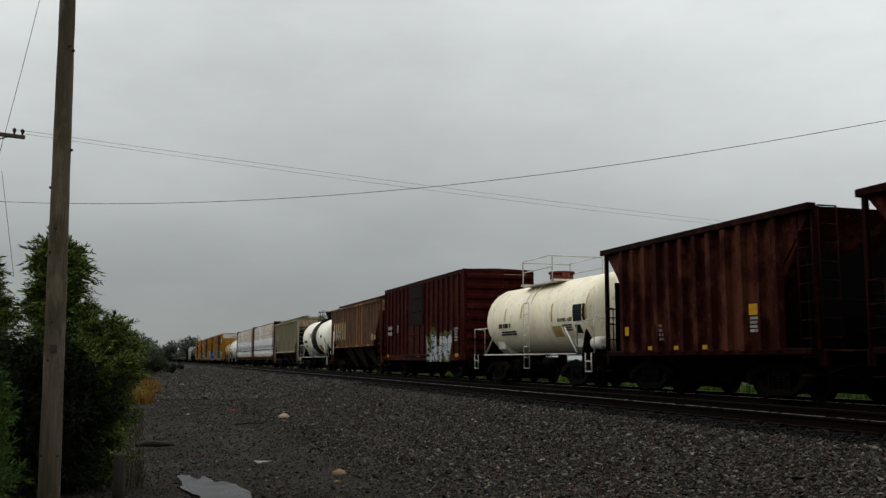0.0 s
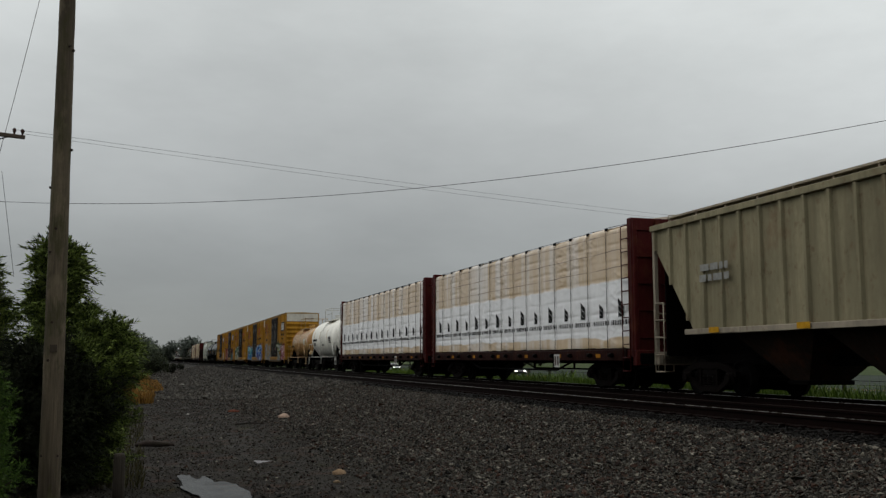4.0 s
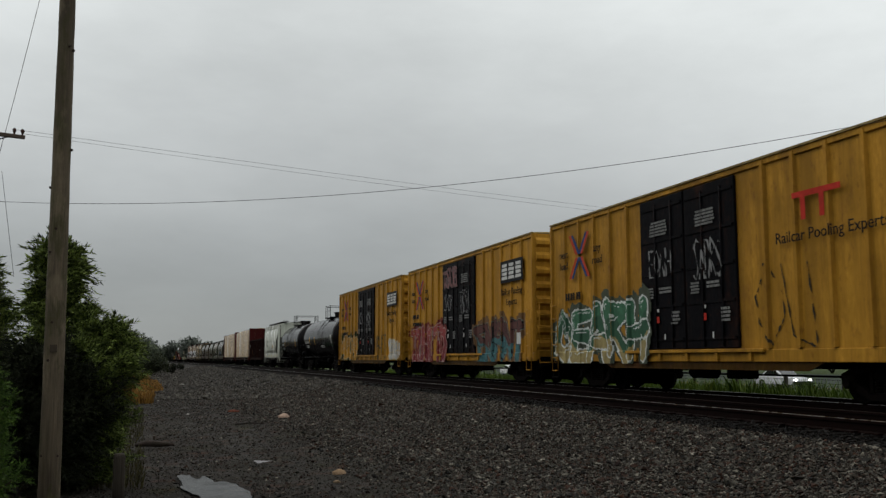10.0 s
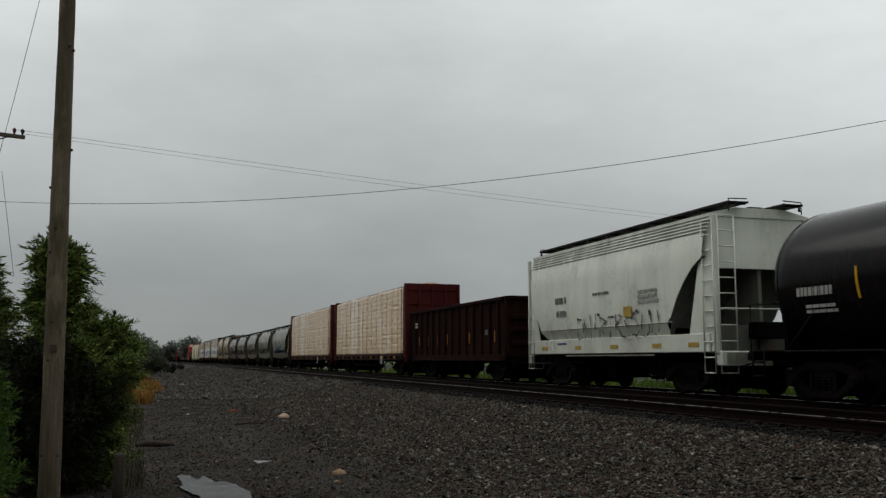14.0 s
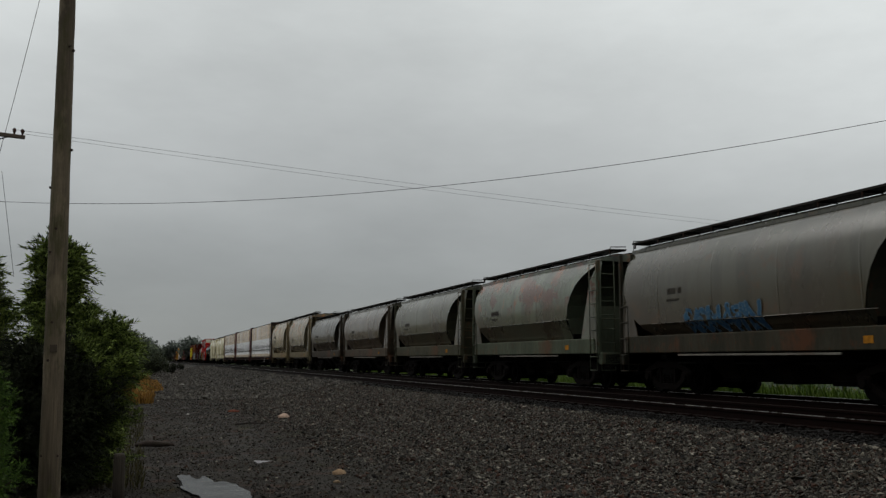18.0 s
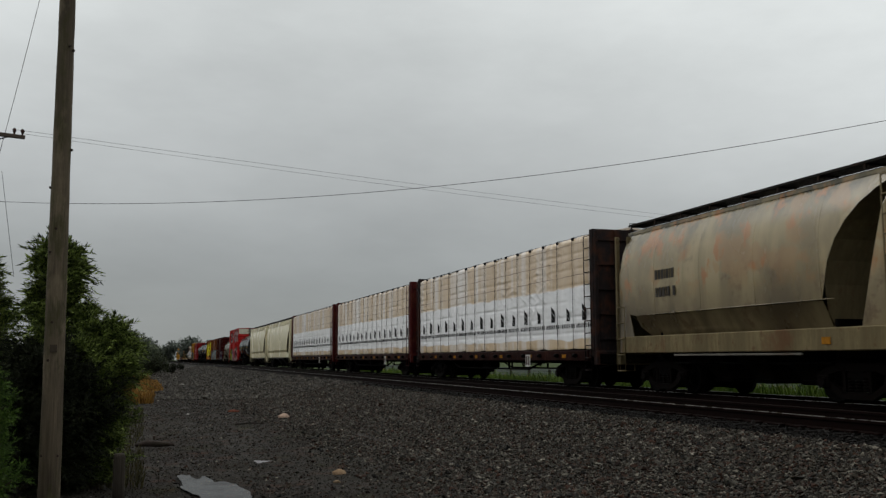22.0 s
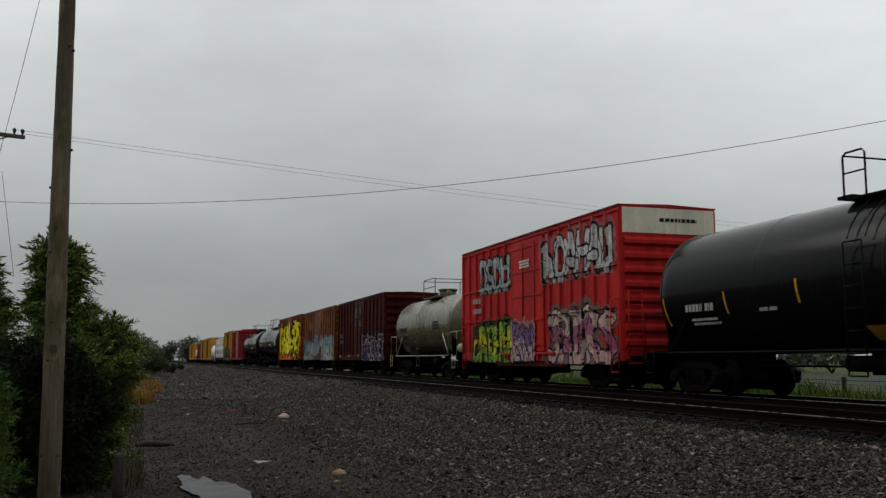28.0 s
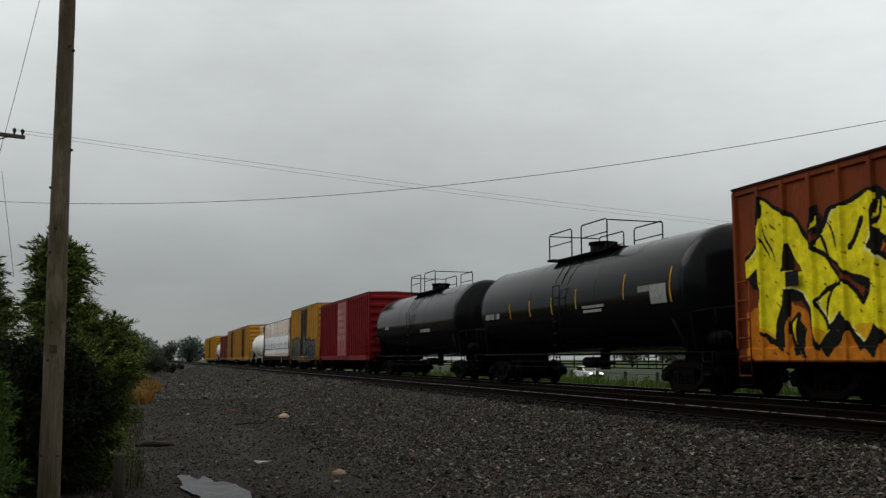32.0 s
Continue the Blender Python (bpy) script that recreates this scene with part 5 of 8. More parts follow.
def cedar(name, label, x, y, tall, wide, count, seed, lean=0.0, size=0.15, dark=(0.010, 0.016, 0.006), light=(0.050, 0.062, 0.020), low=0.02, full=2.0, limbs_n=70):
    rnd = np.random.RandomState(seed)
    t = thing(name, label, "tree", "cedars by the pole", at=pose(x, y, -0.05))
    part("trunk", Geo().tube([(lean * z / tall, 0, z) for z in np.linspace(0, tall * 0.97, 8)], 0.06, 9, radii=list(np.linspace(0.075, 0.008, 8))), grained("cedar_bark_%d" % seed, (0.05, 0.035, 0.028)), t)
    bark = grained("cedar_limb_%d" % seed, (0.045, 0.032, 0.025))
    B, T = [], []
    for i in range(limbs_n):
        z = tall * (0.04 + 0.93 * (i / limbs_n) ** 0.9)
        a = i * 2.4 + rnd.uniform(-0.5, 0.5)
        reach = wide * (1 - (z / tall) ** full) * rnd.uniform(0.3, 1.4) + 0.07
        base = np.array([lean * z / tall, 0, z])
        tip = base + np.array([math.cos(a) * reach, math.sin(a) * reach, reach * rnd.uniform(0.35, 0.85)])
        B.append(base)
        T.append(tip)
        part("limb", Geo().tube([tuple(base), tuple(base * 0.45 + tip * 0.55 + np.array([0, 0, 0.03])), tuple(tip)], 0.012, 5, radii=[0.016, 0.009, 0.003]), bark, t)
    B, T = np.array(B), np.array(T)
    sets = []
    for n, k0, k1, sz, thick in ((int(count * 0.4), 0.0, 0.6, size * 1.7, 1.2), (count, 0.2, 1.0, size, 1.0)):
        twigs = 9
        li = rnd.randint(0, limbs_n, n)
        tw = rnd.randint(0, twigs, n)
        pick = np.random.RandomState(seed + 7).normal(0, 1, (limbs_n, twigs, 3))[li, tw]
        k = k0 + (k1 - k0) * (tw + 0.5) / twigs
        out = T[li] - B[li]
        ln = np.linalg.norm(out, axis=1, keepdims=True)
        out = out / ln
        branch = out * 1.0 + pick * 0.42 + np.array([0, 0, 0.25])
        branch /= np.linalg.norm(branch, axis=1, keepdims=True)
        u = rnd.uniform(0, 1, n)
        span = (0.16 + 0.30 * ln[:, 0]) * (1.1 - 0.65 * k)
        jit = rnd.normal(0, 1, (n, 3))
        pos = B[li] + (T[li] - B[li]) * k[:, None] + branch * (u * span)[:, None] + jit * 0.012
        pos[:, 2] += 0.12 * k * (1 - k) * ln[:, 0] - 0.10 * u * u * span
        way = branch + jit * 0.45
        way /= np.linalg.norm(way, axis=1, keepdims=True)
        sets.append(sprays(pos, way, sz * rnd.uniform(0.6, 1.3, n), rnd, 15, thick * 0.85))
    v = np.concatenate([sets[0][0], sets[1][0]])
    f = np.concatenate([sets[0][1], sets[1][1] + len(sets[0][0])])
    v[:, 2] = np.maximum(v[:, 2], low)
    part("crown", fast_mesh("crown", v, f, leafy("cedar_leaf_" + name + str(seed), dark, light)), None, t, "feathery green crown")
    return t


def shrub(name, label, x, y, z, tall, wide, count, seed, dark, light, leaf=0.12, group="trackside scrub", deep=1.0):
    """A far bush or tree: short stems and a crown of many leaf clumps with gaps."""
    rnd = np.random.RandomState(seed)
    t = thing(name, label, "bush" if tall < 3 else "tree", group, at=pose(x, y, z))
    g = Geo()
    lobes = []
    for i in range(9):
        a = rnd.uniform(0, 6.28)
        c = np.array([math.cos(a) * wide * 0.5 * rnd.uniform(0, 1), math.sin(a) * wide * 0.5 * deep * rnd.uniform(0, 1), tall * rnd.uniform(0.28, 0.78)])
        lobes.append((c, rnd.uniform(0.22, 0.36) * min(tall, wide)))
        g.tube([(0, 0, 0), tuple(c * np.array([0.4, 0.4, 0.6])), tuple(c)], 0.03, 5, radii=[0.02 + tall * 0.012, 0.02 + tall * 0.006, 0.01])
    part("stems", g, plain("scrub_bark", (0.03, 0.024, 0.02)), t)
    li = rnd.randint(0, 9, count)
    C = np.array([c for c, _ in lobes])[li]
    R = np.array([r for _, r in lobes])[li]
    d = rnd.normal(0, 1, (count, 3))
    d /= np.linalg.norm(d, axis=1, keepdims=True)
    pos = C + d * (R * rnd.uniform(0.55, 1.12, count))[:, None]
    pos[:, 2] = np.maximum(pos[:, 2], leaf * 0.5)
    a = rnd.normal(0, 1, (count, 3))
    a /= np.linalg.norm(a, axis=1, keepdims=True)
    b = np.cross(a, d)
    s = (leaf * rnd.uniform(0.5, 1.3, count))[:, None]
    v = np.stack([pos - a * s, pos + b * s * 0.6, pos + a * s, pos - b * s * 0.6], 1).reshape(-1, 3)
    f = np.arange(len(v)).reshape(-1, 4)
    part("crown", fast_mesh("crown", v, f, leafy("scrub_leaf_%d" % seed, dark, light)), None, t)


def greenery():
    dark, light = (0.009, 0.016, 0.005), (0.26, 0.34, 0.07)
    cedar("cedar_tree", "dark green cedar tree with feathery sprays behind the pole", -1.02, 12.4, 3.02, 0.50, 4600, 11, dark=dark, light=light, size=0.155, full=1.3, limbs_n=34)
    cedar("cedar_tree", "bushy cedar with a tufted tip, dense to the ground", -0.78, 12.2, 1.96, 0.50, 6000, 12, 0.30, dark=dark, light=light, size=0.13, full=4.0, limbs_n=44)
    cedar("cedar_tree", "broad dark cedar crowding the others", -2.1, 12.6, 2.78, 0.64, 5200, 13, dark=dark, light=light, size=0.15, full=2.5)
    # leaf colours near black: shade at the hedge foot put into the foliage
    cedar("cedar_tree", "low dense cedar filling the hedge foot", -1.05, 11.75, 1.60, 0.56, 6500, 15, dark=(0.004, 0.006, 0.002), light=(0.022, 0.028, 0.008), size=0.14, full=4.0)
    cedar("cedar_tree", "bright green young cedar at the lot's edge", -1.64, 9.9, 1.55, 0.42, 5200, 14, 0.0, 0.085, (0.016, 0.036, 0.006), (0.10, 0.175, 0.024), full=3.0)
    shrub("bush", "dark round bush beside the gravel lot", 0.6, 93, 0, 2.3, 3.2, 2600, 21, (0.018, 0.023, 0.012), (0.05, 0.058, 0.026))
    shrub("bush", "small dark bush at the edge of the lot", 3.0, 106, 0, 1.2, 2.4, 1200, 22, (0.008, 0.01, 0.006), (0.03, 0.03, 0.015))
    shrub("tree", "grey-green tree beyond the bushes", -2.0, 116, 0, 5.0, 6.5, 4200, 23, (0.045, 0.055, 0.035), (0.11, 0.13, 0.075), 0.2)
    shrub("tree", "leafy tree behind the cedars", -2.2, 78, 0, 4.1, 4.4, 4200, 24, (0.03, 0.04, 0.018), (0.10, 0.13, 0.045), 0.16)
    shrub("bush", "scrubby bush along the lot", -1.6, 60, 0, 2.3, 2.6, 2600, 25, (0.03, 0.04, 0.016), (0.10, 0.12, 0.04))
    shrub("bush", "scrubby dark bush by the dry grass", -2.2, 40, 0, 1.9, 2.4, 2600, 26, (0.02, 0.028, 0.01), (0.07, 0.085, 0.03), 0.09)
    rnd = random.Random(8)
    # haze put into the leaf colours, paler and greyer than the near scrub
    for i in range(9):
        d = 330 + rnd.uniform(-40, 90)
        x = -0.12 * d + i * 5.2 + (rnd.uniform(-3, 3))
        shrub("tree", "pale hazy tree far down the line", x + 17, d, 0, rnd.uniform(6.5, 10.5), rnd.uniform(9, 15), 1500, 40 + i, (0.05, 0.06, 0.05), (0.11, 0.125, 0.10), 0.55, "far trees")
    # added out of view beyond the lot; they darken low reflections on the cars
    for i in range(10):
        shrub("tree", "tall dark leafy tree, unseen, behind the lot", -15.5 + rnd.uniform(-2, 1.5), -26 + i * 7.4 + rnd.uniform(-1.5, 1.5), -0.1, rnd.uniform(5.8, 7.2), rnd.uniform(8, 10), 3800, 110 + i, (0.012, 0.018, 0.007), (0.04, 0.055, 0.02), 0.42, "trees behind the lot")
    for i in range(12):
        shrub("tree", "grey-green tree across the road", 105 + rnd.uniform(0, 30), 40 + i * 22 + rnd.uniform(-6, 6), -0.8, rnd.uniform(5, 9), rnd.uniform(10, 16), 1300, 60 + i, (0.04, 0.05, 0.035), (0.10, 0.12, 0.08), 0.5, "far trees")


def scatter_blades(name, label, xs, ys, n, seed, tall, colours, wide=0.012, base=height):
    rnd = np.random.RandomState(seed)
    x, y = rnd.uniform(xs[0], xs[1], n), ys[0] + (ys[1] - ys[0]) * rnd.uniform(0, 1, n) ** 1.5
    z = np.array([base(a, b) for a, b in zip(x, y)])
    clump = 0.55 + 0.45 * np.sin(x * 1.9 + y * 0.8) * np.sin(y * 1.3 - x)
    h = tall * rnd.uniform(0.5, 1.15, n) * (0.65 + 0.35 * clump)
    a = rnd.uniform(0, 6.28, n)
    dx, dy = np.cos(a) * wide, np.sin(a) * wide
    bx, by = rnd.normal(0, 0.22, n) * h, rnd.normal(0, 0.22, n) * h
    v = np.stack([np.stack([x - dx, y - dy, z - 0.03], 1), np.stack([x + dx, y + dy, z - 0.03], 1), np.stack([x + dx * 0.8 + bx * 0.4, y + dy * 0.8 + by * 0.4, z + h * 0.6], 1), np.stack([x + bx, y + by, z + h], 1), np.stack([x - dx * 0.8 + bx * 0.4, y - dy * 0.8 + by * 0.4, z + h * 0.6], 1)], 1).reshape(-1, 3)
    f = np.arange(len(v)).reshape(-1, 5)
    ob = part(name, fast_mesh(name, v, f, island(name + "_blades", colours, 0.7, sheen=0.2)), None)
    tagged(ob, label, "grass", kind="stuff")


def grasses():
    scatter_blades("tall_grass", "bright green uncut grass behind the tracks", (16.7, 24.0), (8, 75), 105000, 1, 0.95, [(0.025, 0.055, 0.005), (0.10, 0.18, 0.014), (0.18, 0.26, 0.035)], 0.011)
    scatter_blades("meadow_grass", "pale green meadow grass towards the road", (24.0, 44.0), (18, 110), 16000, 2, 0.4, [(0.06, 0.10, 0.02), (0.14, 0.19, 0.05)], 0.03)
    scatter_blades("dry_grass", "dry tan grass along the edge of the lot", (-1.9, 0.35), (34, 88), 9500, 3, 0.46, [(0.07, 0.035, 0.008), (0.24, 0.12, 0.022), (0.34, 0.19, 0.04)], 0.018)
    scatter_blades("dry_grass", "short dry grass creeping onto the lot", (0.1, 0.95), (48, 72), 1500, 5, 0.2, [(0.07, 0.035, 0.008), (0.24, 0.12, 0.022), (0.30, 0.17, 0.04)], 0.016)
    scatter_blades("verge_weeds", "sparse weeds at the cedar's foot", (-1.6, 0.05), (12, 30), 2600, 4, 0.16, [(0.02, 0.02, 0.006), (0.07, 0.06, 0.02)], 0.008)
    rnd = random.Random(6)
    for i in range(7):
        shrub("weed_clump", "tall dark green weed clump in the grass", 19 + rnd.uniform(-0.8, 2.5), 16 + i * 3.4 + rnd.uniform(-1, 1), -0.3, rnd.uniform(0.9, 1.25), 0.8, 420, 90 + i, (0.02, 0.04, 0.008), (0.06, 0.10, 0.02), 0.07, "weeds by the fence")


ICO = None


def stones(name, label, count, box, seed, size, colours, density=None):
    """Loose angular stones lying on the ground."""
    global ICO
    if ICO is None:
        ICO = (np.array([(1, 0, 0.2), (0.1, 1, 0), (-1, 0, -0.1), (0, -1, 0.1), (0.15, 0.1, 1), (-0.1, 0, -1)]),
               np.array([(0, 1, 4), (1, 2, 4), (2, 3, 4), (3, 0, 4), (1, 0, 5), (2, 1, 5), (3, 2, 5), (0, 3, 5)]))
    rnd = np.random.RandomState(seed)
    x0, x1, y0, y1 = box
    x = rnd.uniform(x0, x1, count)
    y = y0 + (y1 - y0) * rnd.uniform(0, 1, count) ** 1.7
    if density is not None:
        keep = rnd.uniform(0, 1, count) < density(x, y)
        x, y = x[keep], y[keep]
    n = len(x)
    z = np.array([height(a, b) for a, b in zip(x, y)])
    s = size * np.exp(rnd.normal(0, 0.32, n)) * (1 + np.maximum(0, y - 14) * 0.006)
    dims = s[:, None] * rnd.uniform(0.6, 1.25, (n, 3)) * np.array([1.05, 1.05, 0.72])
    V = ICO[0][None] * rnd.uniform(0.75, 1.35, (n, len(ICO[0]), 1)) + rnd.normal(0, 0.22, (n, len(ICO[0]), 3))
    V = V * dims[:, None, :]
    a, b = rnd.uniform(0, 6.28, n), rnd.normal(0, 0.45, n)
    ca, sa, cb, sb = np.cos(a)[:, None], np.sin(a)[:, None], np.cos(b)[:, None], np.sin(b)[:, None]
    X, Y, Z = V[..., 0], V[..., 1], V[..., 2]
    Y, Z = Y * cb - Z * sb, Y * sb + Z * cb
    X, Y = X * ca - Y * sa, X * sa + Y * ca
    P = np.stack([X + x[:, None], Y + y[:, None], Z + (z + s * 0.42)[:, None]], -1).reshape(-1, 3)
    F = (ICO[1][None] + (np.arange(n) * len(ICO[0]))[:, None, None]).reshape(-1, 3)
    ob = part(name, fast_mesh(name, P, F, island(name + "_rock", colours, 0.62, sheen=0.06)), None)
    tagged(ob, label, "gravel", kind="stuff")


def toe_mask(x, y):
    """Stones thin out on the lot; none are laid on the near corner of the bank."""
    laid = (y > 9.3 - 0.4 * x) & (x < y + 2.2)
    return np.clip((x - 2.6) / 2.0, 0.05, 1.0) * laid


def ground_cover():
    rock = [(0.00176, 0.00176, 0.00176), (0.0088, 0.00792, 0.00616), (0.03872, 0.03256, 0.02464), (0.0352, 0.01496, 0.0088), (0.00704, 0.0066, 0.00572), (0.066, 0.05808, 0.04576), (0.00352, 0.00352, 0.00308), (0.088, 0.07744, 0.0616), (0.01584, 0.01496, 0.01144), (0.01056, 0.00572, 0.00396), (0.05456, 0.0264, 0.01672), (0.0616, 0.05808, 0.04928), (0.132, 0.1214, 0.09856), (0.00264, 0.00264, 0.00264), (0.2288, 0.2068, 0.1672)]
    stones("ballast_stones", "loose angular grey ballast stones", 265000, (0.2, 8.06, 6.2, 48), 1, 0.0165, rock, toe_mask)
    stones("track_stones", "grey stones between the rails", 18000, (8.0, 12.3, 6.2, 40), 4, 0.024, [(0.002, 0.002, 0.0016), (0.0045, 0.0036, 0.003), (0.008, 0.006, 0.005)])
    stones("lot_gravel", "fine dark gravel on the lot", 30000, (-1.6, 4.4, 9.0, 46), 2, 0.0098, [(0.005, 0.005, 0.005), (0.014, 0.013, 0.012), (0.03, 0.016, 0.011), (0.012, 0.012, 0.011), (0.018, 0.017, 0.012), (0.09, 0.085, 0.078)])
    stones("far_stones", "grey stones further along the bank", 18000, (-0.8, 8.6, 38, 140), 7, 0.036, [(0.02, 0.019, 0.017), (0.04, 0.036, 0.03), (0.06, 0.052, 0.043), (0.11, 0.10, 0.085)])
    # puddle
    m, n, l, b = nodes_of("puddle_water")
    b.inputs["Base Color"].default_value = (0.012, 0.012, 0.011, 1)
    b.inputs["IOR"].default_value = 1.22
    b.inputs["Specular IOR Level"].default_value = 0.09
    l.new(ranged(n, l, noise_node(n, l, 2.2, 3), 0.4, 0.7, 0.05, 0.3), b.inputs["Roughness"])
    bumped(n, l, b, noise_node(n, l, 9, 4), 0.35, 0.02)
    g = Geo()
    ring = []
    for i in range(120):
        a = 2 * math.pi * i / 120
        k = 1 + 0.16 * math.sin(3 * a + 1) + 0.09 * math.sin(7 * a) + 0.07 * math.sin(11 * a + 2) + 0.035 * math.sin(23 * a) + 0.02 * math.sin(37 * a + 1)
        ring.append((0.86 + 0.30 * k * math.cos(a) - 0.20 * math.sin(a), 11.1 + 1.9 * k * math.sin(a), 0.030))
    g.add(ring, [tuple(range(120))])
    g.add([(x, y, z - 0.03) for x, y, z in ring], [tuple(range(119, -1, -1))])
    tagged(part("puddle", g, m), "shallow rain puddle that mirrors the grey sky", "puddle")

    def rock_at(name, label, x, y, s, col, seed, cat="rock"):
        r = random.Random(seed)
        bm = bmesh.new()
        bmesh.ops.create_icosphere(bm, subdivisions=2, radius=1)
        for p in bm.verts:
            k = 1 + 0.22 * noise.noise(p.co * 1.4 + Vector((seed, 0, 0)))
            p.co = (p.co.x * s[0] * k, p.co.y * s[1] * k, max(-0.02, p.co.z * s[2] * k))
        ob = part(name, Geo().take(bm), plain("stone_%d" % seed, col, 0.85, 0, 18, 0.3, 0.4))
        ob.matrix_basis = pose(x, y, height(x, y) + 0.01, 0, 0, r.uniform(0, 180))
        tagged(ob, label, cat)

    rock_at("rock", "tan rock on the gravel", 2.62, 12.95, (0.10, 0.09, 0.06), (0.23, 0.155, 0.095), 1)
    rock_at("rock", "small tan rock on the gravel", 2.42, 12.1, (0.045, 0.04, 0.03), (0.16, 0.115, 0.075), 2)
    rock_at("rock", "pale pinkish rock on the gravel", 3.55, 24.9, (0.17, 0.14, 0.12), (0.34, 0.24, 0.18), 3)
    rock_at("rock", "rusty red lump on the gravel", 2.55, 28.2, (0.2, 0.18, 0.06), (0.085, 0.028, 0.017), 4)
    rock_at("rock", "white pebble on the lot", 1.2, 27.0, (0.05, 0.045, 0.035), (0.25, 0.24, 0.22), 5)
    rock_at("rock", "white stone near the bushes", 2.2, 58.0, (0.16, 0.14, 0.09), (0.22, 0.21, 0.19), 6)
    log = part("log", Geo().tube([(-0.32, 0, 0.05), (-0.1, 0.02, 0.075), (0.12, 0, 0.06), (0.34, 0.05, 0.05)], 0.05, 8, radii=[0.03, 0.06, 0.05, 0.02]), grained("log_wood", (0.035, 0.025, 0.02), (2, 14, 14)))
    log.matrix_basis = pose(0.22, 17.5, 0.0, 0, 0, -10)
    tagged(log, "rotten dark log lying on the wet lot", "log")
    stick = part("stick", Geo().tube([(-0.45, 0, 0.03), (-0.1, 0.05, 0.06), (0.22, 0, 0.04)], 0.018, 6).tube([(-0.05, 0.05, 0.06), (0.2, 0.3, 0.14)], 0.012, 5), grained("stick_wood", (0.025, 0.02, 0.016), (2, 14, 14)))
    stick.matrix_basis = pose(2.5, 22.3, 0.02)
    tagged(stick, "forked dark stick on the gravel", "stick")
    sheet = part("paper_scrap", Geo().loft([[(-0.13, -0.09, 0.03), (0.12, -0.07, 0.05), (0.13, 0.09, 0.035), (-0.11, 0.08, 0.055)], [(-0.13, -0.09, 0.034), (0.12, -0.07, 0.054), (0.13, 0.09, 0.039), (-0.11, 0.08, 0.059)]]), plain("soggy_paper", (0.22, 0.215, 0.22), 0.7))
    sheet.matrix_basis = pose(1.73, 14.25, 0.0, 0, 0, 20)
    tagged(sheet, "scrap of soggy white paper", "litter")


# ---- behind the train: fence, road, vehicles ----
def fence():
    f = thing("field_fence", "wire fence on weathered wooden posts behind the tracks", "fence")
    g = Geo().box(-0.06, 0.06, -0.06, 0.06, 0, 1.35, 0.02).mesh("post", grained("fence_wood", (0.05, 0.045, 0.036)))
    for i in range(26):
        y = 12.5 + i * 2.68
        p = part("post", g, None, f)
        p.matrix_basis = pose(20.0, y, -0.32, 0, 0, i * 17 % 40)
    for z in (0.3, 0.62, 0.92):
        part("wire", Geo().tube([(19.93, 10, z), (19.93, 82, z)], 0.006, 4), STEEL, f)


def road():
    m, n, l, b = nodes_of("wet_asphalt")
    v = noise_node(n, l, 0.35, 5, (1, 0.25, 1))
    l.new(mixed(n, l, ranged(n, l, v, 0.35, 0.65), (0.036, 0.043, 0.035), (0.06, 0.068, 0.058)), b.inputs["Base Color"])
    l.new(ranged(n, l, v, 0.35, 0.65, 0.7, 0.9), b.inputs["Roughness"])
    b.inputs["Specular IOR Level"].default_value = 0.0
    ob = part("road", Geo().box(44.5, 56.5, -120, 620, -0.9, -0.69), m)
    tagged(ob, "wet grey asphalt road beside the field", "road", kind="structure")
    part("edge_line", Geo().box(45.1, 45.22, -120, 620, -0.69, -0.684), WHITE, ob)
    part("centre_line", Geo().box(50.4, 50.52, -120, 620, -0.69, -0.684), YELLOW, ob)
    lot = part("pavement", Geo().box(60, 98, -60, 400, -0.85, -0.7), m)
    tagged(lot, "wide wet paved lot across the road", "pavement", kind="structure")


GLASS = plain("dark_car_glass", (0.01, 0.012, 0.013), 0.08, 0, 3, 0.1, 0.0)
RUBBER = plain("tyre_rubber", (0.012, 0.012, 0.012), 0.85)
RIM = plain("alloy_rim", (0.4, 0.4, 0.4), 0.35, 0.9)


def glow(name, colour, power):
    m, n, l, b = nodes_of(name)
    b.inputs["Base Color"].default_value = (*colour, 1)
    b.inputs["Emission Color"].default_value = (*colour, 1)
    b.inputs["Emission Strength"].default_value = power
    return m


HEAD, TAIL = glow("headlight_glow", (1.0, 0.95, 0.85), 6), glow("tail_light_glow", (0.9, 0.03, 0.02), 3)
ROAD_CARS = []


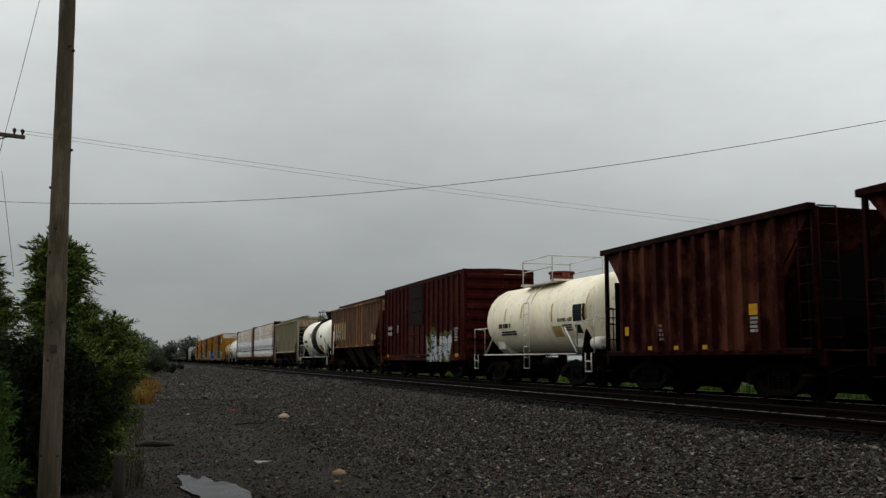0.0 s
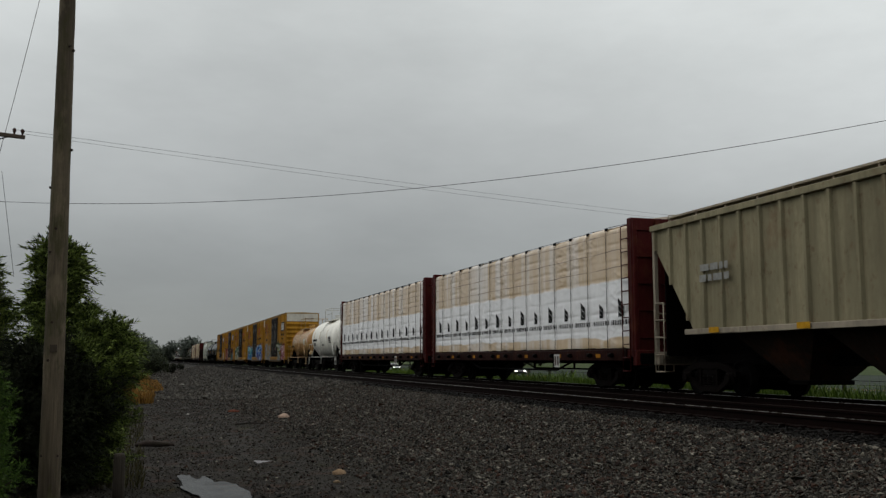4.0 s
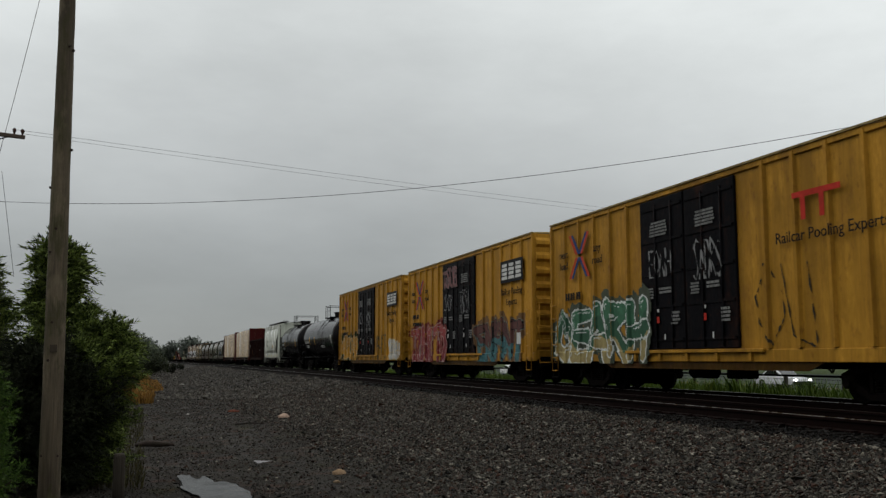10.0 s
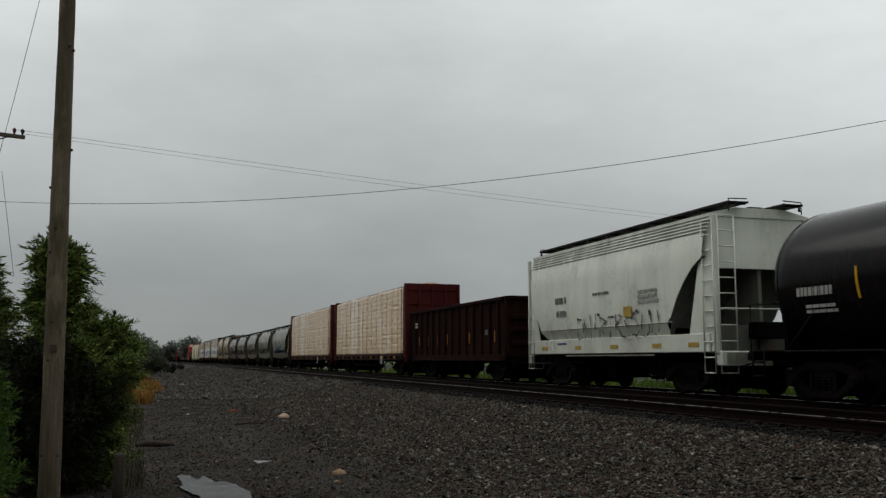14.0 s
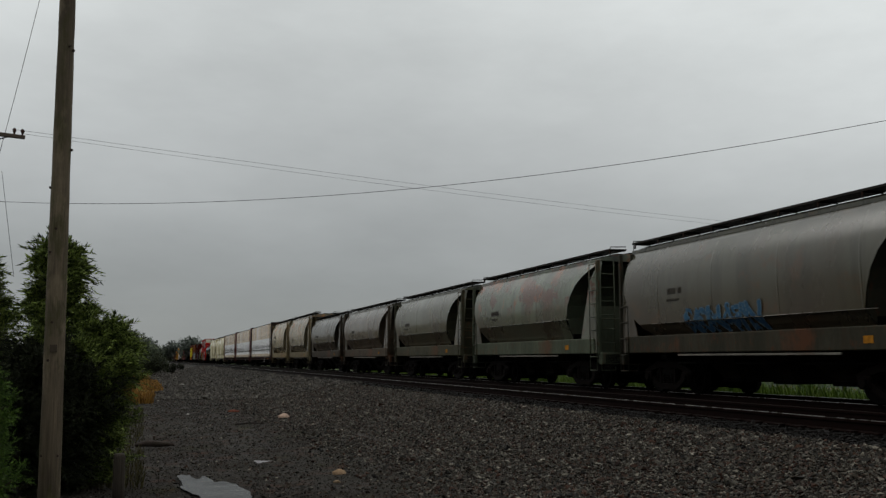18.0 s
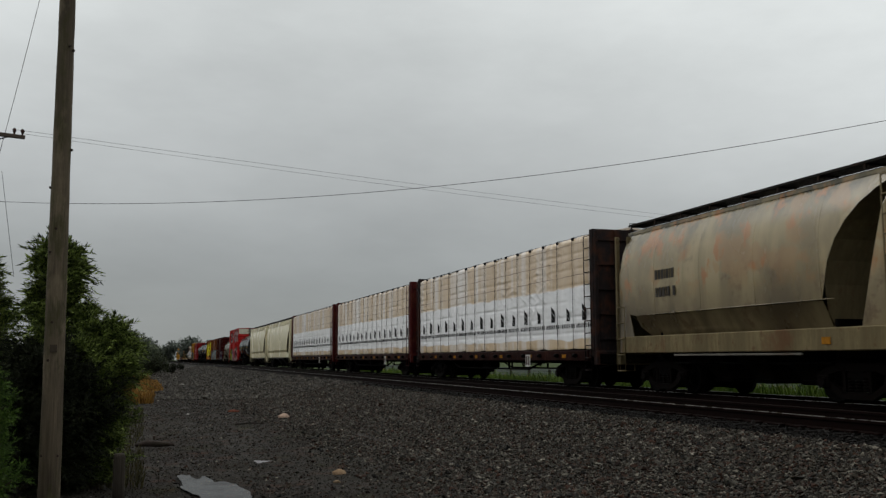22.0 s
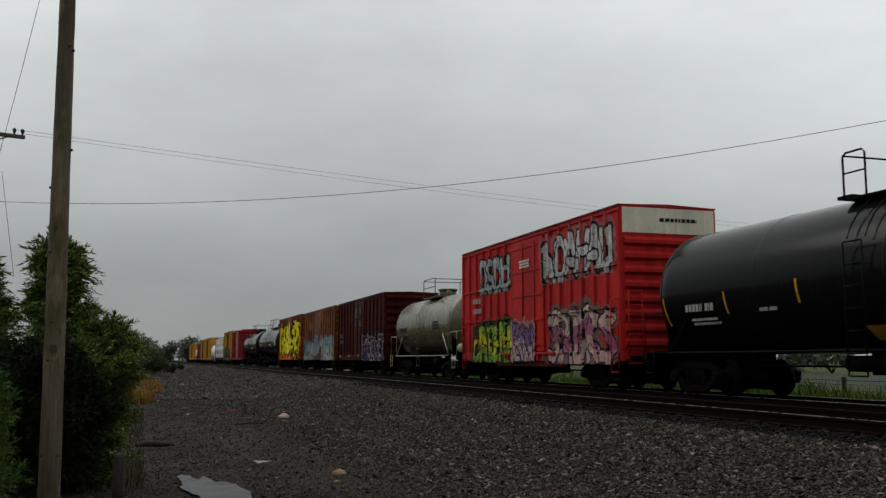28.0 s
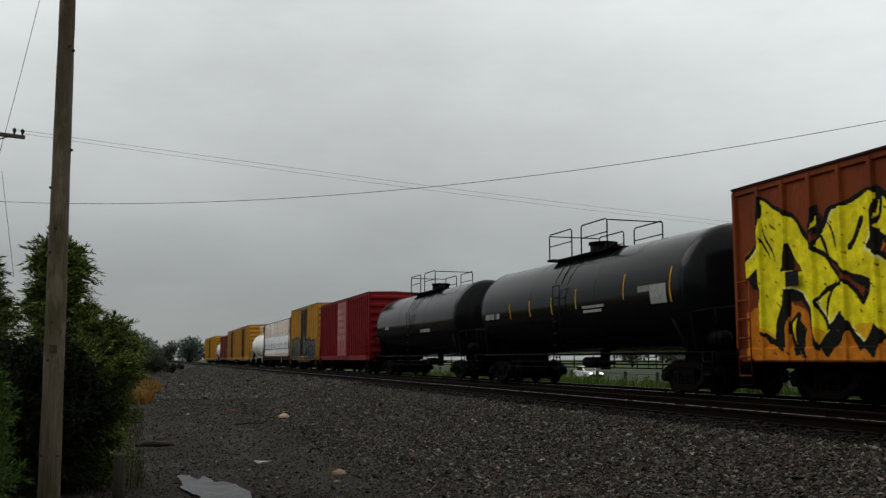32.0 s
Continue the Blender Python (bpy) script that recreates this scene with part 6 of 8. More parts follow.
def vehicle(kind, label, colour, lane, y0, speed):
    """A road vehicle that drives along the road; local -y is its front."""
    v = thing(kind, label, "car" if kind == "sedan" else "truck", "road vehicles")
    body = paint(colour, 0.0, 0.1, 0.3, key=kind)
    w = 0.9 if kind == "sedan" else 0.98
    if kind == "sedan":
        low = [(-2.3, 0.32), (-2.35, 0.62), (-2.1, 0.78), (-0.95, 0.92), (1.5, 0.98), (2.2, 0.95), (2.32, 0.7), (2.28, 0.32)]
        cab = [(-1.05, 0.9), (-0.25, 1.38), (0.35, 1.46), (0.9, 1.4), (1.75, 0.96)]
        axles = (-1.4, 1.35)
    else:
        low = [(-2.75, 0.45), (-2.8, 0.85), (-2.65, 1.1), (-1.2, 1.2), (0.75, 1.22), (0.76, 1.28), (2.75, 1.28), (2.78, 0.5)]
        cab = [(-1.25, 1.18), (-0.55, 1.8), (-0.1, 1.88), (0.5, 1.86), (0.72, 1.2)]
        axles = (-1.75, 1.75)

    def hull(prof, ww, crown):
        g = Geo()
        rings = []
        for x, k in ((-ww, 0.9), (-ww * 0.96, 1.0), (0, 1.0 + crown), (ww * 0.96, 1.0), (ww, 0.9)):
            zm = min(p[1] for p in prof)
            rings.append([(x, y, zm + (z - zm) * k) for y, z in prof])
        return g.loft(rings)

    b = part("body", hull(low, w, 0.03), body, v)
    part("cabin", hull(cab, w * 0.86, 0.02), body, v)
    ym = [p[0] for p in cab]
    win = Geo()
    zt = max(p[1] for p in cab) - 0.07
    zb = cab[0][1] + 0.07
    for s in (-1, 1):
        x = s * w * 0.865
        q = [(ym[0] + 0.35, zb), (ym[1] + 0.08, zt - 0.05), (ym[3] - 0.05, zt - 0.03), (ym[4] - 0.35, zb)]
        win.loft([[(x, y, z) for y, z in q], [(x + s * 0.012, y, z) for y, z in q]])
    part("side_window", win, GLASS, v)
    part("windscreen", Geo().loft([[(-w * 0.76, cab[0][0] + 0.1, zb), (w * 0.76, cab[0][0] + 0.1, zb), (w * 0.7, cab[1][0] - 0.02, zt), (-w * 0.7, cab[1][0] - 0.02, zt)], [(-w * 0.76, cab[0][0] + 0.06, zb + 0.03), (w * 0.76, cab[0][0] + 0.06, zb + 0.03), (w * 0.7, cab[1][0] - 0.06, zt + 0.02), (-w * 0.7, cab[1][0] - 0.06, zt + 0.02)]]), GLASS, v)
    for y in axles:
        for s in (-1, 1):
            r = 0.33 if kind == "sedan" else 0.4
            wh = part("wheel", Geo().tube([(s * (w - 0.2), y, r), (s * (w + 0.02), y, r)], r, 18), RUBBER, v)
            part("rim", Geo().tube([(s * (w + 0.015), y, r), (s * (w + 0.03), y, r)], r * 0.62, 14), RIM, wh)
    for s in (-1, 1):
        part("headlight", Geo().box(s * w * 0.72 - 0.15, s * w * 0.72 + 0.15, low[1][0] - 0.02, low[1][0] + 0.06, low[1][1] - 0.02, low[1][1] + 0.13, 0.02), HEAD, v)
        part("tail_light", Geo().box(s * w * 0.8 - 0.12, s * w * 0.8 + 0.12, low[6][0] - 0.06, low[6][0] + 0.03, low[5][1] - 0.3, low[5][1] - 0.1, 0.02), TAIL, v)
    part("bumper", Geo().box(-w * 0.95, w * 0.95, low[1][0] - 0.08, low[1][0] + 0.15, low[0][1], low[0][1] + 0.22, 0.04), RUBBER if kind == "sedan" else RIM, v)
    ROAD_CARS.append((v, lane, y0, speed))


def traffic():
    near, far = 47.6, 53.4
    # lane, place at the moment it is seen, moment, speed
    for kind, lab, col, lane, y, t, sp in (
            ("pickup_truck", "white pickup truck driving along the wet road", (0.42, 0.42, 0.42), near, 57.0, 3.0, 22),
            ("sedan", "dark saloon car with lit headlights on the road", (0.03, 0.03, 0.035), near, 88.0, 5.5, 20),
            ("sedan", "silver saloon car on the wet road", (0.5, 0.5, 0.52), near, 82.0, 9.0, 20),
            ("sedan", "white saloon car on the wet road", (0.75, 0.75, 0.75), near, 58.5, 13.0, 20),
            ("sedan", "white saloon car following another", (0.75, 0.75, 0.75), near, 97.0, 13.0, 20),
            ("sedan", "grey saloon car with its lights on", (0.2, 0.2, 0.21), near, 104.0, 14.4, 25),
            ("sedan", "white saloon car driving away on the far lane", (0.72, 0.72, 0.72), far, 67.0, 23.0, -18),
            ("sedan", "dark saloon car with headlights lit, in rain", (0.04, 0.04, 0.05), near, 140.0, 23.0, 20),
            ("sedan", "white saloon car on the road in drizzle", (0.72, 0.72, 0.72), near, 110.0, 28.0, 27),
            ("sedan", "silver saloon car far along the road", (0.55, 0.55, 0.57), near, 96.0, 32.0, 20)):
        vehicle(kind, lab, col, lane, y + sp * t, sp)


pole()
overhead()
greenery()
grasses()
ground_cover()
fence()
road()
traffic()


# ---- paint scrawled on the cars, lettering, small marks ----
GLYPHS = [
    [[(0, 0), (0.5, 1), (1, 0)], [(0.2, 0.35), (0.8, 0.35)]],
    [[(1, 0.9), (0.5, 1), (0.05, 0.78), (0.5, 0.52), (0.95, 0.25), (0.5, 0), (0, 0.1)]],
    [[(1, 1), (0.1, 1), (0.1, 0), (1, 0)], [(0.1, 0.5), (0.8, 0.5)]],
    [[(0, 0), (0.05, 1), (0.9, 0), (1, 1)]],
    [[(0.1, 0), (0.1, 1), (0.7, 0.95), (1, 0.5), (0.7, 0.05), (0.1, 0)]],
    [[(0.5, 1), (0.05, 0.7), (0.05, 0.3), (0.5, 0), (0.95, 0.3), (0.95, 0.7), (0.5, 1)]],
    [[(0.05, 0), (0.05, 1)], [(0.95, 0), (0.95, 1)], [(0.05, 0.5), (0.95, 0.5)]],
    [[(0.1, 0), (0.1, 1), (0.9, 0.8), (0.1, 0.5), (1, 0)]],
    [[(0, 1), (1, 1)], [(0.5, 1), (0.45, 0)]],
    [[(0.05, 1), (0.1, 0.1), (0.6, 0), (0.95, 0.2), (0.9, 1)]],
]


def near_face(car):
    """The depth of a boxcar's near side along its length."""
    _, w, rib, ys, y0, y1 = SPEC[car]
    ys = np.array(ys)

    def depth(y):
        d = np.abs(y[..., None] - ys).min(-1)
        out = w + rib * np.clip((0.078 - d) / 0.03, 0, 1)
        on_door = np.clip((y - y0 + 0.12) / 0.06, 0, 1) * np.clip((y1 + 0.12 - y) / 0.06, 0, 1)
        return -(np.maximum(out, w + 0.118 * on_door) + 0.006)
    return depth


def scrawl(car, yl, yr, z0, z1, fills, outline, letters, seed, weight=0.11, rim=0.05, glow_colour=None, cell=0.03, rim2=None, depth=None, keep=1.0, wander=0.3, glyphs=None, extra=None):
    """Overlapping fat letters sprayed on a side, in flat layers that follow the posts. yl is the end further from the camera."""
    rnd = random.Random(seed)
    width, tall = yl - yr, z1 - z0
    lines, step = [], width / letters
    weight = min(weight, 0.165 * step)
    for i in range(letters):
        g = GLYPHS[glyphs[i % len(glyphs)]] if glyphs else rnd.choice(GLYPHS)
        a0 = i * step
        lean, lift, grow = rnd.uniform(-0.2, 0.2), rnd.uniform(-0.06, 0.08), rnd.uniform(0.85, 1.08)
        for line in g:
            pts = [((a0 + step * (0.5 + (px - 0.5) * 0.92 + lean * (pz - 0.5)) + rnd.uniform(-wander, wander) * weight * 2), z0 + weight + (tall - 2 * weight) * min(1.02, max(-0.02, pz * grow + lift)) + rnd.uniform(-wander, wander) * weight * 1.4) for px, pz in line]
            lines.append((pts, 1.0))
    if extra is None:
        extra = 0 if weight < 0.05 else 2 if sum(outline) > 1.0 else letters if glyphs else 2 * letters
    # bent side strokes that tangle the letters
    lo, hi = z0 + weight, z1 - weight
    for _ in range(extra):
        a, b = rnd.uniform(0.05, 0.93) * width, rnd.uniform(lo, hi)
        line = [(a, b)]
        for _ in range(3):
            a = min(width - weight, max(weight, a + rnd.uniform(-0.45, 0.45) * step))
            b = min(hi, max(lo, b + rnd.uniform(-0.35, 0.35) * tall))
            line.append((a, b))
        lines.append((line, rnd.uniform(0.35, 0.65)))
    # road dirt on the sprayed colours
    fills = [tuple(0.84 * k + 0.012 for k in f) for f in fills]
    pad = min(0.35, weight + rim + 0.12)
    left, right = (pad, pad) if car not in SPEC else (min(pad, SPEC[car][0] - 0.03 - yl), min(pad, SPEC[car][0] - 0.03 + yr))
    nu, nz = int((width + left + right) / cell) + 1, int((tall + pad) / cell) + 1
    U, Z = np.meshgrid((np.arange(nu) + 0.5) * cell - left, z0 + (np.arange(nz) + 0.5) * cell, indexing="ij")
    D = np.full(U.shape, 9.0)
    wob = 0.018 * np.sin(U * 9 + seed) * np.sin(Z * 11) + 0.012 * np.sin(U * 31 + Z * 17)
    nf = len(fills)
    band = np.clip(((Z - z0) / tall + 0.12 * np.sin(U * 2.3 + seed) + 0.06 * np.sin(U * 6.1)) * nf, 0, nf - 0.01).astype(int)
    top_layer = np.zeros(U.shape, int)
    # stroke over stroke, each with its own outline
    for pts, fat in lines:
        d1 = np.full(U.shape, 9.0)
        for (ax, az), (bx, bz) in zip(pts, pts[1:]):
            dx, dz = bx - ax, bz - az
            t = np.clip(((U - ax) * dx + (Z - az) * dz) / (dx * dx + dz * dz + 1e-6), 0, 1)
            d1 = np.minimum(d1, np.hypot(U - ax - t * dx, Z - az - t * dz) / (0.8 + 0.35 * t) / fat)
        d1 = d1 + wob
        D = np.minimum(D, d1)
        top_layer[d1 < weight + rim] = 2
        top_layer = np.where(d1 < weight, 4 + band, top_layer)
    L = np.zeros(U.shape, int)
    if glow_colour:
        edge = 0.07 * np.sin(U * 3.1 + seed) + 0.05 * np.sin(U * 7.7 + Z * 5) + 0.03 * np.sin(Z * 19 + U * 14)
        L[D < weight + rim + 0.13 + edge] = 1
    L = np.where(top_layer > 0, top_layer, L)
    if rim2:
        L[(D < weight + rim) & (D > weight + rim * 0.45)] = 3
    # a thin highlight on the upper edge of the strokes
    gu, gz = np.gradient(D)
    if sum(outline) > 1.0:
        L[(D > weight * 0.45) & (D < weight * 0.62) & (gz - gu > 0.028)] = 2
    if keep < 1:
        worn = np.sin(U * 13.1 + Z * 3 + 2 * np.sin(Z * 5)) + np.sin(U * 4.7 - Z * 21 + 2 * np.sin(U * 3.3)) + np.sin(Z * 37 + U * 29)
        L[worn > 3 * keep - 0.55] = 0
    lay_paint(car, L, [glow_colour, outline, rim2] + list(fills), yl + left, z0, cell, depth)


def lay_paint(car, L, palette, y_left, z0, cell, depth=None):
    """Flat coats of sprayed paint on the cells of L, 1 for the first colour of the palette; y_left is the end further from the camera."""
    nu, nz = L.shape
    yy = y_left - np.arange(nu + 1) * cell
    xx = near_face(car)(yy) if depth is None else None
    COATS[car] = COATS.get(car, 0) + 1
    for k, colour in enumerate(palette, 1):
        if colour is None:
            continue
        iu, iz = np.nonzero(L == k)
        if not len(iu):
            continue
        key = (iu[:, None] + np.array([0, 1, 1, 0])) * (nz + 1) + iz[:, None] + np.array([0, 0, 1, 1])
        used, inv = np.unique(key, return_inverse=True)
        vu, vz = used // (nz + 1), used % (nz + 1)
        zz = z0 + vz * cell
        X = xx[vu] if depth is None else depth(yy[vu], zz)
        if depth is None and car in BELTS:
            low, belts = BELTS[car]
            X = np.where(zz < low + 0.25, np.minimum(X, -1.542), X)
            for zb in belts:
                X = np.where(np.abs(zz - zb) < 0.055, np.minimum(X, -1.567), X)
        v = np.stack([X - 0.003 * COATS[car], yy[vu], zz], 1)
        me = fast_mesh("sprayed_paint", v, inv.reshape(-1, 4), spray(colour))
        tagged(part("sprayed_paint", me, None, car, "graffiti paint"), "graffiti paint", kind="stuff")


# sharp-ended letters: outline, holes
BLADE_A = ([(0.15, 0.05), (0.3, 0.0), (0.4, 0.36), (0.6, 0.3), (0.72, -0.04), (0.98, 0.2), (0.84, 0.5), (0.66, 0.66), (0.5, 0.84), (0.2, 1.02), (0.14, 0.7), (-0.02, 0.58), (0.0, 0.46), (0.15, 0.52)], [[(0.38, 0.5), (0.56, 0.46), (0.46, 0.66)]])
BLADE_S = ([(0.1, 0.1), (0.26, 0.2), (0.45, -0.02), (0.6, 0.12), (0.76, -0.06), (0.98, 0.3), (0.8, 0.5), (0.52, 0.62), (0.62, 0.75), (0.86, 0.6), (1.02, 0.8), (0.6, 1.0), (0.2, 0.92), (0.0, 0.7), (0.3, 0.5), (0.56, 0.4), (0.5, 0.25), (0.3, 0.42), (0.0, 0.3)], [])
BLADE_E = ([(0.0, 0.1), (0.2, -0.02), (0.34, 0.14), (0.6, 0.0), (0.92, 0.1), (1.02, 0.3), (0.7, 0.37), (1.0, 0.5), (0.9, 0.7), (0.6, 0.63), (0.76, 0.86), (0.52, 1.06), (0.35, 0.82), (0.08, 1.02), (-0.12, 0.95), (0.1, 0.72), (0.3, 0.55), (0.14, 0.36)], [[(0.4, 0.42), (0.62, 0.48), (0.48, 0.6)], [(0.3, 0.2), (0.5, 0.22), (0.36, 0.3)]])
BLADE_N = ([(0.05, 0.35), (-0.05, 0.75), (0.12, 1.16), (0.26, 1.02), (0.3, 0.74), (0.56, 0.5), (1.04, 0.38), (0.72, -0.06), (0.5, 0.12), (0.3, 0.3)], [[(0.5, 0.24), (0.72, 0.3), (0.56, 0.4)]])
BLADE_D = ([(0.0, 0.78), (0.3, 0.93), (0.2, 1.03), (0.46, 1.05), (0.68, 0.98), (0.9, 0.72), (1.0, 0.48), (0.96, 0.3), (0.8, 0.27), (0.98, 0.2), (0.86, -0.02), (0.66, 0.06), (0.5, 0.24), (0.36, 0.14), (0.22, -0.02), (0.3, 0.3), (0.14, 0.4), (0.28, 0.6), (0.06, 0.66)], [[(0.36, 0.6), (0.5, 0.55), (0.56, 0.72), (0.44, 0.78)], [(0.6, 0.34), (0.77, 0.38), (0.82, 0.54), (0.72, 0.66), (0.62, 0.5)]])
# each with its start and width along the piece and its foot and height
BLADES = [(BLADE_N, 0.49, 0.23, 0.16, 0.74), (BLADE_E, 0.29, 0.29, 0.12, 0.76), (BLADE_A, 0.0, 0.25, 0.12, 0.86), (BLADE_S, 0.18, 0.20, 0.10, 0.80), (BLADE_D, 0.61, 0.37, 0.05, 0.9)]


def inside(U, Z, poly):
    """Which cells lie within a polygon, and how far each is from its edge."""
    into, near = np.zeros(U.shape, bool), np.full(U.shape, 9.0)
    for (ax, az), (bx, bz) in zip(poly, poly[1:] + poly[:1]):
        dx, dz = bx - ax, bz - az
        t = np.clip(((U - ax) * dx + (Z - az) * dz) / (dx * dx + dz * dz + 1e-9), 0, 1)
        near = np.minimum(near, np.hypot(U - ax - t * dx, Z - az - t * dz))
        cross = ((az > Z) != (bz > Z)) & (U < dx * (Z - az) / (dz if abs(dz) > 1e-9 else 1e-9) + ax)
        into ^= cross
    return into, near


def blade_piece(car, yl, yr, z0, z1, fill, low, pale, outline, ground, seed, rim=0.075, cell=0.022):
    """Big angular letters with sharp ends, outlined and block-shaded, over a ragged cloud of another colour."""
    rnd = random.Random(seed)
    width, tall = yl - yr, z1 - z0
    nu, nz = int(width / cell) + 1, int((tall + 0.1) / cell) + 1
    U, Z = np.meshgrid((np.arange(nu) + 0.5) * cell, (np.arange(nz) + 0.5) * cell, indexing="ij")
    bend = 0.035 * np.sin(Z * 7 + U * 2.3) + 0.02 * np.sin(U * 11 - Z * 5)
    U2, Z2 = U + bend, Z + 0.03 * np.sin(U * 6 + 1)
    L = np.zeros(U.shape, int)
    edge = 0.10 * np.sin(U * 2.1 + seed) + 0.06 * np.sin(U * 5.3 + 1) + 0.03 * np.sin(U * 13 + Z * 3)
    L[(Z < 0.31 * tall + 1.6 * edge) & (U < 0.84 * width)] = 1
    for a, b, r in ((0.30, 0.62, 0.3), (0.50, 0.66, 0.26), (0.80, 0.86, 0.22), (0.27, 0.78, 0.24), (0.02, 0.6, 0.3)):
        # stray puffs of the ground colour above
        L[np.hypot((U - a * width) * 0.8, Z - b * tall) + 0.5 * edge < r] = 1
    shapes = []
    for (poly, holes), start, wide, foot, high in BLADES:
        put = lambda p: (width * (start + wide * p[0]), tall * (foot + high * p[1]))
        shapes.append(([put(p) for p in poly], [[put(p) for p in h] for h in holes]))
    for n in range(26):
        # loose spikes thrown out of the letters, most along the foot
        a = rnd.uniform(0.01, 0.97) * width
        b = tall * (rnd.uniform(0.16, 0.3) if n < 14 else rnd.uniform(0.6, 0.9) if a > 0.55 * width else rnd.uniform(0.5, 0.75))
        w, h, tilt = rnd.uniform(0.06, 0.13), rnd.uniform(0.3, 0.7) * (-1 if n < 14 else 1), rnd.uniform(-0.3, 0.35)
        if b + h < 0.05:
            h = 0.05 - b
        shapes.insert(rnd.randint(0, len(shapes)), ([(a - w, b), (a + w, b + 0.12), (a + tilt, b + h)], []))
    for a, b in ((0.875, 0.97), (0.935, 0.98)):
        # two blades flung off the last letter
        shapes.append(([(width * a, tall * b), (width * (a + 0.022), tall * (b - 0.02)), (width * (a + 0.052), tall * (b - 0.24)), (width * (a + 0.03), tall * (b - 0.17))], []))
    found = [(inside(U2, Z2, p), [inside(U2, Z2, h) for h in holes]) for p, holes in shapes]
    solids = []
    for (into, near), gaps in found:
        solid = into.copy()
        for g in gaps:
            solid &= ~g[0]
        solids.append(solid)
    for solid in solids:
        # block shade, thrown down and towards the end of the piece
        for k in range(1, 9):
            du, dz = round(0.032 * k / cell), round(0.03 * k / cell)
            L[du:, :-dz][solid[:-du, dz:]] = 2
    for ((into, near), gaps), solid in zip(found, solids):
        wide = rim * (0.75 + 0.45 * np.sin(U * 3.1 + Z * 2.2) ** 2)
        L[near < wide] = 2
        body = solid.copy()
        for g in gaps:
            body &= g[1] > 0.45 * wide
        body &= near > 0.3 * wide
        L[body] = 3
        L[body & (Z < tall * (0.17 + 0.03 * np.sin(U * 4)))] = 4
        L[body & (near < 0.9 * rim) & (np.sin(U * 2.1 + Z * 3) > 0.72)] = 5
    # thin dark cuts across the letters, and paint worn thin
    for _ in range(34):
        a, b = rnd.uniform(0.04, 0.92) * width, rnd.uniform(0.2, 0.85) * tall
        lean, n = rnd.choice((-0.9, -0.45, 0.5, 1.1, 1.6)), rnd.uniform(0.25, 0.6)
        p, q = (U2 - a) + lean * (Z2 - b), (Z2 - b) - lean * (U2 - a)
        L[(np.abs(p) < 0.035 * (1 - (q / n) ** 2)) & (L > 2)] = 2
    # the orange heart of the last letter and the louvred plate beside it
    heart = ((U - 0.63 * width - 0.72 * 0.34 * width) / 0.42) ** 2 + ((Z - tall * 0.5) / 0.42) ** 2 < 1
    L[heart & (L != 3)] = np.where((np.hypot(U - 0.872 * width, Z - 0.49 * tall) < 0.3), 1, L)[heart & (L != 3)]
    worn = np.sin(U * 13.1 + Z * 3 + 2 * np.sin(Z * 5)) + np.sin(U * 4.7 - Z * 21 + 2 * np.sin(U * 3.3)) + np.sin(Z * 37 + U * 29)
    L[worn > 2.62] = 0
    lay_paint(car, L, [ground, outline, fill, low, pale], yl, z0, cell)


def cloud_coat(car, yl, yr, z0, z1, colours, seed, cell=0.03):
    """A soft-edged cloud of two colours sprayed under a piece, with pale puffs in it."""
    nu, nz = int((yl - yr) / cell), int((z1 - z0) / cell) + 8
    U, Z = np.meshgrid((np.arange(nu) + 0.5) * cell, (np.arange(nz) + 0.5) * cell, indexing="ij")
    speck = np.random.RandomState(seed).rand(nu, nz)
    top = (z1 - z0) + 0.11 * np.sin(U * 3.1 + seed) + 0.07 * np.sin(U * 7.3 + 2) + 0.12 * (speck - 0.6)
    L = (Z < top).astype(int)
    puff = np.sin(U * 2.3 + seed) + np.sin(Z * 3.7 + U * 1.1 + seed) + 0.5 * np.sin(U * 6.1 - Z * 4) + 0.4 * speck
    L[(puff > 1.25) & (Z < top - 0.3)] = 2
    L[(puff < -1.0) & (Z < top - 0.2)] = 3
    lay_paint(car, L, colours, yl, z0, cell)


def spray(c):
    return plain("spray_%02x%02x%02x" % tuple(int(255 * k) for k in c), c, 0.6, 0, 5, 0.32, 0.08)


def words(car, text, y, x, z, size, mat, name="lettering", bold=0.0):
    """Readable words on the near side, centred at y."""
    cu = bpy.data.curves.new("lettering", "FONT")
    cu.body, cu.size, cu.align_x, cu.extrude, cu.offset = text, size, "CENTER", 0.004, bold
    cu.resolution_u = 3
    tmp = new("lettering_curve", cu)
    bpy.context.view_layer.update()
    me = bpy.data.meshes.new_from_object(tmp.evaluated_get(bpy.context.evaluated_depsgraph_get()))
    bpy.data.objects.remove(tmp)
    bpy.data.curves.remove(cu)
    me.materials.clear()
    me.materials.append(mat)
    ob = new(name, me)
    ob.parent = car
    ob.matrix_basis = pose(x, y, z, 90, 0, -90)
    return ob


def block(car, name, x, yl, yr, z0, z1, mat, label=""):
    return part(name, Geo().box(x - 0.006, x, yr, yl, z0, z1), mat, car, label)


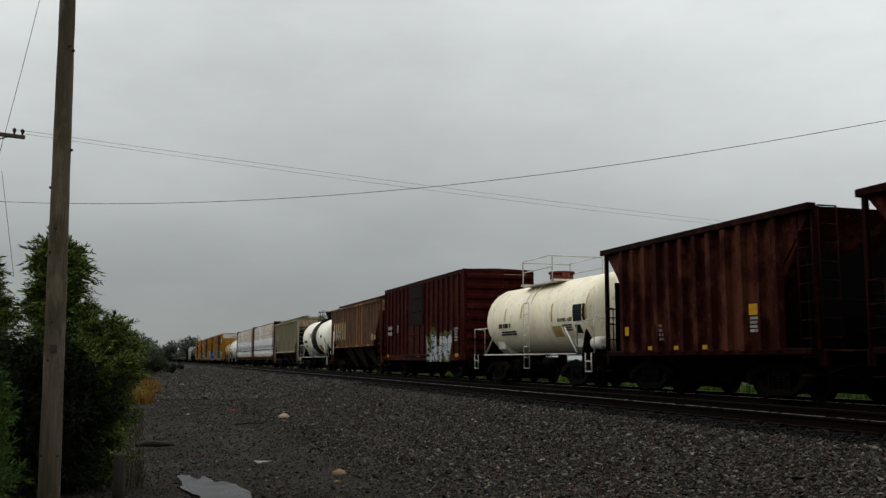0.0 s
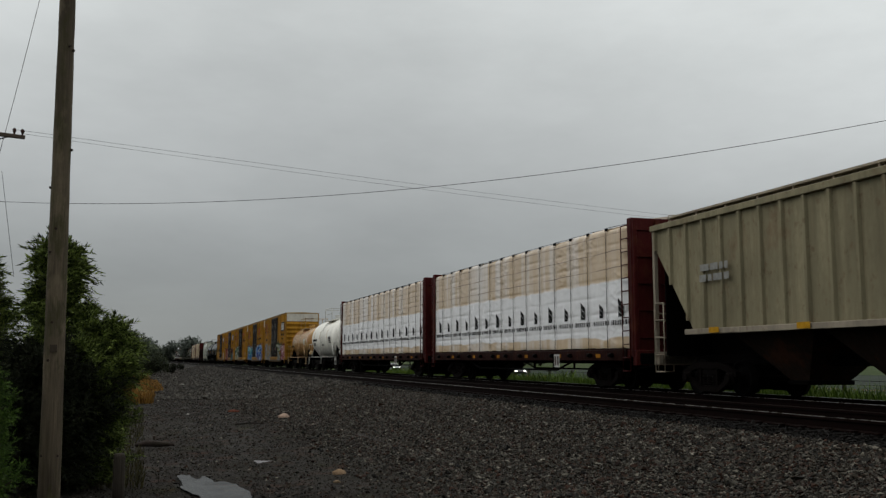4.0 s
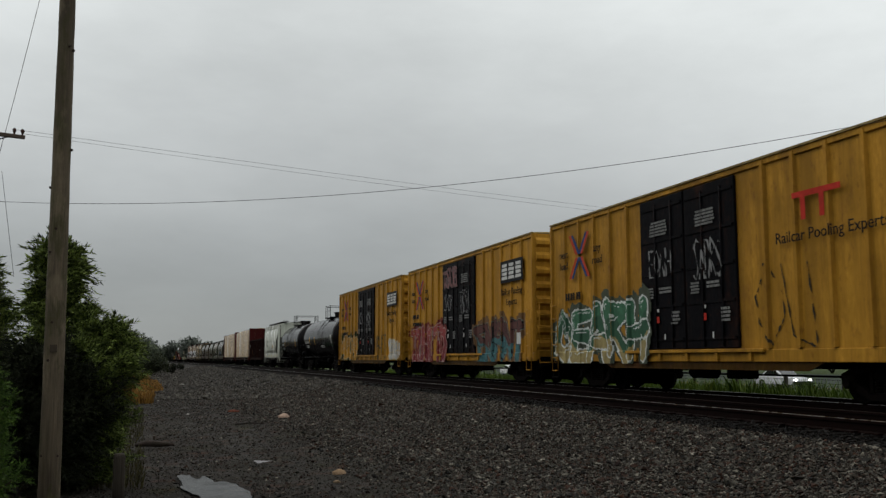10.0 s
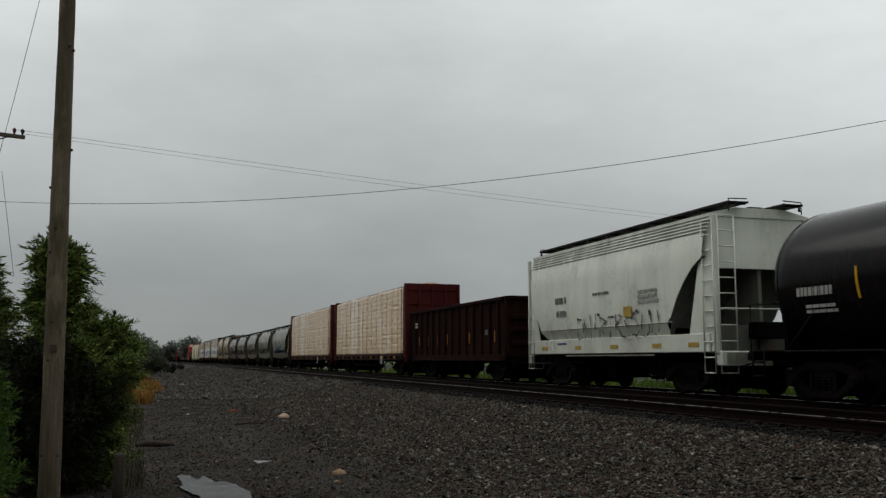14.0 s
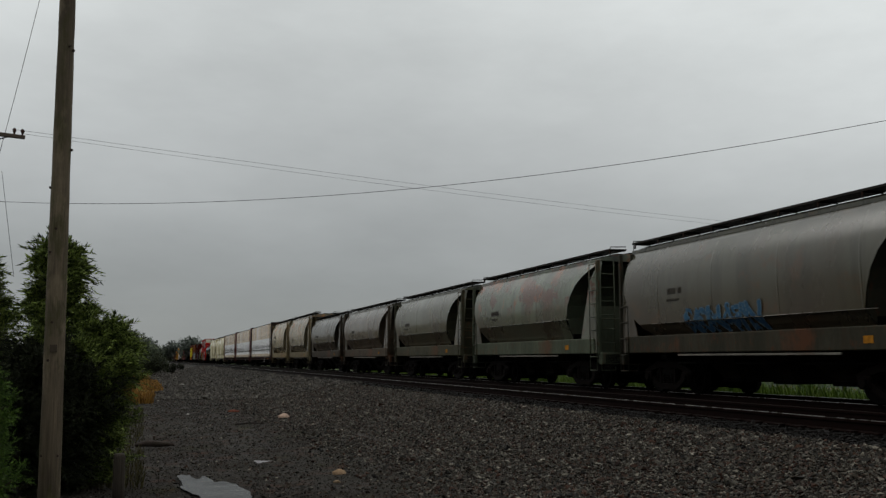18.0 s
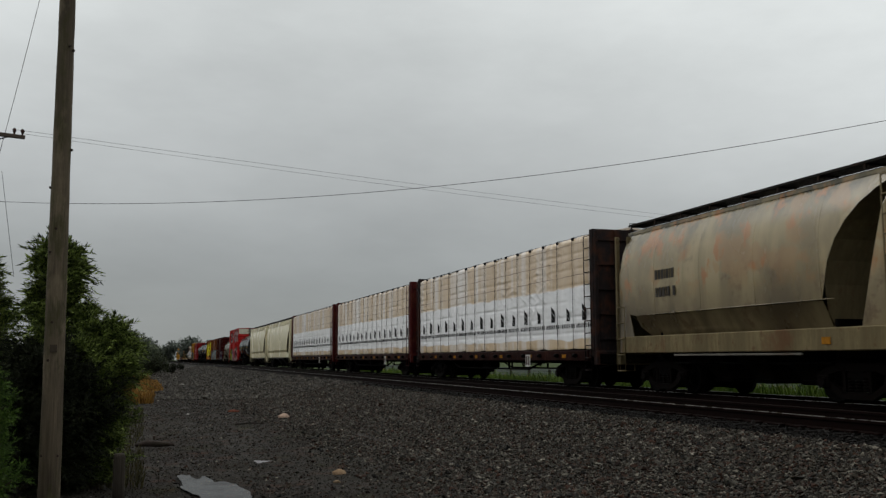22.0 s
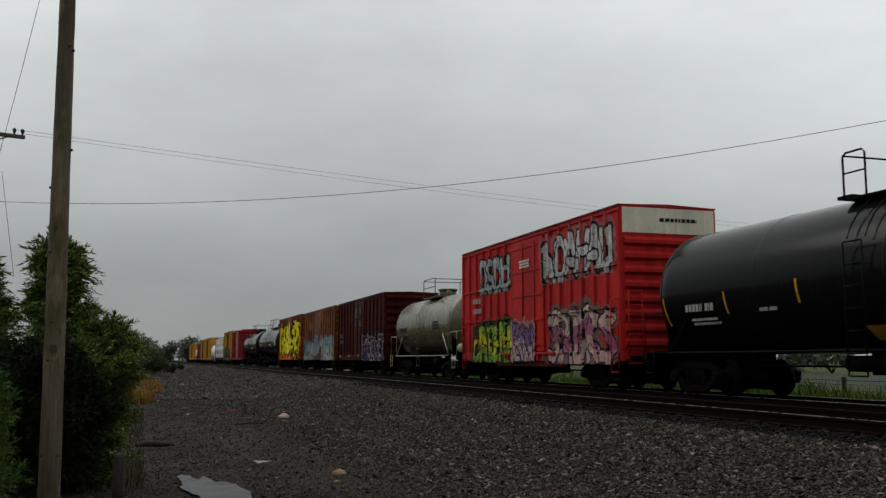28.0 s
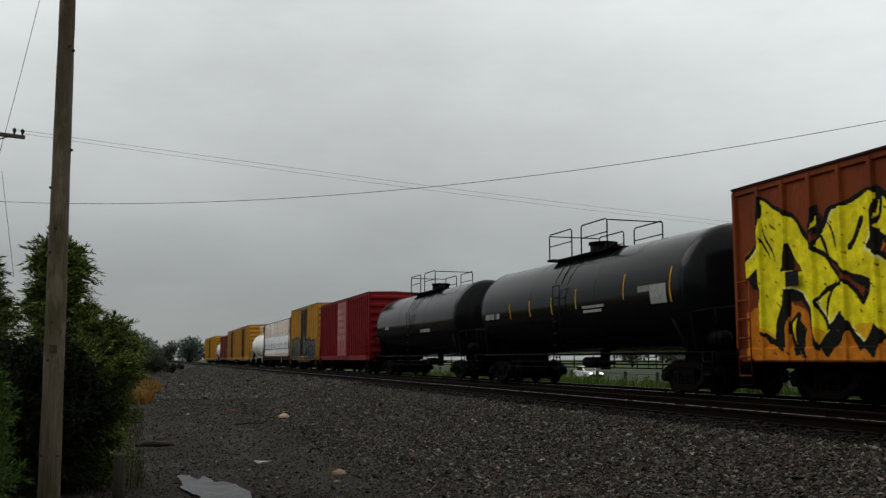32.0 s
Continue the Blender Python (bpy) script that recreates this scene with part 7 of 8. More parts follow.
def small_print(car, x, yl, yr, z0, z1, rows, seed, mat=None, round_at=None):
    """A paragraph too small to read: plain bars in rows."""
    rnd = random.Random(seed)
    rh = (z1 - z0) / (rows * 1.55)
    g = Geo()
    if rows == 1:
        # one line of larger letters, each a plain upright bar
        rh = 0.8 * (z1 - z0)
    for r in range(rows):
        z = z1 - rh - r * rh * 1.55
        y = yl - rnd.uniform(0, 0.12) * (yl - yr)
        end = yr + rnd.uniform(0, 0.12) * (yl - yr)
        while y > end + rh * 0.6:
            n = min((rnd.choice((0.16, 0.42, 0.5, 0.5)) if rows == 1 else rnd.uniform(0.7, 3.0)) * rh, y - end)
            xx = x if round_at is None else -math.sqrt(max(0.01, round_at[1] ** 2 - (z + rh / 2 - round_at[0]) ** 2)) - 0.004
            g.box(xx - 0.007, xx, y - n, y, z, z + rh)
            y -= n + rh * ((0.18 if rnd.random() > 0.2 else 0.6) if rows == 1 else rnd.uniform(0.3, 0.5))
    return tagged(part("small_print", g, mat or WHITE, car, "rows of small lettering"), "rows of small lettering", kind="stuff")


def cross_sign(car, y, z, s=0.75):
    """A cross of paired stripes, blue beside red, as plain shapes."""
    x = -1.589
    for sy in (-1, 1):
        for sz in (-1, 1):
            for lo, hi, mat, d in ((-0.19, 0.0, plain("faded_blue", (0.03, 0.05, 0.13)), 0.002), (0.0, 0.2, plain("faded_red", (0.36, 0.05, 0.025)), 0.009)):
                q = [(y + sy * s * (0.12 + lo), z + sz * s * 0.06), (y + sy * s * (0.10 + hi), z + sz * s * 0.06), (y + sy * s * (0.68 + hi), z + sz * s * 0.84), (y + sy * s * (0.70 + lo), z + sz * s * 0.84)]
                d += 0.003 * (sy > 0) + 0.0015 * (sz > 0)
                part("sign_stripe", Geo().loft([[(x - d, p, r) for p, r in q], [(x - d - 0.005, p, r) for p, r in q]]), mat, car)


def slogan(car, y, z):
    """Two short words on each side of the cross."""
    for a, upper, lower in ((y + 1.12, "next", "load"), (y - 1.15, "any", "road")):
        words(car, upper, a, -1.588, z, 0.34, STRAP)
        words(car, lower, a, -1.588, z - 0.36, 0.34, STRAP)


def box_sign(car, yl, yr, z0, z1):
    """A maker's board: white shapes with wavy cuts on black."""
    block(car, "sign_board", -1.586, yl, yr, z0, z1, BLACK)
    w, zm, h = (yl - yr), (z0 + z1) / 2, (z1 - z0)
    for i in range(3):
        a = yl - w * (0.06 + i * 0.31)
        b = a - w * 0.26
        for k in range(4):
            z = zm - h * 0.36 + k * h * 0.19
            q = [(a - w * 0.03 * (k % 2), z), (b + w * 0.03 * (k % 2), z), (b + w * 0.02, z + h * 0.14), (a - w * 0.02, z + h * 0.14)]
            part("sign_shape", Geo().loft([[(-1.593, p, r) for p, r in q], [(-1.599, p, r) for p, r in q]]), WHITE, car)


def door_print(car, seed, scribble=True):
    """White stencils and locks on black double doors."""
    x = -1.603
    ink = plain("door_stencil", (0.16, 0.16, 0.155), 0.6, 0, 9, 0.3, 0.05)
    for j, c in enumerate((1.16, -0.94)):
        small_print(car, x, c + 0.52, c - 0.4, 4.0, 4.4, 5, seed + j, ink)
        small_print(car, x, c + 0.75, c + 0.35, 2.4, 2.7, 4, seed + j + 5, ink)
        small_print(car, x, c + 0.1, c - 0.5, 2.5, 2.68, 2, seed + j + 9, ink)
        small_print(car, x, c - 0.45, c - 0.85, 1.7, 2.05, 4, seed + j + 3, ink)
        block(car, "placard", x, c + 0.23, c + 0.11, 1.78, 1.95, RED if seed % 2 else WHITE, "small placard")
        block(car, "placard", x, c - 0.12, c - 0.17, 1.36, 1.5, WHITE)
        block(car, "placard", x, c + 0.22, c + 0.12, 2.06, 2.14, WHITE)
    if scribble:
        scrawl(car, 1.7, 0.6, 2.95, 3.65, [(0.2, 0.2, 0.2)], (0.16, 0.16, 0.16), 4, seed + 31, 0.013, 0.004, cell=0.011)
        scrawl(car, -0.4, -1.55, 2.75, 3.7, [(0.2, 0.2, 0.2)], (0.16, 0.16, 0.16), 5, seed + 32, 0.013, 0.004, cell=0.011)


def plates(car, half, z, mat=None, n=3):
    """Yellow reflectors along a sill."""
    for y in np.linspace(-half + 0.9, half - 0.9, n):
        block(car, "reflector", -1.586, y + 0.2, y - 0.2, z, z + 0.13, mat or YELLOW)


def tank_bars(car, c, r, marks, seed, dark=True, strips=(), squares=()):
    """Marks on a tank's near side: lettering bars, upright reflective strips and placards."""
    ink = STRAP if dark else TINT
    for i, (yl, yr, z0, z1, rows) in enumerate(marks):
        small_print(car, 0, yl, yr, z0, z1, rows, seed + i, ink, (c, r + 0.002))
    for y, z0, z1 in strips:
        pts = [(-math.sqrt(max(0.01, r * r - (z - c) ** 2)) - 0.004, y, z) for z in np.linspace(z0, z1, 5)]
        g = Geo().loft([[(a - o, b + s, z) for a, b, z in pts] for s, o in ((-0.03, 0), (-0.03, 0.006), (0.03, 0.006), (0.03, 0))], closed=False, caps=False)
        part("reflective_strip", g, YELLOW, car)
    for yl, yr, z0, z1, mat in squares:
        pts = [(-math.sqrt(max(0.01, r * r - (z - c) ** 2)) - 0.005, z) for z in np.linspace(z0, z1, 4)]
        g = Geo().loft([[(a, y, z) for a, z in pts] for y in (yl, yr)], closed=False, caps=False)
        part("placard", g, mat, car)


def end_print(car, half, x0, x1, z, h, seed, mat=None):
    """Bars of lettering across the leading end of a car."""
    rnd = random.Random(seed)
    g, x = Geo(), x0
    while x < x1:
        n = min(rnd.uniform(0.6, 1.6) * h, x1 - x)
        g.box(x, x + n, -half - 0.062, -half - 0.055, z, z + h)
        x += n + 0.35 * h
    return part("small_print", g, mat or TINT, car, "rows of small lettering")


# ---- the train, first car to last ----
MAROON = (0.034, 0.0042, 0.0034)
OCHRE = (0.39, 0.195, 0.023)
FADED = plain("worn_lettering", (0.10, 0.08, 0.075), 0.6, 0, 9, 0.25, 0.05)
CREAM = (0.58, 0.52, 0.33)


def tube_side(c, r):
    return lambda y, z: -np.sqrt(np.maximum(0.01, r * r - (z - c) ** 2)) - 0.006


def train():
    ribbed_hopper("maroon open-top hopper car with ribbed sides", 0.30, 0.975, MAROON, 3.95, 0.55, 0.8, open_top=True, z_side=1.05, slope=0.35, rust_colour=(0.085, 0.028, 0.016))
    ribbed_hopper("dark maroon open-top hopper car, ribbed and rust-streaked", 1.045, 1.525, (0.027, 0.0052, 0.0034), 3.93, 0.6, 0.85, open_top=True, pitch=0.62, z_side=1.05, slope=0.35, rust_colour=(0.085, 0.028, 0.016))
    c, h = CARS[-1][0], 4.46
    block(c, "placard", -1.615, -2.42, -2.72, 1.82, 2.06, YELLOW)
    small_print(c, -1.615, -2.42, -2.72, 1.42, 1.78, 4, 15, TINT)
    for y, z in ((3.0, 1.5), (1.8, 1.1), (0.55, 1.1), (-0.7, 1.1)):
        block(c, "reflector", -1.615, y + 0.1, y - 0.1, z, z + (0.24 if z > 1.2 else 0.1), YELLOW)
    small_print(c, -1.615, 1.35, 1.1, 1.3, 1.75, 4, 14, FADED)
    c, h, cz, r = tank("white acid tank car with rust stains and tubular railings", 1.57, 2.14, (0.86, 0.78, 0.58), 3.6, 1.28, 0.22, 0.15, saddle_colour=(0.6, 0.57, 0.5), walk_len=2.6, dome=(0.12, 0.03, 0.02), full_rails=False)
    tank_bars(c, cz, r, [(3.0, 1.6, 1.98, 2.18, 1), (3.0, 1.2, 1.72, 1.9, 2), (-2.6, -3.4, 1.75, 1.98, 3)], 1, True, [(2.3, 2.25, 2.75), (0.75, 2.3, 2.8), (-1.9, 2.1, 2.7), (-4.45, 2.1, 2.9)], [(-3.5, -4.35, 2.05, 2.58, STRAP), (-3.55, -3.95, 1.68, 1.95, STRAP), (-1.8, -2.5, 1.6, 1.95, plain("ochre_square", (0.4, 0.27, 0.1)))])
    words(c, "SULFURIC ACID", -2.9, -1.29, 2.08, 0.16, STRAP)
    c, h = boxcar("dark maroon boxcar with white painted scrawl near the floor", 2.187, 2.91, MAROON, 4.62, (-0.44, 2.6), False, rust=0.3, pitch=0.75, roof_colour=(0.06, 0.02, 0.02))
    scrawl(c, -1.2, -4.7, 0.75, 1.95, [(0.36, 0.38, 0.40), (0.48, 0.5, 0.52)], (0.02, 0.03, 0.03), 3, 5, 0.24, 0.05, (0.09, 0.10, 0.03), keep=0.97)
    small_print(c, -1.586, 5.8, 4.9, 2.0, 2.6, 2, 3, TINT)
    small_print(c, -1.586, -5.5, -6.0, 1.6, 2.2, 5, 4, TINT)
    plates(c, h, 0.98)
    end_print(c, h + 0.01, 0.2, 1.2, 4.3, 0.12, 5, WHITE)
    small_print(c, -1.586, 4.0, 3.6, 2.2, 2.6, 3, 8, TINT)
    for z in (2.5, 3.15, 3.8):
        block(c, "door_patch", -1.604, 1.66, -0.78, z, z + 0.6, plain("dark_patch", (0.009, 0.0045, 0.0045)))
    c, h = ribbed_hopper("rust-brown covered hopper car with tan panels", 2.975, 3.755, (0.095, 0.032, 0.016), 4.45, 0.6, 0.8, nbays=3, z_side=1.7, rust_colour=(0.21, 0.085, 0.03), header=True, post_colour=(0.15, 0.10, 0.06))
    part("name_panel", Geo().box(-1.487, -1.481, 2.5, 6.3, 2.15, 3.3), paint((0.5, 0.37, 0.2), 0.3, 0.5), c, "faded tan name panel")
    plates(c, h - 1.8, 1.62, n=4)
    small_print(c, -1.565, 5.4, 3.6, 2.2, 2.75, 2, 6, TINT)
    block(c, "placard", -1.565, -5.3, -5.75, 1.95, 2.35, TINT)
    block(c, "placard", -1.565, -5.95, -6.35, 2.0, 2.25, YELLOW)
    c, h, cz, r = tank("white tank car with a black band and black dome", 3.83, 4.51, (0.90, 0.86, 0.72), 3.98, 1.42, 0.05, 0.15, band=(2.3, (0.012, 0.012, 0.013)), walk_len=2.2, dome=(0.012, 0.012, 0.012), dome_size=1.6, walk_at=-0.6, rail_h=0.62, tube_colour=(0.02, 0.02, 0.02), saddle_colour=(0.6, 0.58, 0.52), end_colour=(0.62, 0.6, 0.54))
    tank_bars(c, cz, r, [(4.6, 2.8, 2.15, 2.4, 1), (4.6, 3.4, 1.85, 2.0, 2), (1.9, 1.2, 2.55, 2.9, 4), (-2.7, -3.6, 2.45, 2.68, 3), (-4.4, -4.8, 2.05, 2.4, 4)], 5, True, [(2.5, 2.45, 2.95), (0.75, 2.5, 3.1), (-1.9, 2.4, 3.0), (4.9, 2.1, 2.8)], [(-1.6, -2.5, 1.6, 1.95, YELLOW)])
    c, h = ribbed_hopper("tan ribbed covered hopper car with rusty ends", 4.58, 5.38, (0.25, 0.222, 0.14), 4.5, 0.25, nbays=3, z_side=1.55, frame_colour=(0.3, 0.26, 0.2), header=True)
    small_print(c, -1.56, 5.2, 4.0, 2.6, 3.1, 2, 7, TINT)
    plates(c, h - 1.9, 1.48, n=4)
    centerbeam("maroon centre-beam flat car loaded with wrapped lumber", 5.44, 6.44, seed=1)
    centerbeam("maroon centre-beam flat car stacked with wrapped lumber packs", 6.51, 7.58, seed=2)
    c, h, cz, r = tank("dull white tank car with short end railings", 7.66, 8.28, (0.84, 0.82, 0.74), 3.82, 1.4, 0.15, 0.3, saddle_colour=(0.5, 0.49, 0.45), walk_len=2.6, dome=(0.6, 0.6, 0.57), full_rails=False)
    tank_bars(c, cz, r, [(4.2, 2.3, 2.2, 2.42, 1), (4.2, 3.0, 1.9, 2.1, 2), (0.6, -0.4, 1.85, 2.0, 1), (-2.2, -3.2, 2.0, 2.5, 4)], 9, True, [(3.5, 2.4, 2.95), (1.3, 2.4, 2.95), (-1.6, 2.4, 2.95), (5.0, 1.9, 2.8)])
    c, h, cz, r = tank("tan-orange stained tank car", 8.33, 8.89, (0.42, 0.245, 0.075), 3.56, 1.25, 0.6, 0.7, rough=0.34, saddle_colour=(0.2, 0.12, 0.06), walk_len=2.4, full_rails=False, rust_colour=(0.33, 0.115, 0.035), tube_colour=(0.4, 0.28, 0.15))
    tank_bars(c, cz, r, [(4.3, 3.2, 1.9, 2.1, 1)], 12, True, [(-3.2, 1.9, 2.6)], [(-1.9, -2.65, 2.05, 2.6, plain("grey_placard", (0.44, 0.45, 0.40), 0.6, 0, 9, 0.2, 0.05))])
    c, h = boxcar("yellow boxcar with black double doors and grey painted scrawl", 8.955, 9.82, OCHRE, 5.22, (-0.1, 4.2), True, (0.004, 0.004, 0.005), 0.2, 0.85, 0.98, end_top=(0.6, 0.58, 0.52), roof_colour=(0.4, 0.32, 0.15))
    scrawl(c, 7.3, 2.5, 0.8, 2.4, [(0.20, 0.20, 0.19), (0.30, 0.29, 0.27)], (0.02, 0.02, 0.02), 5, 11, 0.22, 0.05, (0.26, 0.2, 0.12), rim2=(0.35, 0.33, 0.3))
    scrawl(c, -2.15, -5.1, 0.75, 2.35, [(0.22, 0.23, 0.22), (0.3, 0.31, 0.29)], (0.015, 0.02, 0.015), 4, 12, 0.16, 0.06, (0.05, 0.06, 0.04), rim2=(0.28, 0.34, 0.16), glyphs=[8, 2, 7, 8])
    scrawl(c, -5.15, -7.6, 0.8, 2.15, [(0.24, 0.035, 0.06), (0.34, 0.10, 0.14)], (0.46, 0.40, 0.41), 5, 13, 0.13, 0.035, (0.10, 0.012, 0.02), glyphs=[1, 5, 6, 2, 7])
    box_sign(c, -5.2, -7.15, 3.55, 4.4)
    words(c, "Railcar Pooling", -6.2, -1.588, 3.12, 0.36, STRAP)
    words(c, "Experts", -6.2, -1.588, 2.74, 0.36, STRAP)
    cross_sign(c, 5.9, 4.0)
    slogan(c, 5.9, 4.02)
    small_print(c, -1.588, 6.7, 5.1, 2.72, 3.0, 1, 2, STRAP)
    door_print(c, 21)
    end_print(c, h, 0.1, 1.1, 4.62, 0.1, 8, STRAP)
    plates(c, h, 0.92, n=2)
    c, h = boxcar("yellow panelled boxcar with black doors and blue painted scrawl", 9.90, 10.77, OCHRE, 5.22, (-0.1, 4.2), True, (0.004, 0.004, 0.005), 0.2, 0.85, 0.72, (2.35, 3.55), end_top=(0.6, 0.58, 0.52), roof_colour=(0.2, 0.1, 0.05))
    scrawl(c, 7.6, 2.3, 0.8, 2.35, [(0.03, 0.16, 0.34), (0.05, 0.34, 0.36)], (0.5, 0.55, 0.58), 5, 14, 0.24, 0.045, (0.02, 0.07, 0.16))
    scrawl(c, -2.2, -7.5, 0.78, 2.5, [(0.015, 0.05, 0.26), (0.03, 0.13, 0.42), (0.05, 0.22, 0.5)], (0.55, 0.58, 0.6), 5, 15, 0.27, 0.045, (0.012, 0.02, 0.07), glyphs=[5, 6, 1, 2, 5])
    words(c, "RAILCAR POOLING EXPERTS", -4.8, -1.592, 3.1, 0.27, STRAP)
    block(c, "sign_shape", -1.592, -3.95, -5.45, 4.2, 4.34, RED)
    for a in (-4.25, -4.85):
        block(c, "sign_shape", -1.592, a, a - 0.16, 3.62, 4.2, RED)
    cross_sign(c, 5.95, 3.92, 0.66)
    slogan(c, 5.95, 4.0)
    small_print(c, -1.592, 6.6, 5.4, 2.6, 2.9, 1, 2, STRAP)
    door_print(c, 22, False)
    end_print(c, h, 0.1, 1.1, 4.62, 0.1, 8, STRAP)
    block(c, "placard", -1.592, -7.2, -7.55, 1.5, 1.8, YELLOW)
    c, h = boxcar("yellow boxcar with black doors and green and white painted scrawl", 10.855, 11.72, OCHRE, 5.22, (-0.1, 4.2), True, (0.004, 0.004, 0.005), 0.2, 0.85, 0.98, end_top=(0.6, 0.58, 0.52), roof_colour=(0.4, 0.3, 0.12))
    scrawl(c, 7.7, 1.98, 0.75, 2.5, [(0.30, 0.24, 0.10), (0.03, 0.09, 0.05), (0.04, 0.13, 0.07)], (0.5, 0.52, 0.5), 5, 16, 0.25, 0.05, (0.06, 0.07, 0.05))
    cross_sign(c, 5.85, 4.0, 0.8)
    slogan(c, 5.85, 4.02)
    small_print(c, -1.588, 6.9, 5.6, 2.62, 2.9, 1, 3, STRAP)
    words(c, "Railcar Pooling Experts", -5.0, -1.588, 3.25, 0.34, STRAP)
    block(c, "sign_shape", -1.592, -4.0, -5.4, 4.12, 4.24, RED)
    for a in (-4.25, -4.8):
        block(c, "sign_shape", -1.592, a, a - 0.14, 3.66, 4.12, RED)
    door_print(c, 23)
    end_print(c, h, 0.1, 1.1, 4.62, 0.1, 8, STRAP)
    scrawl(c, -2.6, -4.6, 1.0, 2.9, [(0.03, 0.022, 0.01)], (0.03, 0.022, 0.01), 2, 71, 0.010, 0.004, cell=0.018, wander=9.0)
    block(c, "placard", -1.588, -6.8, -7.15, 1.35, 1.75, WHITE)
    c, h = boxcar("yellow boxcar with black doors and red and teal painted scrawl", 11.80, 12.65, OCHRE, 5.22, (-0.1, 4.2), True, (0.004, 0.004, 0.005), 0.15, 0.6, 0.98, roof_colour=(0.4, 0.3, 0.12))
    scrawl(c, 7.5, 1.6, 0.75, 2.4, [(0.17, 0.02, 0.025), (0.26, 0.045, 0.045)], (0.31, 0.23, 0.21), 6, 17, 0.23, 0.04, (0.14, 0.03, 0.025), keep=0.96, extra=7)
    scrawl(c, -2.2, -6.9, 0.78, 2.3, [(0.05, 0.14, 0.15), (0.10, 0.04, 0.035)], (0.02, 0.02, 0.02), 5, 18, 0.24, 0.05, (0.14, 0.08, 0.04), rim2=(0.14, 0.15, 0.13))
    box_sign(c, -4.95, -7.1, 3.65, 4.45)
    words(c, "Railcar Pooling", -6.0, -1.588, 3.2, 0.34, STRAP)
    words(c, "Experts", -6.0, -1.588, 2.82, 0.34, STRAP)
    cross_sign(c, 5.75, 3.9, 0.8)
    slogan(c, 5.75, 3.95)
    small_print(c, -1.588, 7.0, 5.8, 2.75, 3.0, 1, 3, STRAP)
    small_print(c, -1.588, 7.0, 5.3, 2.4, 2.62, 1, 4, STRAP)
    door_print(c, 24)
    scrawl(c, 1.9, 0.0, 3.9, 4.8, [(0.17, 0.07, 0.07)], (0.16, 0.13, 0.13), 4, 34, 0.05, 0.02, cell=0.025)
    block(c, "placard", -1.588, -6.5, -6.85, 1.4, 1.8, WHITE)
    c, h = boxcar("yellow boxcar with black doors and a little pale scrawl", 12.72, 13.59, OCHRE, 5.22, (-0.1, 4.2), True, (0.004, 0.004, 0.005), 0.2, 0.85, 0.98, roof_colour=(0.4, 0.3, 0.12))
    scrawl(c, 7.2, 1.98, 0.8, 2.35, [(0.42, 0.21, 0.022), (0.38, 0.20, 0.04)], (0.33, 0.31, 0.24), 5, 19, 0.2, 0.03, (0.022, 0.03, 0.014), keep=0.84)
    scrawl(c, -5.4, -7.5, 0.85, 1.9, [(0.42, 0.41, 0.38)], (0.42, 0.36, 0.24), 2, 20, 0.26, 0.05)
    scrawl(c, -2.4, -5.0, 0.85, 2.2, [(0.1, 0.08, 0.04)], (0.1, 0.08, 0.04), 4, 26, 0.025, 0.01)
    box_sign(c, -5.1, -7.2, 3.7, 4.45)
    words(c, "Railcar Pooling", -6.1, -1.588, 3.22, 0.34, STRAP)
    words(c, "Experts", -6.1, -1.588, 2.84, 0.34, STRAP)
    cross_sign(c, 5.65, 4.0, 0.8)
    slogan(c, 5.65, 4.02)
    small_print(c, -1.588, 6.9, 5.7, 2.75, 3.0, 1, 3, STRAP)
    small_print(c, -1.588, 6.9, 4.9, 2.4, 2.62, 1, 4, STRAP)
    door_print(c, 25)
    c, h, cz, r = tank("glossy black tank car with a railed top platform", 13.66, 14.45, (0.004, 0.004, 0.0045), 4.05, 1.55, 0.05, 0.3, walk_len=1.9, rough=0.28, walk_at=-1.25)
    tank_bars(c, cz, r, [(5.4, 3.6, 2.08, 2.32, 1), (5.2, 4.0, 1.75, 1.98, 2), (-1.2, -2.6, 1.7, 1.9, 2)], 31, False, [(3.4, 2.0, 2.6), (1.2, 2.0, 2.6)], [(-5.2, -5.7, 2.0, 2.6, TINT)])
    scrawl(c, -2.2, -6.0, 1.75, 2.4, [(0.012, 0.035, 0.015), (0.07, 0.07, 0.072)], (0.01, 0.014, 0.01), 5, 44, 0.035, 0.012, keep=0.85, cell=0.02, depth=tube_side(cz, r))
    c, h, cz, r = tank("black tank car with a railed top platform, wet sheen", 14.52, 15.17, (0.004, 0.004, 0.0045), 4.0, 1.53, 0.05, 0.3, walk_len=1.9, rough=0.28)
    tank_bars(c, cz, r, [(4.4, 3.0, 2.08, 2.3, 1), (4.2, 3.2, 1.75, 1.95, 2)], 33, False, [(2.6, 2.0, 2.6), (0.9, 2.0, 2.6), (-3.6, 2.0, 2.6)])
    c, h = round_hopper("white covered hopper car with scribbled sides", 15.23, 15.83, (0.53, 0.55, 0.475), 4.5, 0.1, 0.3, 1.75, 2, ribbed_top=True, crease=0.12)
    ink = plain("washed_lettering", (0.13, 0.13, 0.115), 0.6, 0, 9, 0.3, 0.05)
    small_print(c, -1.58, 3.2, 2.2, 2.55, 2.8, 1, 3, ink)
    small_print(c, -1.58, 3.1, 2.3, 2.15, 2.38, 1, 4, ink)
    small_print(c, -1.59, 0.6, -0.6, 2.7, 2.8, 1, 5, ink)
    small_print(c, -1.58, -2.0, -3.2, 2.3, 2.7, 3, 6, TINT)
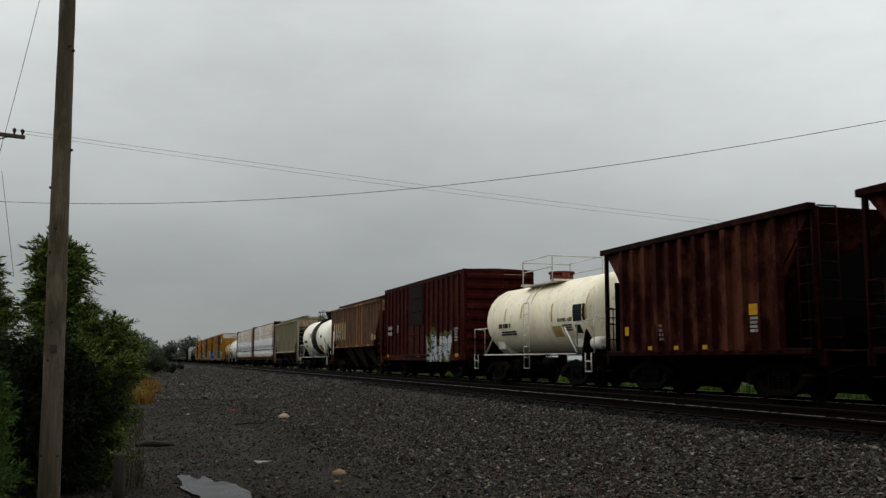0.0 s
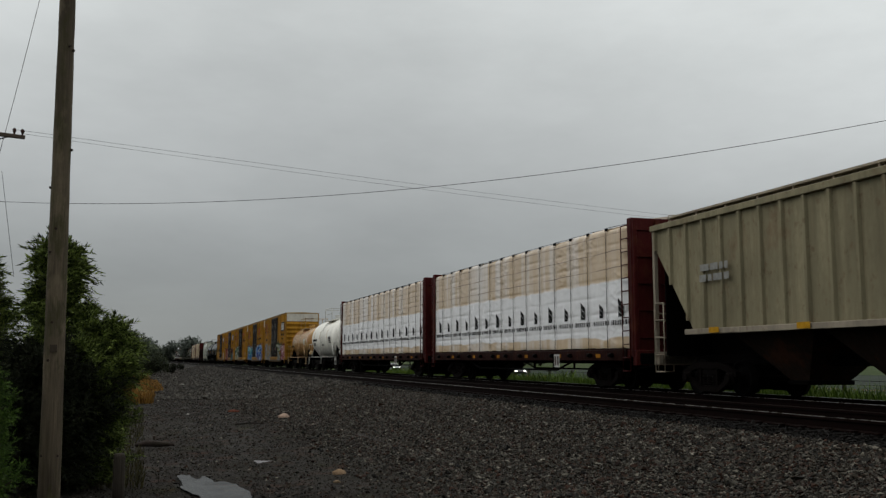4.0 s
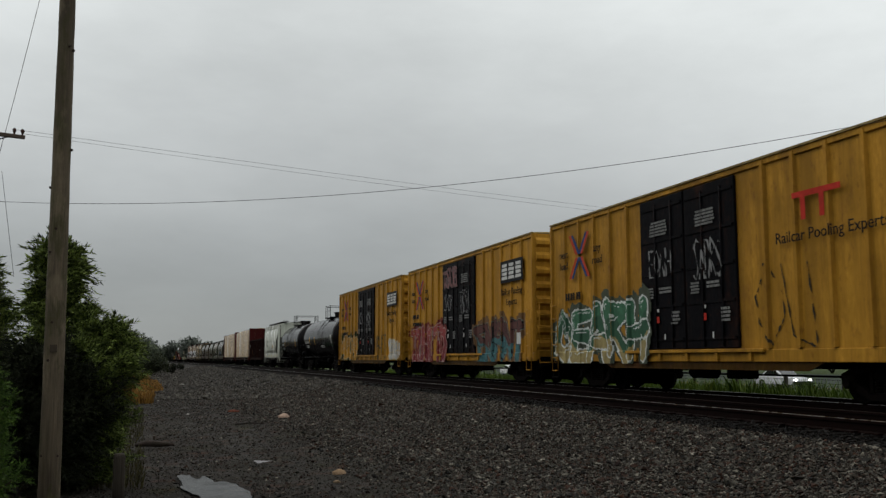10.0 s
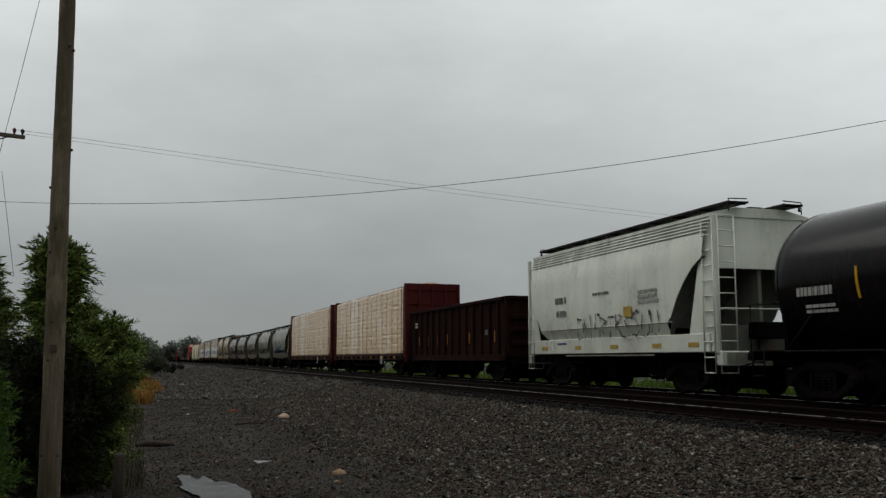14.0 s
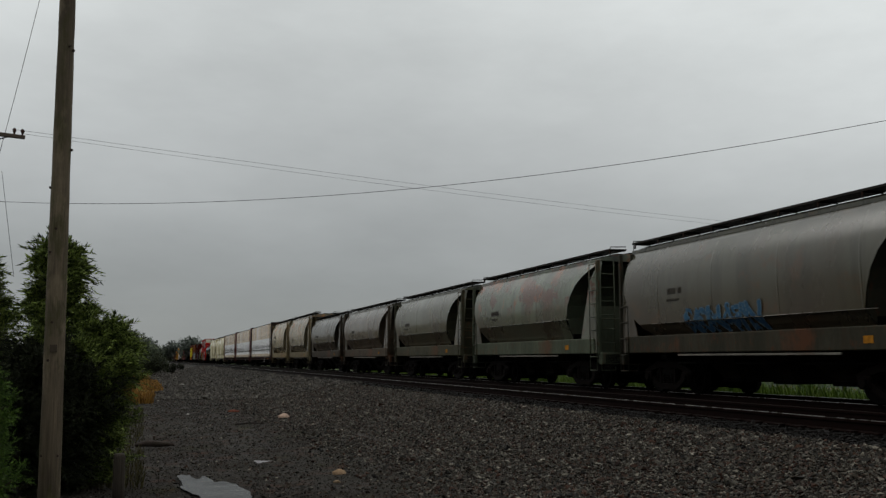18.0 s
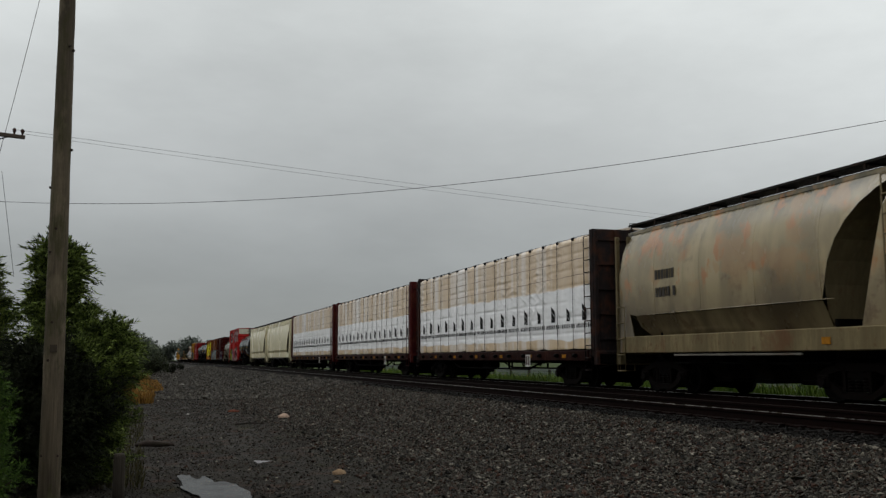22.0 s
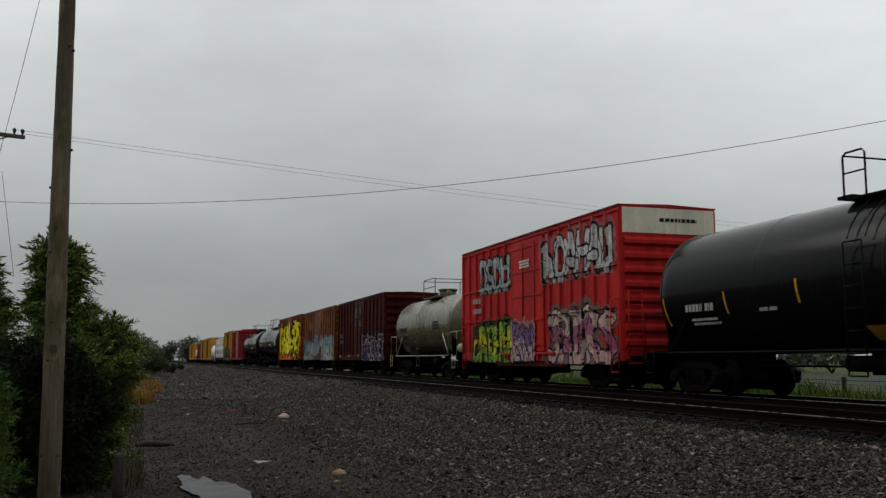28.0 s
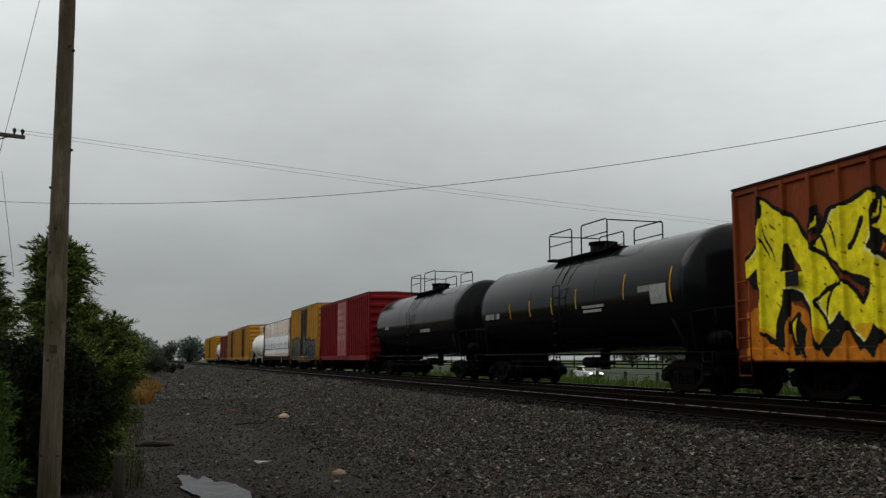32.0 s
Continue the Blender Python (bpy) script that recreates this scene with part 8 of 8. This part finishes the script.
    scrawl(c, 1.6, -3.2, 1.45, 2.15, [(0.05, 0.05, 0.05)], (0.05, 0.05, 0.05), 10, 45, 0.012, 0.004, cell=0.016, depth=lambda y, z: np.full(len(y), -1.575))
    for y in (4.2, 1.7, -0.6, -2.9, -4.6):
        block(c, "reflector", -1.508, y + 0.22, y - 0.22, 1.16, 1.27, plain("faded_ochre", (0.30, 0.2, 0.05)))
    block(c, "placard", -1.575, -1.3, -1.75, 2.02, 2.3, plain("faded_ochre", (0.36, 0.25, 0.08)))
    small_print(c, -1.508, 3.2, 2.5, 1.3, 1.38, 1, 7, plain("faded_blue", (0.05, 0.055, 0.2)))
    c, h = gondola("black gondola car with ribbed sides", 15.93, 16.64, (0.011, 0.0042, 0.0038), 3.15, 0.1)
    small_print(c, -1.56, 5.5, 5.0, 2.3, 2.6, 2, 3, TINT)
    block(c, "placard", -1.56, -4.3, -4.6, 1.8, 2.0, FADED)
    centerbeam("maroon centre-beam flat car with tan-wrapped lumber", 16.70, 17.69, wrap="tan", marks=False, seed=3, ridge=0.24)
    centerbeam("maroon centre-beam flat car with plain tan lumber packs", 17.775, 18.80, wrap="tan", marks=False, seed=4, ridge=0.24)
    greys = [("dark grey covered hopper car with smooth bulging sides", 18.86, 19.48, (0.062, 0.058, 0.040), 0.5), ("pale green covered hopper car blotched with rust", 19.55, 20.14, (0.115, 0.135, 0.092), 0.9), ("green-grey covered hopper car with dark slope sheets", 20.21, 20.81, (0.082, 0.082, 0.050), 0.4),
             ("grey covered hopper car with dirty sides", 20.88, 21.52, (0.098, 0.076, 0.052), 0.35), ("dark grey covered hopper car with rust marks", 21.58, 22.21, (0.052, 0.044, 0.031), 0.4), ("dirty cream covered hopper car with smooth sides", 22.27, 22.85, (0.23, 0.19, 0.11), 0.9), ("tan covered hopper car, grimy along the bottom", 22.92, 23.49, (0.31, 0.245, 0.13), 0.95)]
    for lab, a, b, c, r in greys:
        car, h = round_hopper(lab, a, b, c, 4.02 if a < 22 else 4.55, r, 0.75 if a < 22 else 0.5, straps=4, crease=0.14 if a < 19 else 0.27 if a < 22 else 0.2)
        k = int(a * 10)
        ink = plain("faded_black", (0.045, 0.04, 0.035))
        if a > 22.9:
            small_print(car, -1.575, 3.1, 2.0, 2.85, 3.15, 1, k, ink)
            small_print(car, -1.575, 3.1, 2.0, 2.4, 2.7, 1, k + 1, ink)
        else:
            small_print(car, -1.572, 3.2, 2.3, 2.45, 2.64, 1, k, ink)
            small_print(car, -1.572, 3.2, 2.5, 2.3, 2.37, 1, k + 1, ink)
        block(car, "reflector", -1.506, -h + 2.25, -h + 2.0, 1.16, 1.3, plain("dull_amber", (0.26, 0.11, 0.012)))
        if k == 188:
            scrawl(car, 2.3, -0.6, 1.5, 2.1, [(0.015, 0.06, 0.13), (0.02, 0.08, 0.15)], (0.09, 0.13, 0.16), 6, k, 0.05, 0.02, keep=0.9, depth=lambda y, z: np.interp(z, [1.45, 1.8, 2.2], [-1.265, -1.555, -1.585]))
    centerbeam("dark centre-beam flat car stacked with wrapped lumber", 23.565, 24.575, (0.02, 0.016, 0.016), seed=5, packs=16)
    centerbeam("maroon centre-beam flat car under two-tone lumber wrap", 24.645, 25.665, seed=6, packs=16)
    centerbeam("maroon centre-beam flat car carrying wrapped lumber", 25.735, 26.76, seed=7, packs=16, ridge=0.43)
    round_hopper("cream covered hopper car, long, with smooth sides", 26.82, 27.72, CREAM, 4.68, 0.06, 0.12, 1.6, 3, ribbed_top=True, crease=0.1)
    round_hopper("clean cream covered hopper car with smooth sides", 27.78, 28.62, CREAM, 4.68, 0.06, 0.12, 1.6, 3, ribbed_top=True, crease=0.1)
    c, h, cz, r = tank("glossy black tank car with yellow reflective bars", 28.68, 29.415, (0.004, 0.0045, 0.005), 4.12, 1.57, 0.02, 0.2, walk_len=1.9, rough=0.28, walk_at=-1.25)
    tank_bars(c, cz, r, [(4.75, 3.25, 1.95, 2.22, 1), (4.6, 3.3, 1.65, 1.85, 2), (1.9, 1.2, 1.88, 1.98, 1), (-2.2, -3.6, 1.6, 2.1, 5)], 35, False, [(3.0, 1.9, 2.4), (0.5, 2.0, 2.5), (-3.9, 2.0, 2.6), (5.6, 1.7, 2.4)], [(-0.95, -1.6, 1.22, 1.5, YELLOW)])
    c, h = boxcar("bright red boxcar covered in white and pink painted scrawl", 29.469, 30.20, (0.38, 0.016, 0.015), 5.22, (0.13, 2.77), False, None, 0.06, 0.6, 0.80, (2.35, 3.55), end_top=(0.55, 0.52, 0.42), roof_colour=(0.3, 0.03, 0.03))
    scrawl(c, -1.65, -6.25, 3.3, 4.75, [(0.36, 0.36, 0.35), (0.46, 0.46, 0.45)], (0.012, 0.012, 0.012), 6, 51, 0.16, 0.075, (0.30, 0.08, 0.08), keep=0.97, extra=3)
    scrawl(c, 4.75, 1.6, 3.35, 4.75, [(0.26, 0.29, 0.29), (0.33, 0.35, 0.35)], (0.012, 0.016, 0.016), 4, 52, 0.17, 0.085, extra=1)
    scrawl(c, 5.4, 1.1, 0.75, 2.2, [(0.16, 0.27, 0.02), (0.46, 0.46, 0.02), (0.20, 0.34, 0.03)], (0.012, 0.014, 0.01), 6, 53, 0.15, 0.07, (0.03, 0.04, 0.015), keep=0.95, extra=10)
    scrawl(c, 1.0, -0.7, 0.8, 2.1, [(0.30, 0.24, 0.26), (0.13, 0.08, 0.17)], (0.04, 0.02, 0.05), 3, 54, 0.12, 0.05, (0.30, 0.13, 0.14), keep=0.62)
    scrawl(c, -1.9, -6.4, 0.72, 2.45, [(0.40, 0.25, 0.23), (0.26, 0.08, 0.15), (0.44, 0.31, 0.27)], (0.012, 0.012, 0.012), 5, 55, 0.24, 0.075, (0.13, 0.08, 0.07), keep=0.95)
    small_print(c, -1.588, 5.4, 4.3, 3.0, 3.24, 1, 3, TINT)
    small_print(c, -1.588, 5.4, 4.3, 2.6, 2.84, 1, 4, TINT)
    end_print(c, h, -0.3, 0.9, 4.75, 0.1, 6, STRAP)
    small_print(c, -1.604, 0.5, -0.5, 4.0, 4.3, 3, 4)
    c, h, cz, r = tank("dull cream tank car with a low railed platform", 30.26, 30.865, (0.105, 0.093, 0.052), 3.92, 1.42, 0.2, 0.8, rough=0.32, walk_len=1.9, saddle_colour=(0.1, 0.09, 0.08), full_rails=False, tube_colour=(0.09, 0.085, 0.075), end_colour=(0.33, 0.3, 0.22))
    tank_bars(c, cz, r, [(3.8, 2.4, 2.2, 2.45, 1), (3.6, 2.4, 1.9, 2.05, 2), (-2.0, -3.0, 2.2, 2.6, 3)], 37, True)
    c, h = boxcar("dark maroon boxcar with faded white lettering", 30.915, 31.605, (0.034, 0.0044, 0.0034), 4.58, (0.0, 2.7), False, None, 0.3, 0.5, 0.9, roof_colour=(0.06, 0.02, 0.02))
    scrawl(c, -1.2, -6.3, 0.78, 2.3, [(0.02, 0.02, 0.07), (0.03, 0.02, 0.05), (0.035, 0.008, 0.007)], (0.30, 0.29, 0.30), 6, 56, 0.17, 0.04, (0.012, 0.010, 0.03), keep=0.93, extra=7, cell=0.02, glyphs=[9, 7, 2, 5, 8, 1])
    small_print(c, -1.586, 5.6, 4.4, 2.2, 2.5, 1, 3, FADED)
    small_print(c, -1.586, 5.6, 4.4, 1.8, 2.1, 1, 4, FADED)
    small_print(c, -1.604, 1.0, 0.2, 3.4, 4.0, 4, 5, FADED)
    small_print(c, -1.604, -0.3, -0.8, 3.6, 4.0, 4, 6, FADED)
    small_print(c, -1.604, 1.0, 0.6, 2.9, 3.2, 3, 7, FADED)
    small_print(c, -1.604, -0.2, -0.9, 2.8, 3.2, 2, 8, FADED)
    plates(c, h, 1.0, n=5)
    c, h = boxcar("rust-brown boxcar with grey and blue painted scrawl", 31.675, 32.385, (0.13, 0.032, 0.010), 4.6, (0.0, 2.7), False, None, 0.6, 1.0, 0.85, roof_colour=(0.05, 0.02, 0.014), rust_colour=(0.24, 0.10, 0.03), panel=0.85)
    cloud_coat(c, 6.5, 1.45, 0.8, 2.3, [(0.06, 0.15, 0.20), (0.40, 0.36, 0.22), (0.03, 0.10, 0.15)], 57)
    scrawl(c, 5.4, 2.3, 0.8, 2.15, [(0.27, 0.28, 0.28), (0.22, 0.24, 0.25)], (0.014, 0.015, 0.017), 4, 57, 0.15, 0.045, keep=0.97, cell=0.022, glyphs=[7, 2, 9, 5])
    scrawl(c, 2.2, 1.6, 0.85, 2.2, [(0.3, 0.31, 0.3)], (0.014, 0.015, 0.017), 1, 61, 0.1, 0.04, cell=0.022)
    cloud_coat(c, 0.95, -0.6, 1.15, 2.75, [(0.07, 0.14, 0.18), (0.24, 0.11, 0.04), (0.16, 0.19, 0.2)], 58)
    scrawl(c, 0.9, -1.1, 1.2, 2.45, [(0.22, 0.23, 0.23), (0.15, 0.16, 0.16)], (0.014, 0.015, 0.017), 3, 58, 0.2, 0.045, keep=0.93, cell=0.022)
    cloud_coat(c, -1.45, -6.5, 0.8, 2.5, [(0.11, 0.20, 0.23), (0.40, 0.39, 0.32), (0.04, 0.16, 0.2)], 59)
    scrawl(c, -1.7, -6.2, 0.82, 2.3, [(0.33, 0.34, 0.32), (0.2, 0.25, 0.26)], (0.014, 0.015, 0.017), 5, 59, 0.17, 0.05, rim2=(0.4, 0.4, 0.38), keep=0.95, cell=0.022)
    for a, z in ((5.3, 2.75), (4.3, 2.75), (5.3, 2.3), (4.3, 2.3)):
        block(c, "number_board", -1.507, a, a - 0.6, z, z + 0.36, STRAP)
        small_print(c, -1.514, a - 0.08, a - 0.55, z + 0.05, z + 0.34, 1, int(a * 10), TINT)
    block(c, "placard", -1.586, -5.9, -6.35, 1.25, 1.6, YELLOW)
    c, h = boxcar("rust-brown boxcar covered by big yellow painted scrawl", 32.465, 33.185, (0.19, 0.04, 0.010), 4.68, (0.0, 2.7), False, None, 0.4, 0.6, 0.85, roof_colour=(0.05, 0.02, 0.014), panel=0.85)
    blade_piece(c, 6.35, -6.3, 0.85, 4.3, (0.70, 0.60, 0.014), (0.62, 0.34, 0.012), (0.75, 0.70, 0.25), (0.008, 0.008, 0.007), (0.46, 0.15, 0.012), 62)
    block(c, "number_board", -1.6, 4.9, 4.5, 2.35, 2.65, STRAP)
    small_print(c, -1.6, -4.9, -5.4, 1.5, 2.2, 6, 3, STRAP)
    c, h, cz, r = tank("long glossy black tank car with full-length handrails", 33.235, 34.13, (0.005, 0.006, 0.007), 4.28, 1.60, 0.02, 0.2, walk_len=4.2, rough=0.28, side_walk=True)
    tank_bars(c, cz, r, [(6.8, 5.2, 2.3, 2.55, 1), (-1.5, -3.0, 2.2, 2.45, 2), (-5.0, -5.8, 2.6, 2.8, 1)], 41, False, [(4.2, 2.3, 2.85), (2.4, 2.3, 2.85), (0.6, 2.3, 2.85), (-1.2, 2.4, 3.0), (-4.2, 2.5, 3.2), (-6.6, 2.3, 3.2)], [(-5.6, -6.4, 2.3, 2.8, TINT)])
    c, h, cz, r = tank("black tank car with top handrails", 34.19, 35.06, (0.005, 0.006, 0.007), 4.28, 1.60, 0.02, 0.2, walk_len=4.2, rough=0.28, side_walk=True)
    tank_bars(c, cz, r, [(5.0, 4.0, 2.4, 2.6, 1), (-1.5, -3.4, 2.1, 2.3, 1)], 43, False)
    c, h = boxcar("dark red boxcar with pale lettered doors", 35.115, 35.97, (0.15, 0.008, 0.010), 4.85, (0.0, 2.6), False, (0.32, 0.1, 0.1), 0.05, 0.3, 0.55, roof_colour=(0.2, 0.03, 0.03))
    for y in (0.9, 0.1, -0.7):
        small_print(c, -1.604, y + 0.3, y - 0.3, 2.0, 4.2, 5, int(y * 10) + 50, plain("faded_pink", (0.4, 0.2, 0.2)))
    c, h = boxcar("yellow boxcar with dark doors, far down the train", 36.05, 36.77, OCHRE, 5.2, (0.1, 2.6), True, (0.03, 0.02, 0.015), 0.2, 0.4, 0.98)
    scrawl(c, 6.4, 1.0, 0.85, 2.5, [(0.05, 0.07, 0.06), (0.12, 0.13, 0.1)], (0.02, 0.02, 0.02), 5, 63, 0.22, 0.06, (0.08, 0.08, 0.05))
    scrawl(c, -1.0, -6.4, 0.85, 2.5, [(0.04, 0.06, 0.08), (0.1, 0.1, 0.1)], (0.02, 0.02, 0.02), 5, 64, 0.22, 0.06, (0.06, 0.06, 0.05))
    centerbeam("dark centre-beam flat car with white-wrapped load", 36.83, 37.87, seed=8)
    tank("white tank car far down the train", 37.94, 38.60, (0.7, 0.69, 0.64), 3.9, 1.4, 0.1, 0.3)
    boxcar("yellow boxcar with a dark door near the train's end", 38.67, 39.54, OCHRE, 5.2, (0.1, 2.6), True, (0.03, 0.02, 0.015), 0.2, 0.4, 0.98)
    boxcar("yellow-brown boxcar near the train's end", 39.62, 40.40, (0.36, 0.18, 0.04), 5.2, (0.1, 2.6), True, (0.03, 0.02, 0.015), 0.3, 0.4, 0.98)
    boxcar("brown-red boxcar near the train's end", 40.46, 41.2, (0.16, 0.04, 0.03), 4.7, rust=0.3)
    tank("pale tank car near the train's end", 41.27, 41.85, (0.6, 0.58, 0.54), 3.9, 1.4, 0.1, 0.3)
    boxcar("last yellow boxcar of the train", 41.92, 43.5, OCHRE, 5.2, (0.1, 2.6), True, (0.03, 0.02, 0.015), 0.2, 0.4, 0.98)


train()


def motions():
    for car, y in CARS:
        walk(car, [(0, pose(TX, y, RZ)), (32, pose(TX, y - 32 * SPEED, RZ))])
    for car, lane, y, sp in ROAD_CARS:
        turn = 0 if sp > 0 else 180
        walk(car, [(0, pose(lane, y, -0.69, 0, 0, turn)), (32, pose(lane, y - 32 * sp, -0.69, 0, 0, turn))])


motions()
